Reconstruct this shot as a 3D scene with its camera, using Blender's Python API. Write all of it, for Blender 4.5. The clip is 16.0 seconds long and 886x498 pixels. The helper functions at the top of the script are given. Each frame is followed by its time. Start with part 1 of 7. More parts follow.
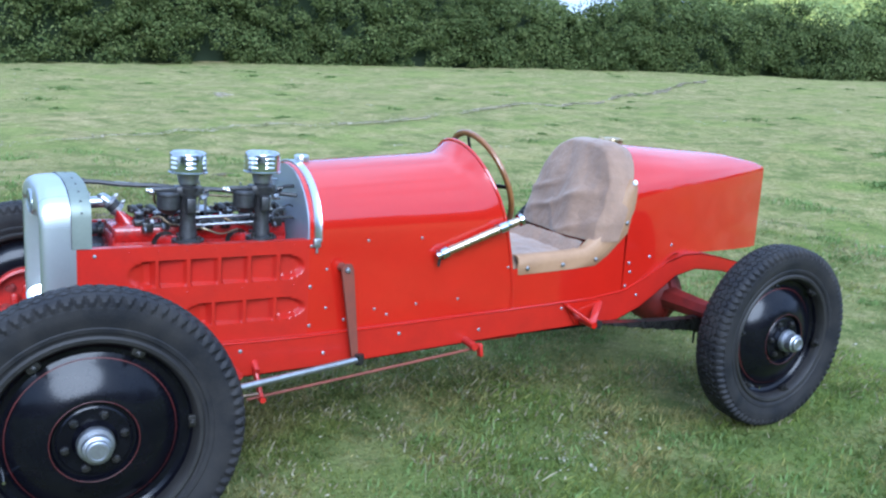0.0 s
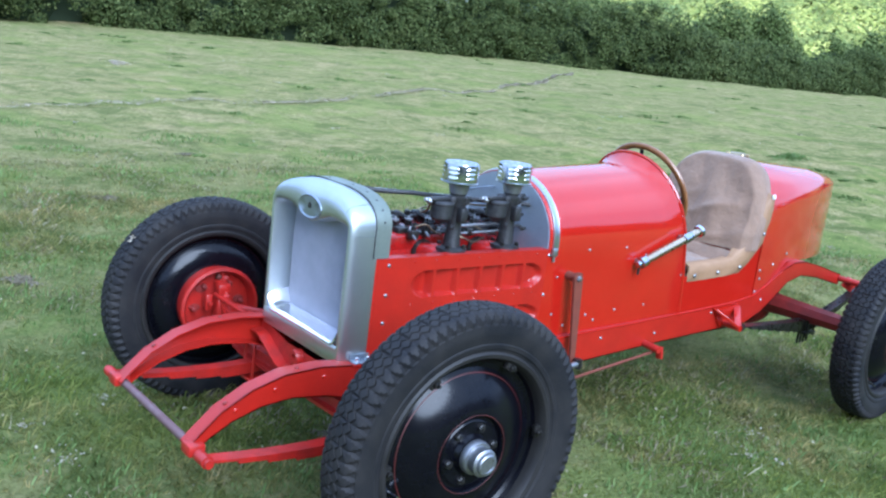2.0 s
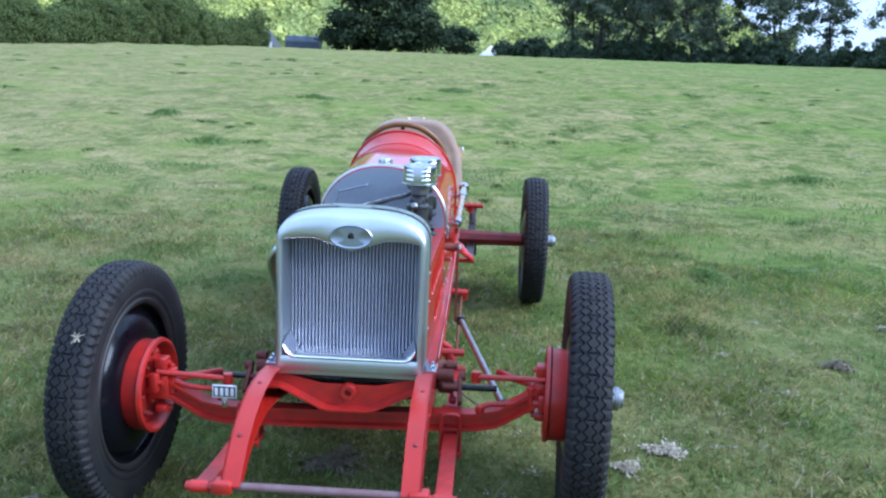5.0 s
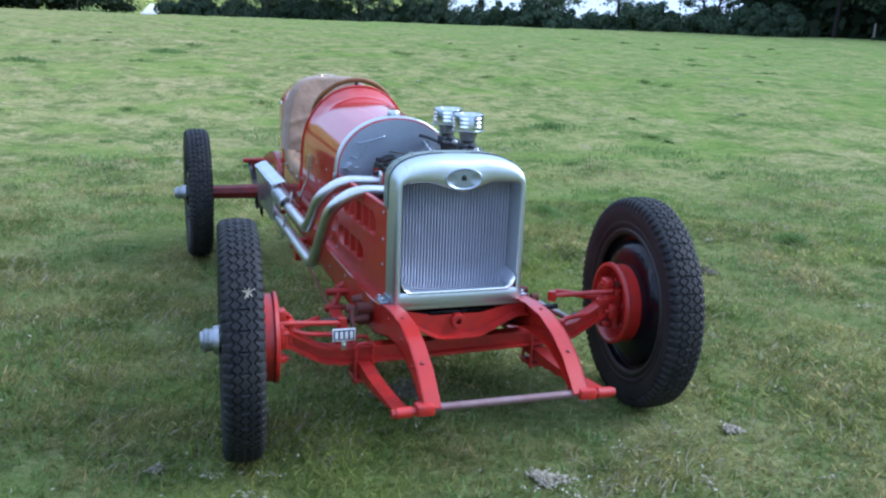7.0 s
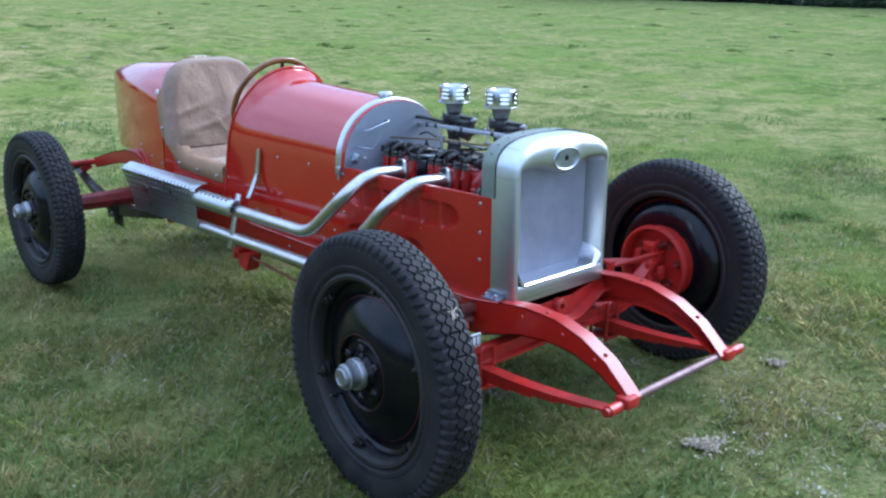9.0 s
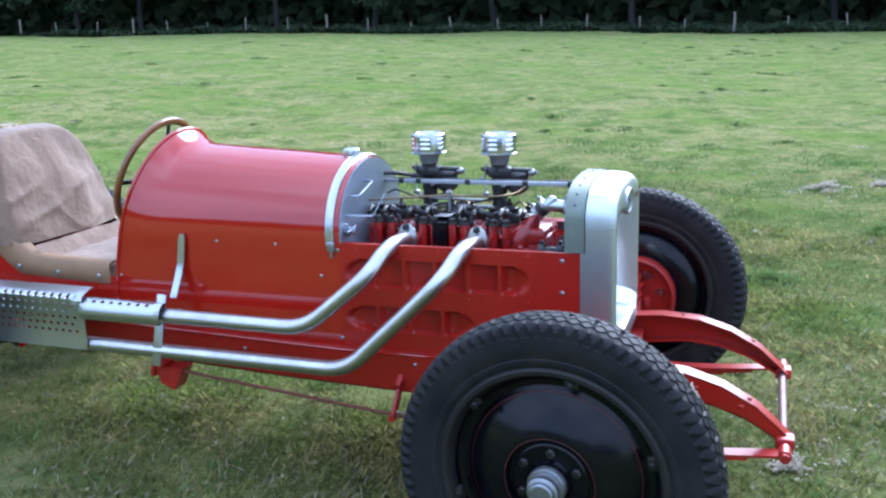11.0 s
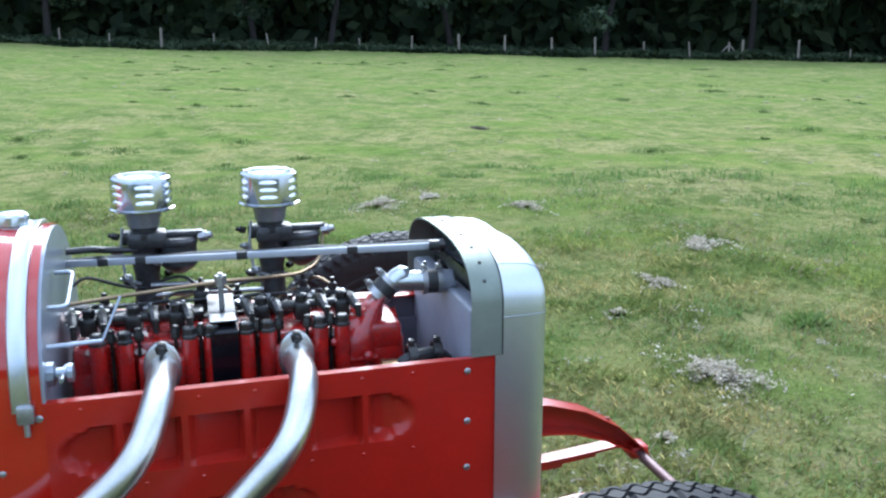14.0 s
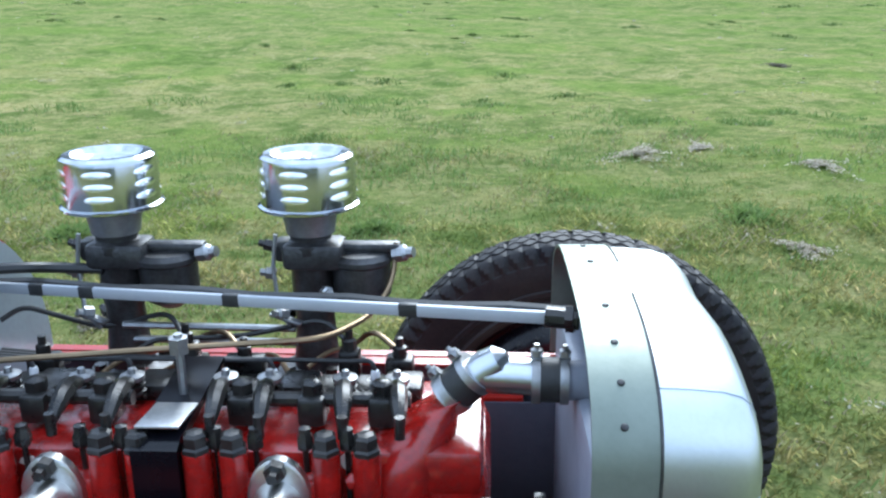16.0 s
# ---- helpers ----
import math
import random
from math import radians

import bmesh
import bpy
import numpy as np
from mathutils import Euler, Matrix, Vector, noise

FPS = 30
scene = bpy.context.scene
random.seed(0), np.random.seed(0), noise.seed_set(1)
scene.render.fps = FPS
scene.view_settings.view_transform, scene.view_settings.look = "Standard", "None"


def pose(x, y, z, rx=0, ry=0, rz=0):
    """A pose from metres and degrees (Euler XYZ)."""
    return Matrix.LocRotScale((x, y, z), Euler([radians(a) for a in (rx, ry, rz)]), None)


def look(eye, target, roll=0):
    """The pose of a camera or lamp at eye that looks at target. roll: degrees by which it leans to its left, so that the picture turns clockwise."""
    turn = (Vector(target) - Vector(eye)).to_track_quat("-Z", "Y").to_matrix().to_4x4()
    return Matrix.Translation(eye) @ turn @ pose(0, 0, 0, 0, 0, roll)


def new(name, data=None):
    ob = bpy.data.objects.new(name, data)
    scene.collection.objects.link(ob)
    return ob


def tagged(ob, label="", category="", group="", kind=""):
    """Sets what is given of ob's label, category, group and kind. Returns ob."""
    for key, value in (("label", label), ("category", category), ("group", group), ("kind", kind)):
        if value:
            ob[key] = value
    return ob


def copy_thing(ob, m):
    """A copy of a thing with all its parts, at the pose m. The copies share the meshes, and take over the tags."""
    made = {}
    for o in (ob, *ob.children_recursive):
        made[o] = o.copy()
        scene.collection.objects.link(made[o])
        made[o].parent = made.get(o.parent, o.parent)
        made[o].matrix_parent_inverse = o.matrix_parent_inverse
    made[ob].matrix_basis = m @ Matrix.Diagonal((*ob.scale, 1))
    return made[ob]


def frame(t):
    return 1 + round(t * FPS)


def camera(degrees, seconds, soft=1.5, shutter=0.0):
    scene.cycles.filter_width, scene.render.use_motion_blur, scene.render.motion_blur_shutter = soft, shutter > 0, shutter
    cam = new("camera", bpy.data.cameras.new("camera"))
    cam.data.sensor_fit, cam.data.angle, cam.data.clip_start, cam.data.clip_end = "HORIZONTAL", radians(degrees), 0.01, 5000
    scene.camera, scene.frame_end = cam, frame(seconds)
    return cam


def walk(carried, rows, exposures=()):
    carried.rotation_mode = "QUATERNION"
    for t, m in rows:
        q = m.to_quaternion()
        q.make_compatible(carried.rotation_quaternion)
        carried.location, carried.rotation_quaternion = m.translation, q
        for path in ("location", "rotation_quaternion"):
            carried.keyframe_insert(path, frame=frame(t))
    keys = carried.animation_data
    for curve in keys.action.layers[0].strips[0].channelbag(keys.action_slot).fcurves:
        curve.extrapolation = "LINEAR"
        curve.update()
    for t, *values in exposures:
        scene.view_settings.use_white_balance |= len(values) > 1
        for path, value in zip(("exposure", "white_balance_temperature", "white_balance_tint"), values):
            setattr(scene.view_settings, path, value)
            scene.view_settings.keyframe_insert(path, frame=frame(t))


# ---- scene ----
cam = camera(52.6, 16.0, soft=2.3)
PATH = [
    (0, (0.402, 3.050, 1.412), (-0.606, 1.378, 0.992), 4.2),
    (0.5, (0.664, 2.872, 1.400), (-0.429, 1.248, 0.961), 5.3),
    (1, (0.905, 2.679, 1.376), (-0.225, 1.080, 0.934), 5.7),
    (1.5, (1.220, 2.508, 1.399), (0.009, 0.969, 0.977), 6.7),
    (2, (1.594, 2.309, 1.396), (0.288, 0.855, 0.966), 7.9),
    (2.5, (1.901, 2.038, 1.371), (0.516, 0.664, 0.934), 6.9),
    (3, (2.151, 1.696, 1.385), (0.593, 0.524, 0.939), 6.3),
    (3.5, (2.354, 1.363, 1.391), (0.639, 0.440, 0.939), 5.3),
    (4, (2.477, 1.003, 1.367), (0.655, 0.312, 0.917), 4.5),
    (4.5, (2.580, 0.698, 1.391), (0.656, 0.329, 0.987), 3.7),
    (5, (2.738, 0.389, 1.384), (0.779, 0.308, 0.989), 2.3),
    (5.2, (2.799, 0.259, 1.381), (0.841, 0.251, 0.975), 1.9),
    (5.7, (2.925, -0.074, 1.369), (0.956, 0.139, 0.959), 1.3),
    (6.25, (2.981, -0.470, 1.349), (1.033, -0.072, 0.927), 1.5),
    (6.8, (2.933, -0.871, 1.329), (1.045, -0.306, 0.884), 1.9),
    (7.3, (2.782, -1.219, 1.317), (0.987, -0.478, 0.840), 1.6),
    (7.5, (2.719, -1.363, 1.318), (0.969, -0.531, 0.822), 1.0),
    (8, (2.492, -1.685, 1.308), (0.855, -0.666, 0.777), 0.4),
    (8.5, (2.199, -1.965, 1.315), (0.659, -0.800, 0.793), 0.1),
    (8.7, (2.079, -2.069, 1.324), (0.590, -0.839, 0.804), 0.1),
    (9.2, (1.758, -2.314, 1.338), (0.395, -0.932, 0.820), -0.2),
    (9.75, (1.365, -2.512, 1.356), (0.180, -0.969, 0.836), -0.7),
    (10.3, (0.963, -2.634, 1.371), (-0.011, -0.950, 0.860), -1.5),
    (10.8, (0.618, -2.676, 1.377), (-0.145, -0.891, 0.897), -2.4),
    (11, (0.478, -2.658, 1.381), (-0.197, -0.834, 0.912), -2.4),
    (11.5, (0.160, -2.688, 1.377), (-0.298, -0.786, 0.961), -3.9),
    (12, (-0.123, -2.670, 1.367), (-0.327, -0.726, 0.942), -3.1),
    (12.5, (-0.328, -2.563, 1.358), (-0.259, -0.617, 0.901), -1.2),
    (13, (-0.431, -2.318, 1.339), (-0.207, -0.378, 0.905), -0.8),
    (13.5, (-0.486, -1.965, 1.314), (-0.102, -0.052, 0.875), -0.4),
    (14, (-0.506, -1.664, 1.317), (0.021, 0.209, 0.854), -0.4),
    (14.5, (-0.427, -1.421, 1.313), (0.077, 0.457, 0.842), -0.5),
    (15, (-0.253, -1.174, 1.303), (0.087, 0.729, 0.793), -0.4),
    (15.5, (-0.177, -1.013, 1.264), (-0.015, 0.901, 0.708), -1.0),
    (16, (-0.139, -0.893, 1.264), (-0.236, 1.012, 0.665), -1.1),
]
walk(cam, [(t, look(e, g, r)) for t, e, g, r in PATH], [(0, 1.36, 4750, 9), (5, 1.29, 4750, 10), (8, 1.25, 4900, 8.5), (11, 1.54, 5000, 12.5), (14, 1.51, 5300, 7), (16, 1.51, 5400, 4)])

# ---- world and light ----
SUN_EL, SUN_AZ = radians(34), radians(76)      # sun_az: from +x towards +y
world = bpy.data.worlds.new("sky")
scene.world = world
world.use_nodes = True
wn = world.node_tree
wn.nodes.clear()
wsky = wn.nodes.new("ShaderNodeTexSky")
wsky.sky_type, wsky.sun_disc = "NISHITA", False
wsky.sun_elevation, wsky.sun_rotation = SUN_EL, radians(90) - SUN_AZ
wsky.air_density, wsky.dust_density, wsky.ozone_density = 1.0, 1.0, 1.0
wbg = wn.nodes.new("ShaderNodeBackground")
wbg.inputs[1].default_value = 0.102
wout = wn.nodes.new("ShaderNodeOutputWorld")
wmix = wn.nodes.new("ShaderNodeMix")
wmix.data_type = "RGBA"
wgeo, wsep, wramp = wn.nodes.new("ShaderNodeTexCoord"), wn.nodes.new("ShaderNodeSeparateXYZ"), wn.nodes.new("ShaderNodeValToRGB")
wn.links.new(wgeo.outputs["Generated"], wsep.inputs[0])
wn.links.new(wsep.outputs[2], wramp.inputs[0])
wramp.color_ramp.elements[0].color = (4.2, 4.55, 5.4, 1)      # thin high cloud, brighter overhead
wramp.color_ramp.elements[1].color = (7.8, 8.5, 9.8, 1)
wn.links.new(wramp.outputs[0], wmix.inputs[7])
wnoise, wrange = wn.nodes.new("ShaderNodeTexNoise"), wn.nodes.new("ShaderNodeMapRange")      # broken cloud
wnoise.inputs["Scale"].default_value, wnoise.inputs["Detail"].default_value = 2.2, 5.0
wn.links.new(wgeo.outputs["Generated"], wnoise.inputs["Vector"])
wn.links.new(wnoise.outputs[0], wrange.inputs[0])
wrange.inputs[1].default_value, wrange.inputs[2].default_value = 0.38, 0.60
wrange.inputs[3].default_value, wrange.inputs[4].default_value = 0.42, 0.95
wn.links.new(wrange.outputs[0], wmix.inputs[0])
wn.links.new(wsky.outputs[0], wmix.inputs[6])
wn.links.new(wmix.outputs[2], wbg.inputs[0])
wn.links.new(wbg.outputs[0], wout.inputs[0])
sun = new("sun", bpy.data.lights.new("sun", "SUN"))
sun.data.energy, sun.data.angle, sun.data.color = 2.15, radians(42), (1.0, 0.95, 0.88)
sun.matrix_world = look((0, 0, 0), (-math.cos(SUN_EL) * math.cos(SUN_AZ), -math.cos(SUN_EL) * math.sin(SUN_AZ), -math.sin(SUN_EL)))


# ---- materials ----
def nodes_of(name):
    m = bpy.data.materials.new(name)
    m.use_nodes = True
    nt = m.node_tree
    return m, nt, nt.nodes["Principled BSDF"]


def noise_node(nt, scale, detail=4.0, rough=0.6, vec=None):
    n = nt.nodes.new("ShaderNodeTexNoise")
    n.inputs["Scale"].default_value, n.inputs["Detail"].default_value, n.inputs["Roughness"].default_value = scale, detail, rough
    if vec is None:
        vec = nt.nodes.new("ShaderNodeNewGeometry").outputs["Position"]
    nt.links.new(vec, n.inputs["Vector"])
    return n.outputs["Fac"]


def ramp(nt, fac, stops):
    r = nt.nodes.new("ShaderNodeValToRGB")
    el = r.color_ramp.elements
    while len(el) < len(stops):
        el.new(0.5)
    for e, (p, c) in zip(el, stops):
        e.position, e.color = p, (*c, 1) if len(c) == 3 else c
    nt.links.new(fac, r.inputs[0])
    return r.outputs[0]


def mixc(nt, fac, a, b, mode="MIX"):
    n = nt.nodes.new("ShaderNodeMix")
    n.data_type, n.blend_type = "RGBA", mode
    for sock, v in ((n.inputs[0], fac), (n.inputs[6], a), (n.inputs[7], b)):
        if isinstance(v, (int, float)):
            sock.default_value = v
        elif isinstance(v, tuple):
            sock.default_value = (*v, 1)
        else:
            nt.links.new(v, sock)
    return n.outputs[2]


def bump(nt, bsdf, height, strength, dist=0.01, normal=None):
    b = nt.nodes.new("ShaderNodeBump")
    b.inputs["Strength"].default_value, b.inputs["Distance"].default_value = strength, dist
    nt.links.new(height, b.inputs["Height"])
    if normal is not None:
        nt.links.new(normal, b.inputs["Normal"])
    nt.links.new(b.outputs[0], bsdf.inputs["Normal"])
    return b.outputs[0]


def worn(name, base, dark, rough=0.4, metal=0.0, scale=9.0, fine=140.0, bumps=0.08, coat=0.0, amount=0.5, rough_var=0.15):
    """A surface with stains at one scale and grain at another."""
    m, nt, p = nodes_of(name)
    big, small = noise_node(nt, scale, 6, 0.65), noise_node(nt, fine, 3, 0.6)
    col = mixc(nt, ramp(nt, big, [(0.38, (0, 0, 0)), (0.72, (amount, amount, amount))]), base, dark)
    col = mixc(nt, ramp(nt, small, [(0.45, (0, 0, 0)), (0.75, (amount * 0.5,) * 3)]), col, dark)
    nt.links.new(col, p.inputs["Base Color"])
    mr = nt.nodes.new("ShaderNodeMapRange")
    mr.inputs[3].default_value, mr.inputs[4].default_value = max(0.03, rough - rough_var), min(1, rough + rough_var)
    nt.links.new(big, mr.inputs[0])
    nt.links.new(mr.outputs[0], p.inputs["Roughness"])
    p.inputs["Metallic"].default_value = metal
    p.inputs["Coat Weight"].default_value = coat
    p.inputs["Coat Roughness"].default_value = 0.16
    if bumps:
        bump(nt, p, small, bumps, 0.003)
    return m


RED = worn("red_paint", (0.38, 0.010, 0.003), (0.28, 0.007, 0.002), 0.45, 0, 5, 60, 0.03, 1.0, 0.35, 0.08)
RED.node_tree.nodes["Principled BSDF"].inputs["Specular IOR Level"].default_value = 0.05
RED.node_tree.nodes["Principled BSDF"].inputs["Coat Roughness"].default_value = 0.085
RED.node_tree.nodes["Principled BSDF"].inputs["Coat IOR"].default_value = 1.72
RED_BRUSHED = worn("brushed_red_paint", (0.36, 0.012, 0.005), (0.22, 0.009, 0.005), 0.40, 0, 8, 90, 0.06, 0.5, 0.5, 0.08)
RED_BRUSHED.node_tree.nodes["Principled BSDF"].inputs["Specular IOR Level"].default_value = 0.25
RED_BRUSHED.node_tree.nodes["Principled BSDF"].inputs["Coat Roughness"].default_value = 0.24
RED_ROUGH = worn("red_chassis_paint", (0.42, 0.014, 0.008), (0.16, 0.012, 0.010), 0.42, 0, 14, 120, 0.12, 0.2, 0.7)
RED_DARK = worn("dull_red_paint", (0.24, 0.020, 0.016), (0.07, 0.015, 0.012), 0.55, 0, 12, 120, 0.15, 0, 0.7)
STRIPE = worn("faded_red_line", (0.085, 0.012, 0.010), (0.03, 0.006, 0.006), 0.5, 0, 14, 120, 0.05, 0, 0.8)
SPREADER = worn("scuffed_purple_steel", (0.20, 0.135, 0.135), (0.14, 0.06, 0.055), 0.5, 0.4, 22, 160, 0.15, 0, 0.7)
RUST = worn("rusty_steel", (0.19, 0.050, 0.028), (0.10, 0.035, 0.025), 0.6, 0.2, 18, 160, 0.2, 0, 0.7)
ENGINE_RED = worn("engine_red", (0.36, 0.009, 0.006), (0.10, 0.007, 0.006), 0.26, 0, 30, 120, 0.12, 0.5, 0.7)
ALU = worn("brushed_aluminium", (0.58, 0.61, 0.63), (0.44, 0.47, 0.50), 0.30, 1.0, 7, 220, 0.04, 0, 0.5, 0.1)
SHELL_ALU = worn("dull_brushed_shell", (0.60, 0.64, 0.64), (0.48, 0.51, 0.52), 0.40, 1.0, 6, 200, 0.05, 0, 0.5, 0.07)
ALU_DULL = worn("dull_aluminium", (0.38, 0.42, 0.47), (0.25, 0.28, 0.33), 0.38, 0.9, 8, 150, 0.06, 0, 0.6)
STRIP = worn("green_grey_strip", (0.23, 0.26, 0.22), (0.165, 0.19, 0.16), 0.5, 0.6, 12, 120, 0.06, 0, 0.6)
FIREWALL_GREY = worn("grey_blue_paint", (0.30, 0.34, 0.40), (0.20, 0.225, 0.27), 0.36, 0.35, 7, 120, 0.05, 0.2, 0.5)
LINING = worn("grey_blue_primer", (0.085, 0.090, 0.115), (0.050, 0.052, 0.070), 0.5, 0.1, 9, 120, 0.06, 0, 0.6)
TANK_GREY = worn("dull_grey_blue_tank", (0.29, 0.31, 0.36), (0.20, 0.21, 0.26), 0.42, 0.2, 9, 120, 0.06, 0, 0.6)
ZINC = worn("bright_zinc", (0.40, 0.41, 0.43), (0.19, 0.19, 0.20), 0.48, 1.0, 22, 160, 0.05, 0, 0.6)
RIM = worn("dusty_rim", (0.009, 0.008, 0.008), (0.024, 0.021, 0.018), 0.6, 0.1, 16, 120, 0.12, 0, 0.8)
CHIP = worn("chalky_filler", (0.66, 0.58, 0.52), (0.45, 0.36, 0.32), 0.7, 0, 40, 160, 0.1)
RUST_DARK = worn("dark_rusty_iron", (0.150, 0.034, 0.022), (0.035, 0.020, 0.016), 0.65, 0.2, 22, 160, 0.25, 0, 0.8)
CABLE = worn("tan_cable", (0.28, 0.20, 0.14), (0.16, 0.12, 0.09), 0.6, 0, 30, 160, 0.1)
STEEL = worn("steel", (0.44, 0.45, 0.46), (0.18, 0.17, 0.16), 0.46, 1.0, 25, 180, 0.1, 0, 0.6)
EXHAUST = worn("aluminised_pipe", (0.66, 0.66, 0.64), (0.38, 0.37, 0.35), 0.34, 1.0, 9, 160, 0.06, 0, 0.6)
POLISHED = worn("polished_metal", (0.90, 0.91, 0.92), (0.75, 0.76, 0.78), 0.22, 1.0, 6, 90, 0.01, 0, 0.3, 0.05)
CHROME = worn("chrome", (0.52, 0.545, 0.58), (0.38, 0.40, 0.43), 0.17, 1.0, 6, 90, 0.01, 0, 0.3, 0.05)
NICKEL = worn("worn_nickel", (0.62, 0.51, 0.36), (0.34, 0.28, 0.20), 0.28, 1.0, 20, 150, 0.06, 0, 0.6)
BRASS = worn("brass", (0.50, 0.38, 0.20), (0.28, 0.20, 0.11), 0.3, 1.0, 20, 150, 0.06, 0, 0.6)
CASTING = worn("grey_casting", (0.085, 0.085, 0.087), (0.024, 0.022, 0.021), 0.42, 0.7, 40, 220, 0.25, 0, 0.8)
BLACK = worn("black_paint", (0.002, 0.002, 0.004), (0.006, 0.006, 0.008), 0.40, 0, 8, 120, 0.02, 0.6, 0.6)
BLACK.node_tree.nodes["Principled BSDF"].inputs["Specular IOR Level"].default_value = 0.03
BLACK.node_tree.nodes["Principled BSDF"].inputs["Coat Roughness"].default_value = 0.17
BLACK.node_tree.nodes["Principled BSDF"].inputs["Coat Weight"].default_value = 0.48
BLACK_PART = worn("oily_black_steel", (0.010, 0.010, 0.010), (0.045, 0.040, 0.035), 0.30, 0.2, 30, 200, 0.15, 0, 0.7)
RUBBER = worn("tyre_rubber", (0.0095, 0.0098, 0.0120), (0.033, 0.030, 0.027), 0.62, 0, 9, 160, 0.2, 0, 0.75)
RUBBER.node_tree.nodes["Principled BSDF"].inputs["Specular IOR Level"].default_value = 0.22
HOSE = worn("black_hose", (0.018, 0.018, 0.018), (0.04, 0.04, 0.04), 0.5, 0, 20, 160, 0.1)
WOOD = worn("varnished_wood", (0.26, 0.115, 0.035), (0.12, 0.045, 0.015), 0.32, 0, 18, 120, 0.06, 0.4, 0.7)
STAY = worn("matt_grey_bar", (0.42, 0.44, 0.47), (0.33, 0.35, 0.38), 0.55, 0.3, 9, 150, 0.04, 0, 0.6)
COPPER = worn("copper_pipe", (0.27, 0.20, 0.12), (0.16, 0.12, 0.08), 0.4, 1.0, 30, 150, 0.06)
CORE = worn("radiator_core", (0.44, 0.45, 0.53), (0.30, 0.31, 0.37), 0.5, 0.5, 10, 200, 0.1, 0, 0.6)
WHITE = worn("white_enamel", (0.78, 0.79, 0.80), (0.55, 0.55, 0.55), 0.35, 0, 20, 120, 0.03)
DARK_SIGN = worn("dark_letter_paint", (0.02, 0.02, 0.04), (0.05, 0.05, 0.07), 0.5)
POST = worn("weathered_post", (0.23, 0.20, 0.165), (0.12, 0.10, 0.08), 0.85, 0, 6, 60, 0.4, 0, 0.7)
TARP = worn("blue_tarpaulin", (0.055, 0.068, 0.090), (0.035, 0.043, 0.055), 0.6, 0, 2, 40, 0.3, 0, 0.6)
# pale ground with the sunlight on it put into the colour
LANE = worn("sunlit_lane_pale", (0.55, 0.52, 0.46), (0.5, 0.46, 0.40), 0.9, 0, 1.5, 12, 0.5, 0, 0.6)
BARK = worn("bark", (0.024, 0.020, 0.017), (0.010, 0.008, 0.007), 0.9, 0, 3, 22, 0.8, 0, 0.8)


def cloth():
    m, nt, p = nodes_of("tan_canvas")
    big, mid, fine = noise_node(nt, 5, 5), noise_node(nt, 26, 4), noise_node(nt, 420, 2)
    col = ramp(nt, big, [(0.3, (0.165, 0.100, 0.063)), (0.55, (0.245, 0.154, 0.098)), (0.8, (0.325, 0.212, 0.138))])
    col = mixc(nt, ramp(nt, mid, [(0.5, (0, 0, 0)), (0.8, (0.5, 0.5, 0.5))]), col, (0.19, 0.13, 0.09))
    nt.links.new(col, p.inputs["Base Color"])
    p.inputs["Roughness"].default_value = 0.8
    p.inputs["Sheen Weight"].default_value = 0.25
    n1 = bump(nt, p, mid, 0.35, 0.02)
    bump(nt, p, fine, 0.2, 0.002, n1)
    return m


CANVAS = cloth()
HIDE = worn("tan_hide_edge", (0.31, 0.185, 0.095), (0.19, 0.11, 0.055), 0.6, 0, 9, 160, 0.15, 0, 0.6)


def see_through(nt, p, col, share):
    """Thin leaves let part of the light pass."""
    t, mx = nt.nodes.new("ShaderNodeBsdfTranslucent"), nt.nodes.new("ShaderNodeMixShader")
    nt.links.new(col, t.inputs[0])
    mx.inputs[0].default_value = share
    nt.links.new(p.outputs[0], mx.inputs[1])
    nt.links.new(t.outputs[0], mx.inputs[2])
    nt.links.new(mx.outputs[0], nt.nodes["Material Output"].inputs[0])


def foliage(name, a, b, c, rough=0.65):
    """Leaf colours that vary from leaf to leaf and in drifts."""
    m, nt, p = nodes_of(name)
    g = nt.nodes.new("ShaderNodeNewGeometry")
    col = ramp(nt, g.outputs["Random Per Island"], [(0.0, a), (0.5, b), (1.0, c)])
    drift = noise_node(nt, 0.35, 3)
    col = mixc(nt, ramp(nt, drift, [(0.4, (0, 0, 0)), (0.7, (0.55, 0.55, 0.55))]), col, a)
    nt.links.new(col, p.inputs["Base Color"])
    p.inputs["Roughness"].default_value = rough
    p.inputs["Transmission Weight"].default_value = 0.0
    p.inputs["Specular IOR Level"].default_value = 0.15
    see_through(nt, p, col, 0.35)
    return m


LEAF_HEDGE = foliage("hedge_leaves", (0.046, 0.066, 0.018), (0.092, 0.122, 0.034), (0.185, 0.210, 0.072))
LEAF_LIGHT = foliage("young_tree_leaves", (0.070, 0.100, 0.024), (0.125, 0.165, 0.044), (0.21, 0.25, 0.085))
LEAF_WOOD = foliage("wood_leaves", (0.040, 0.066, 0.038), (0.082, 0.118, 0.068), (0.16, 0.20, 0.115))
LEAF_BROAD = foliage("broad_tree_leaves", (0.026, 0.042, 0.020), (0.052, 0.074, 0.034), (0.095, 0.12, 0.058))
# leaf colours lightened to carry the glare of the sky behind
LEAF_HAZED = foliage("hazed_tree_leaves", (0.070, 0.095, 0.056), (0.125, 0.155, 0.094), (0.21, 0.24, 0.155))
# for dark bushes, and for painted shade inside the hedge and wood
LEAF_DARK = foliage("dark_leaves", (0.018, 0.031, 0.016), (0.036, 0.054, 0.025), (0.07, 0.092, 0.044))


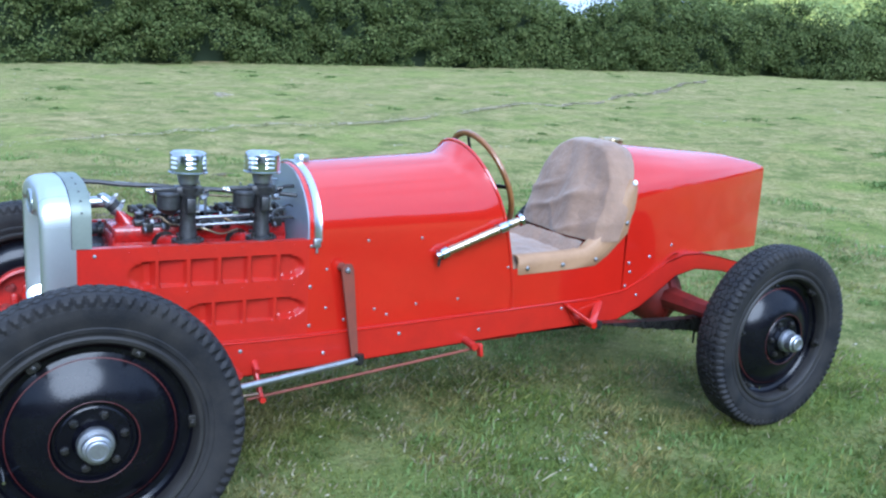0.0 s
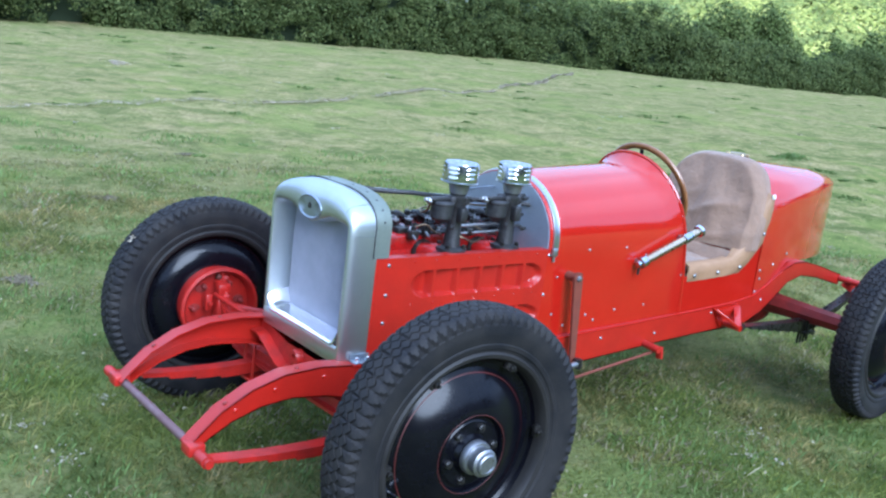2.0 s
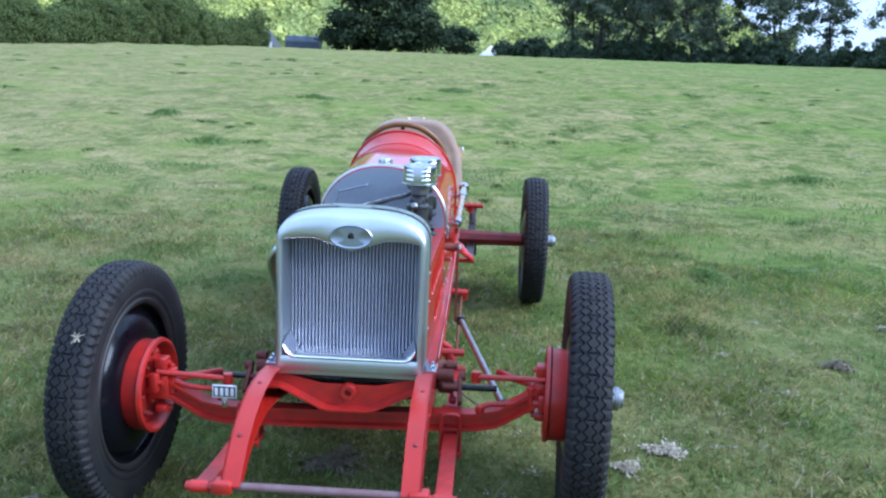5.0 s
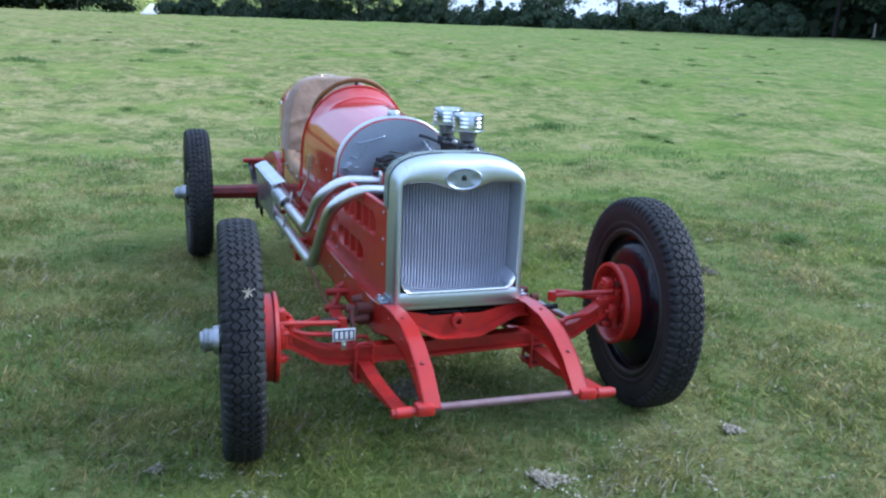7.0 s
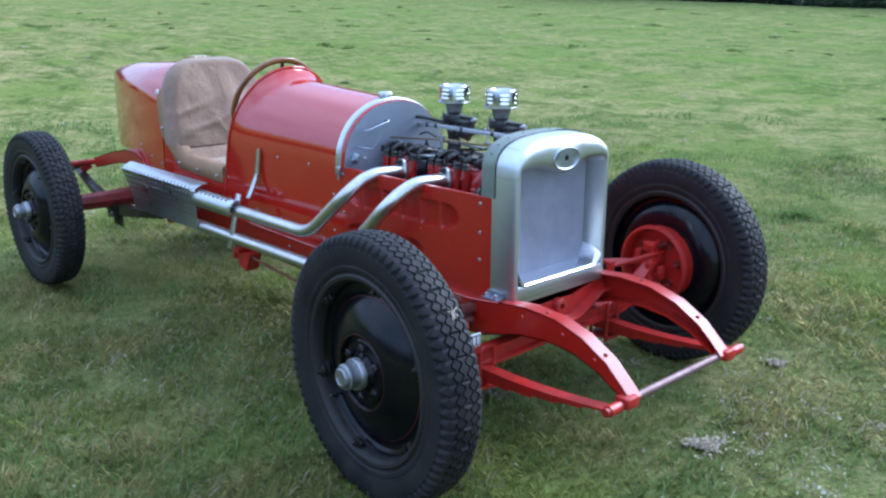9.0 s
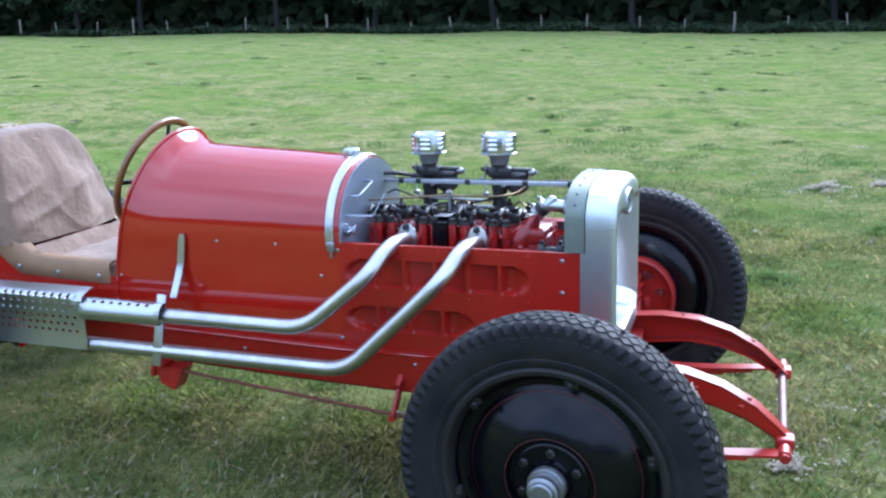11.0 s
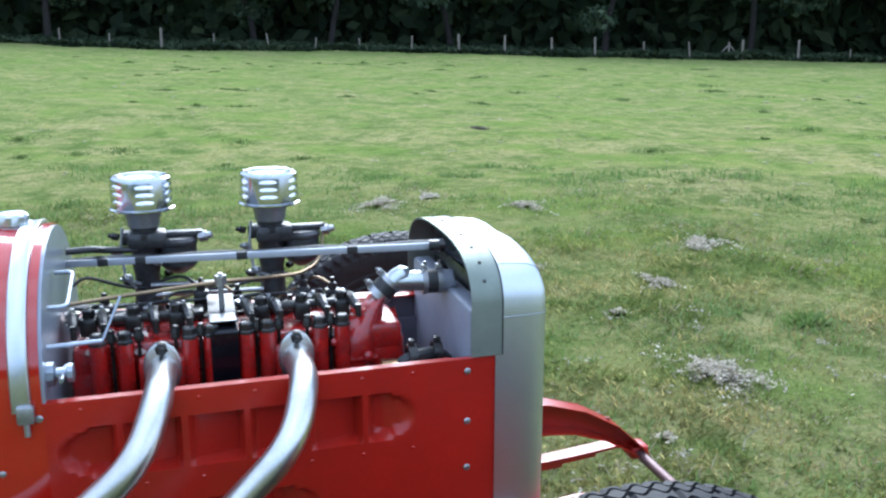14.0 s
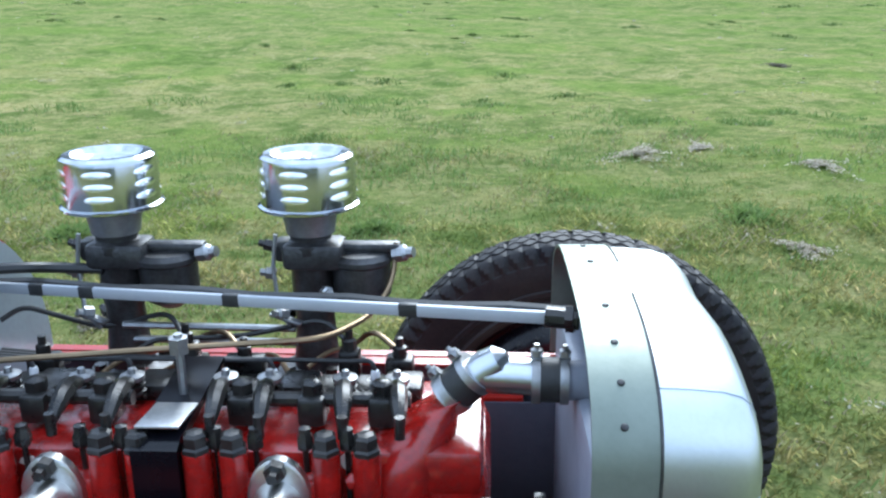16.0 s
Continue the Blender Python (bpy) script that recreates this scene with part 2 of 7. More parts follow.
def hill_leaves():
    m, nt, p = nodes_of("sun_painted_far_leaves")
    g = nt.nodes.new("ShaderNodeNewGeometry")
    # base colours raised so that the far leaves look sunlit
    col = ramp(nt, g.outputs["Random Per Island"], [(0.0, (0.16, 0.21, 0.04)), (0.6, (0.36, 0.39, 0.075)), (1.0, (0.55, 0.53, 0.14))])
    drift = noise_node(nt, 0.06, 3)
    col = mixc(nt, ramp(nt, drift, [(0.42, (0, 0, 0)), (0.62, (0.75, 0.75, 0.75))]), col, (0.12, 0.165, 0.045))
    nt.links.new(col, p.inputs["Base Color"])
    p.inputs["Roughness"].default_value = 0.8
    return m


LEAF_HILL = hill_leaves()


def grass_mat(name, blades, gain=1.0):
    m, nt, p = nodes_of(name)
    pos = nt.nodes.new("ShaderNodeNewGeometry")
    v = pos.outputs["Position"]
    wide, mid, small, fine = noise_node(nt, 0.22, 4, 0.6, v), noise_node(nt, 0.9, 6, 0.7, v), noise_node(nt, 5, 6, 0.72, v), noise_node(nt, 60, 4, 0.7, v)
    col = ramp(nt, mid, [(0.35, (0.095, 0.138, 0.038)), (0.45, (0.162, 0.200, 0.066)), (0.54, (0.230, 0.240, 0.100)), (0.63, (0.345, 0.310, 0.160))])
    col = mixc(nt, ramp(nt, wide, [(0.42, (0, 0, 0)), (0.60, (0.45, 0.45, 0.45))]), col, (0.160, 0.222, 0.058))
    col = mixc(nt, ramp(nt, small, [(0.52, (0, 0, 0)), (0.62, (0.62, 0.62, 0.62))]), col, (0.350, 0.322, 0.170))
    col = mixc(nt, ramp(nt, small, [(0.38, (0.75, 0.75, 0.75)), (0.47, (0, 0, 0))]), col, (0.062, 0.092, 0.028))
    turf = noise_node(nt, 17, 5, 0.75, v)
    col = mixc(nt, ramp(nt, turf, [(0.36, (0.7, 0.7, 0.7)), (0.48, (0, 0, 0))]), col, (0.050, 0.072, 0.022))
    col = mixc(nt, ramp(nt, turf, [(0.53, (0, 0, 0)), (0.66, (0.7, 0.7, 0.7))]), col, (0.330, 0.330, 0.160))
    patch = noise_node(nt, 0.65, 4, 0.6, v)              # patches of fresh green
    col = mixc(nt, ramp(nt, patch, [(0.51, (0, 0, 0)), (0.58, (0.62, 0.62, 0.62))]), col, (0.136, 0.218, 0.042))
    knot = noise_node(nt, 2.1, 5, 0.68, v)               # coarse tussocks and thin yellow spots
    col = mixc(nt, ramp(nt, knot, [(0.54, (0, 0, 0)), (0.62, (0.82, 0.82, 0.82))]), col, (0.070, 0.114, 0.028))
    col = mixc(nt, ramp(nt, knot, [(0.36, (0.58, 0.58, 0.58)), (0.46, (0, 0, 0))]), col, (0.300, 0.285, 0.120))
    side = nt.nodes.new("ShaderNodeSeparateXYZ")         # the grass is lusher towards the wood
    nt.links.new(v, side.inputs[0])
    lush = nt.nodes.new("ShaderNodeMapRange")
    lush.inputs[1].default_value, lush.inputs[2].default_value, lush.inputs[3].default_value, lush.inputs[4].default_value = 0.0, 14.0, 0.0, 0.36
    nt.links.new(side.outputs[1], lush.inputs[0])
    col = mixc(nt, lush.outputs[0], col, (0.132, 0.214, 0.064))
    pale = nt.nodes.new("ShaderNodeMapRange")            # drier and paler towards the hedge
    pale.inputs[1].default_value, pale.inputs[2].default_value, pale.inputs[3].default_value, pale.inputs[4].default_value = 3.0, -10.0, 0.0, 0.28
    nt.links.new(side.outputs[1], pale.inputs[0])
    col = mixc(nt, pale.outputs[0], col, (0.285, 0.272, 0.142))
    near = nt.nodes.new("ShaderNodeVectorMath")          # dark thatch colour round the car stands for shade between blades
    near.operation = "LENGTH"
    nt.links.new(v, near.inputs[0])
    shade_fall = nt.nodes.new("ShaderNodeMapRange")
    shade_fall.inputs[1].default_value, shade_fall.inputs[2].default_value, shade_fall.inputs[3].default_value, shade_fall.inputs[4].default_value = 3.0, 9.0, 0.5, 0.0
    nt.links.new(near.outputs["Value"], shade_fall.inputs[0])
    col = mixc(nt, 1.0, col, (1.13, 1.0, 0.98), "MULTIPLY")
    if blades:
        rnd = ramp(nt, pos.outputs["Random Per Island"], [(f, tuple(c * gain for c in k)) for f, k in ((0.0, (0.58, 0.62, 0.52)), (0.4, (0.75, 0.77, 0.66)), (0.75, (0.92, 0.89, 0.82)), (0.92, (1.12, 1.03, 1.00)), (1.0, (1.50, 1.38, 1.45)))])
        col = mixc(nt, 1.0, col, rnd, "MULTIPLY")
    else:
        # shade among the blades, mixed into the ground colour
        col = mixc(nt, shade_fall.outputs[0], col, (0.080, 0.104, 0.032))
        col = mixc(nt, ramp(nt, fine, [(0.36, (0.6, 0.6, 0.6)), (0.55, (0, 0, 0))]), col, (0.05, 0.070, 0.02))
        n1 = bump(nt, p, small, 0.6, 0.05)
        bump(nt, p, fine, 0.7, 0.015, n1)
    nt.links.new(col, p.inputs["Base Color"])
    p.inputs["Roughness"].default_value = 0.9
    p.inputs["Specular IOR Level"].default_value = 0.0
    if blades:
        see_through(nt, p, col, 0.60)
    return m


TUSSOCK = foliage("dark_tussock_grass", (0.100, 0.150, 0.038), (0.140, 0.198, 0.052), (0.20, 0.25, 0.085))
WISP = foliage("faded_cuttings", (0.24, 0.22, 0.15), (0.35, 0.325, 0.24), (0.50, 0.47, 0.38), 0.9)
DEAD = foliage("dead_grass", (0.17, 0.145, 0.075), (0.26, 0.23, 0.13), (0.40, 0.36, 0.24), 0.9)
TUFT = foliage("lush_grass", (0.125, 0.195, 0.050), (0.175, 0.250, 0.072), (0.24, 0.30, 0.11))
GRASS, BLADES, BLADES_SPARSE = grass_mat("pasture", False), grass_mat("grass_blades", True, 1.26), grass_mat("sparse_grass_blades", True, 1.6)
TRACK = worn("trodden_earth", (0.36, 0.315, 0.22), (0.18, 0.145, 0.095), 0.95, 0, 5, 70, 0.4, 0, 0.7)
EARTH = worn("bare_earth", (0.20, 0.175, 0.115), (0.09, 0.08, 0.05), 0.95, 0, 9, 70, 0.6, 0, 0.7)
STRAW = foliage("dry_cut_grass", (0.21, 0.18, 0.12), (0.52, 0.465, 0.36), (0.78, 0.71, 0.58), 0.9)
STALK = worn("bleached_stalks", (0.31, 0.28, 0.18), (0.22, 0.20, 0.12), 0.9, 0, 22, 60, 0.5, 0, 0.75)


# ---- mesh helpers ----
def obj(name, verts, faces, material):
    me = bpy.data.meshes.new(name)
    me.from_pydata(verts, [], faces)
    me.materials.append(material)
    return new(name, me)


def part(name, bm, material, parent, label="", sharp=35):
    """Links a bmesh as one mesh object under a thing or a part."""
    bmesh.ops.recalc_face_normals(bm, faces=bm.faces)
    me = bpy.data.meshes.new(name)
    bm.to_mesh(me)
    bm.free()
    me.materials.append(material)
    me.polygons.foreach_set("use_smooth", [True] * len(me.polygons))
    me.set_sharp_from_angle(angle=radians(sharp))
    ob = new(name, me)
    ob.parent = parent
    if label:
        ob["label"] = label
    return ob


def again(ob, m, parent=None):
    """Another part on the same mesh."""
    o = new(ob.name.split(".")[0], ob.data)
    o.parent = parent or ob.parent
    o.matrix_local = m
    if "label" in ob:
        o["label"] = ob["label"]
    return o


def B():
    return bmesh.new()


def loft(bm, rings, close=True, caps=(False, False)):
    rows = [[bm.verts.new(p) for p in r] for r in rings]
    n = len(rows[0])
    for a, b in zip(rows, rows[1:]):
        for i in range(n if close else n - 1):
            j = (i + 1) % n
            bm.faces.new((a[i], a[j], b[j], b[i]))
    if caps[0]:
        bm.faces.new(rows[0][::-1])
    if caps[1]:
        bm.faces.new(rows[-1])
    return rows


def basis(d):
    d = Vector(d).normalized()
    a = d.orthogonal().normalized()
    return d, a, d.cross(a)


def cyl(bm, p0, p1, r0, r1=None, seg=14, caps=True):
    r1 = r0 if r1 is None else r1
    p0, p1 = Vector(p0), Vector(p1)
    d, a, b = basis(p1 - p0)
    ring = [(math.cos(2 * math.pi * i / seg), math.sin(2 * math.pi * i / seg)) for i in range(seg)]
    loft(bm, [[p + (a * c + b * s) * r for c, s in ring] for p, r in ((p0, r0), (p1, r1))], True, (caps, caps))
    return bm


def lathe(bm, profile, p, d, seg=32, caps=(False, False)):
    """profile: (radius, height along d) pairs."""
    p = Vector(p)
    d, a, b = basis(d)
    ring = [(math.cos(2 * math.pi * i / seg), math.sin(2 * math.pi * i / seg)) for i in range(seg)]
    loft(bm, [[p + d * h + (a * c + b * s) * max(r, 1e-4) for c, s in ring] for r, h in profile], True, caps)
    return bm


def rounded(pts, radius, n=6):
    """A polyline with its corners rounded."""
    pts = [Vector(p) for p in pts]
    out = [pts[0]]
    for a, b, c in zip(pts, pts[1:], pts[2:]):
        u, w = (a - b), (c - b)
        k = min(radius, u.length * 0.49, w.length * 0.49)
        s, e = b + u.normalized() * k, b + w.normalized() * k
        for i in range(n + 1):
            t = i / n
            out.append(s * (1 - t) ** 2 + b * 2 * t * (1 - t) + e * t * t)
    return out + [pts[-1]]


def sweep(bm, pts, r, seg=12, caps=True, radii=None):
    pts = [Vector(p) for p in pts]
    d, a, b = basis(pts[1] - pts[0])
    rings = []
    for i, p in enumerate(pts):
        t = (pts[min(i + 1, len(pts) - 1)] - pts[max(i - 1, 0)]).normalized()
        a = (a - t * a.dot(t)).normalized()
        b = t.cross(a)
        rr = radii[i] if radii else r
        rings.append([p + (a * math.cos(2 * math.pi * k / seg) + b * math.sin(2 * math.pi * k / seg)) * rr for k in range(seg)])
    loft(bm, rings, True, (caps, caps))
    return bm


def box(bm, c, s, rot=None, bevel=0.0):
    """A box at c of size s, with bevelled edges."""
    m = Matrix.Translation(c) @ (rot if rot is not None else Matrix()) @ Matrix.Diagonal((*s, 1))
    g = bmesh.ops.create_cube(bm, size=1, matrix=m)
    if bevel:
        edges = list({e for v in g["verts"] for e in v.link_edges})
        bmesh.ops.bevel(bm, geom=edges, offset=bevel, segments=2, affect="EDGES", profile=0.5)
    return bm


def bar(bm, p0, p1, w, h, bevel=0.0, up=(0, 0, 1)):
    """A flat bar between two points, w wide and h high."""
    p0, p1 = Vector(p0), Vector(p1)
    x = (p1 - p0).normalized()
    y = Vector(up).cross(x).normalized()
    z = x.cross(y)
    rot = Matrix((x, y, z)).transposed().to_4x4()
    return box(bm, (p0 + p1) / 2, ((p1 - p0).length, w, h), rot, bevel)


def prism(bm, poly, y0, y1, axis="y"):
    """A flat outline of (x, z) pairs, made thick from y0 to y1."""
    def at(a, b, v):
        return (a, v, b) if axis == "y" else (v, a, b) if axis == "x" else (a, b, v)
    lo, hi = [bm.verts.new(at(a, b, y0)) for a, b in poly], [bm.verts.new(at(a, b, y1)) for a, b in poly]
    n = len(poly)
    bm.faces.new(lo[::-1])
    bm.faces.new(hi)
    for i in range(n):
        j = (i + 1) % n
        bm.faces.new((lo[i], lo[j], hi[j], hi[i]))
    return bm


def bead(bm, c, d, r, h=None, seg=8):
    """A rivet or screw head at c, facing d."""
    h = h or r * 0.6
    lathe(bm, [(r, -0.002), (r, h * 0.35), (r * 0.7, h * 0.85), (0, h)], c, d, seg)
    return bm


def shell_quads(pos, nrm, size, seed, flat=0.35):
    """Many small leaves: a bent quad at each place, turned at random about the given outward direction."""
    rng = np.random.default_rng(seed)
    n = len(pos)
    r = rng.normal(size=(n, 3)) * flat + nrm
    r /= np.linalg.norm(r, axis=1, keepdims=True) + 1e-9
    t = rng.normal(size=(n, 3))
    t -= r * (t * r).sum(1, keepdims=True)
    t /= np.linalg.norm(t, axis=1, keepdims=True) + 1e-9
    b = np.cross(r, t)
    s = (np.asarray(size) * rng.uniform(0.6, 1.35, n))[:, None]
    v = np.stack([pos - t * s, pos + b * s * 0.55 + r * s * 0.15, pos + t * s, pos - b * s * 0.55 + r * s * 0.15], 1).reshape(-1, 3)
    return v


def quad_object(name, verts, material):
    n = len(verts) // 4
    me = bpy.data.meshes.new(name)
    me.vertices.add(len(verts))
    me.vertices.foreach_set("co", verts.astype(np.float32).ravel())
    me.loops.add(n * 4)
    me.loops.foreach_set("vertex_index", np.arange(n * 4, dtype=np.int32))
    me.polygons.add(n)
    me.polygons.foreach_set("loop_start", np.arange(0, n * 4, 4, dtype=np.int32))
    me.update(calc_edges=True)
    me.materials.append(material)
    return new(name, me)


# ---- the field ----
LATTICE = np.random.default_rng(77).random((97, 97))


def lumps(x, y, cell, turn=0.0):
    """Smooth uneven hummocks about one cell across, between -0.5 and 0.5."""
    c, q = math.cos(turn), math.sin(turn)
    u, w = (c * x - q * y) / cell + 41.3, (q * x + c * y) / cell + 17.7
    i, j = np.floor(u).astype(int), np.floor(w).astype(int)
    f, g = u - i, w - j
    f, g = f * f * (3 - 2 * f), g * g * (3 - 2 * g)
    a = LATTICE[i % 97, j % 97] * (1 - f) + LATTICE[(i + 1) % 97, j % 97] * f
    b = LATTICE[i % 97, (j + 1) % 97] * (1 - f) + LATTICE[(i + 1) % 97, (j + 1) % 97] * f
    return a * (1 - g) + b * g - 0.5


def ground_z(x, y):
    """The pasture: level round the car, rising gently behind it, hummocky all over."""
    x, y = np.asarray(x, float), np.asarray(y, float)
    u = -x
    rise = 3.3 * np.tanh(u / 75) * np.where(u > 0, 1, 0.6) + 0.013 * np.maximum(y, 0) / (1 + (np.maximum(u, 0) / 60) ** 2)
    r = np.hypot(x + 1.2, y)
    a = np.clip((r - 2.5) / 13, 0, 1)
    z = rise * a * a * (3 - 2 * a) - 0.045 * np.exp(-((x - 0.1) ** 2 + (y + 0.75) ** 2) / 0.5) - 0.012 * np.exp(-((x + 2.6) ** 2 + y * y) / 0.8)
    far = np.clip((r - 3.0) / 12, 0, 1)
    bumps = np.sin(x * 0.9 + 1.3 * np.sin(y * 0.5)) * np.sin(y * 0.8 + 0.7) * 0.045 + np.sin(x * 0.31 + y * 0.23) * 0.06 + np.sin(x * 2.3 - y * 1.7) * np.sin(y * 2.9 + x) * 0.018
    off = np.hypot(np.maximum(np.abs(x + 1.3) - 1.75, 0), np.maximum(np.abs(y) - 0.85, 0))      # way off from under the car
    tussocks = lumps(x, y, 0.46, 0.4) * 0.050 + lumps(x, y, 0.23, 1.1) * 0.026 + lumps(x, y, 1.5, 0.8) * 0.085 * far + lumps(x, y, 3.7, 0.2) * 0.10 * far
    return z + bumps * far * 0.6 + tussocks * (0.25 + 0.75 * np.clip(off / 0.7, 0, 1))


def make_ground():
    k = np.linspace(-1, 1, 681)
    a = np.sinh(k * 5.6) / np.sinh(5.6) * 700
    X, Y = np.meshgrid(a - 0.5, a, indexing="ij")
    Z = ground_z(X, Y)
    n = len(a)
    verts = np.stack([X, Y, Z], -1).reshape(-1, 3)
    i = np.arange(n * n).reshape(n, n)
    f = np.stack([i[:-1, :-1], i[1:, :-1], i[1:, 1:], i[:-1, 1:]], -1).reshape(-1, 4)
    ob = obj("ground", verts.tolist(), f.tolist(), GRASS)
    ob.data.polygons.foreach_set("use_smooth", [True] * len(ob.data.polygons))
    return tagged(ob, "worn green pasture with pale dry patches", "grass field", kind="structure")


make_ground()


def make_blades(name, count, r0, r1, length, seed, material, patchy=None, label="short tufted grass with dry stalks"):
    rng = np.random.default_rng(seed)
    r = r0 + (r1 - r0) * rng.random(count) ** 0.75
    th = rng.random(count) * 2 * np.pi
    x, y = -0.6 + r * np.cos(th) * 1.05, r * np.sin(th)
    dens = 1.5 * lumps(x, y, 0.46, 0.4) + 1.1 * lumps(x, y, 0.23, 1.1) + 1.2 * lumps(x, y, 0.9, 2.0)
    keep = rng.random(count) < (0.62 + 0.36 * dens) * np.clip((r1 - r) / (0.45 * (r1 - r0)), 0, 1)
    if patchy is not None:
        keep &= lumps(x, y, 0.62, 2.6) + 0.6 * lumps(x, y, 0.2, 0.9) + 0.25 * rng.random(count) > patchy
    x, y = x[keep], y[keep]
    n = len(x)
    dens = dens[keep]
    z = ground_z(x, y) - 0.004
    h = length * rng.uniform(0.35, 1.3, n) * np.clip(1 + 0.55 * dens, 0.35, 1.9)
    lean, az = rng.uniform(0.5, 1.0, n), rng.random(n) * 2 * np.pi + 0.8 * np.sin(x * 1.7) + 0.8 * np.cos(y * 1.9)
    w = rng.uniform(0.0016, 0.0036, n) * (length / 0.035) ** 0.7
    base = np.stack([x, y, z], 1)
    tip = base + np.stack([np.cos(az) * h * lean, np.sin(az) * h * lean, h * np.sqrt(1 - lean * lean * 0.9)], 1)
    mid = base * 0.45 + tip * 0.55
    mid[:, 2] += h * 0.12
    side = np.stack([-np.sin(az), np.cos(az), np.zeros(n)], 1) * w[:, None]
    v = np.stack([base - side, base + side, mid + side * 0.8, tip], 1).reshape(-1, 3)
    return tagged(quad_object(name, v, material), label, "grass", kind="stuff")


make_blades("grass", 385000, 0.0, 6.5, 0.040, 3, BLADES)
make_blades("dead_grass", 150000, 0.0, 8.0, 0.040, 14, DEAD, 0.13, "brown patches of dead grass")
make_blades("coarse_grass", 60000, 5.0, 16.0, 0.028, 4, BLADES_SPARSE)


def grass_tufts(name, count, r0, r1, blades, length, seed, material):
    """Lusher tufts of longer grass scattered over the field."""
    rng = np.random.default_rng(seed)
    r, th = r0 + (r1 - r0) * rng.random(count) ** 0.7, rng.random(count) * 2 * np.pi
    cx, cy = -0.6 + r * np.cos(th), r * np.sin(th)
    rad = rng.uniform(0.05, 0.26, count) * (1 + r / 22)
    k = np.repeat(np.arange(count), blades)
    n = len(k)
    q, a = np.sqrt(rng.random(n)) * rad[k], rng.random(n) * 2 * np.pi
    x, y = cx[k] + q * np.cos(a) * 1.3, cy[k] + q * np.sin(a)
    h = length * rng.uniform(0.4, 1.2, n) * (0.6 + rad[k] * 2.2) * (1 + r[k] / 30)
    az, lean = rng.random(n) * 2 * np.pi, rng.uniform(0.2, 0.85, n)
    w = rng.uniform(0.0016, 0.004, n) * (1 + r[k] / 7)
    base = np.stack([x, y, ground_z(x, y) - 0.004], 1)
    tip = base + np.stack([np.cos(az) * h * lean, np.sin(az) * h * lean, h * np.sqrt(1 - 0.9 * lean ** 2)], 1)
    mid = base * 0.4 + tip * 0.6
    mid[:, 2] += h * 0.14
    side = np.stack([-np.sin(az), np.cos(az), np.zeros(n)], 1) * w[:, None]
    v = np.stack([base - side, base + side, mid + side * 0.8, tip], 1).reshape(-1, 3)
    return tagged(quad_object(name, v, material), "lush green grass tufts in the pasture", "grass", kind="stuff")


grass_tufts("grass_tufts", 620, 0.5, 8.0, 90, 0.040, 5, TUFT)


def tussock(name, spots, blades, length, seed, material, label):
    """Low soft hummocks of darker grass, thinning out at their edges."""
    rng = np.random.default_rng(seed)
    spots = np.array(spots)
    k = np.repeat(np.arange(len(spots)), blades)
    n = len(k)
    cx, cy, rad = spots[k].T
    a, q = rng.random(n) * 2 * np.pi, np.abs(rng.normal(size=n)) * 0.52
    x, y = cx + q * rad * np.cos(a), cy + q * rad * np.sin(a) * (1 + 0.5 * np.sin(k * 2.3))
    r = np.hypot(x, y)
    h = length * rng.uniform(0.5, 1.2, n) * np.clip(1.15 - q, 0.2, 1) * (0.6 + rad * 1.6)
    az, lean = rng.random(n) * 2 * np.pi, rng.uniform(0.5, 0.97, n)
    w = rng.uniform(0.0014, 0.0034, n) * (1 + r / 6)
    base = np.stack([x, y, ground_z(x, y) - 0.004], 1)
    tip = base + np.stack([np.cos(az) * h * lean, np.sin(az) * h * lean, h * np.sqrt(1 - 0.9 * lean ** 2)], 1)
    mid = base * 0.4 + tip * 0.6
    mid[:, 2] += h * 0.16
    side = np.stack([-np.sin(az), np.cos(az), np.zeros(n)], 1) * w[:, None]
    v = np.stack([base - side, base + side, mid + side * 0.9, tip], 1).reshape(-1, 3)
    return tagged(quad_object(name, v, material), label, "grass", kind="stuff")


rt = random.Random(61)
far_spots = []
while len(far_spots) < 380:
    q, th = 5.5 + 34 * rt.random() ** 0.9, rt.random() * 6.283
    far_spots.append((-0.6 + q * math.cos(th), q * math.sin(th), rt.uniform(0.10, 0.42) * (1 + q / 40)))
tussock("grass_tussocks", far_spots, 130, 0.052, 62, TUSSOCK, "low dark green tussocks over the pasture")
tussock("lush_grass_patch", [(-9.8, -3.5, 0.5), (-8.5, 4.4, 0.5), (-12.0, -4.9, 0.6), (-15.1, -3.0, 0.6), (-19.2, -0.4, 0.8), (-3.5, 2.0, 0.34), (-3.7, 2.6, 0.3), (-2.2, 3.3, 0.3),
                             (0.5, 2.3, 0.25), (1.2, 3.6, 0.3), (-0.7, 3.4, 0.3), (2.2, 1.7, 0.22), (-1.9, -3.2, 0.3), (0.4, -3.4, 0.26)], 520, 0.075, 63, TUFT, "lush bright green patches of longer grass")


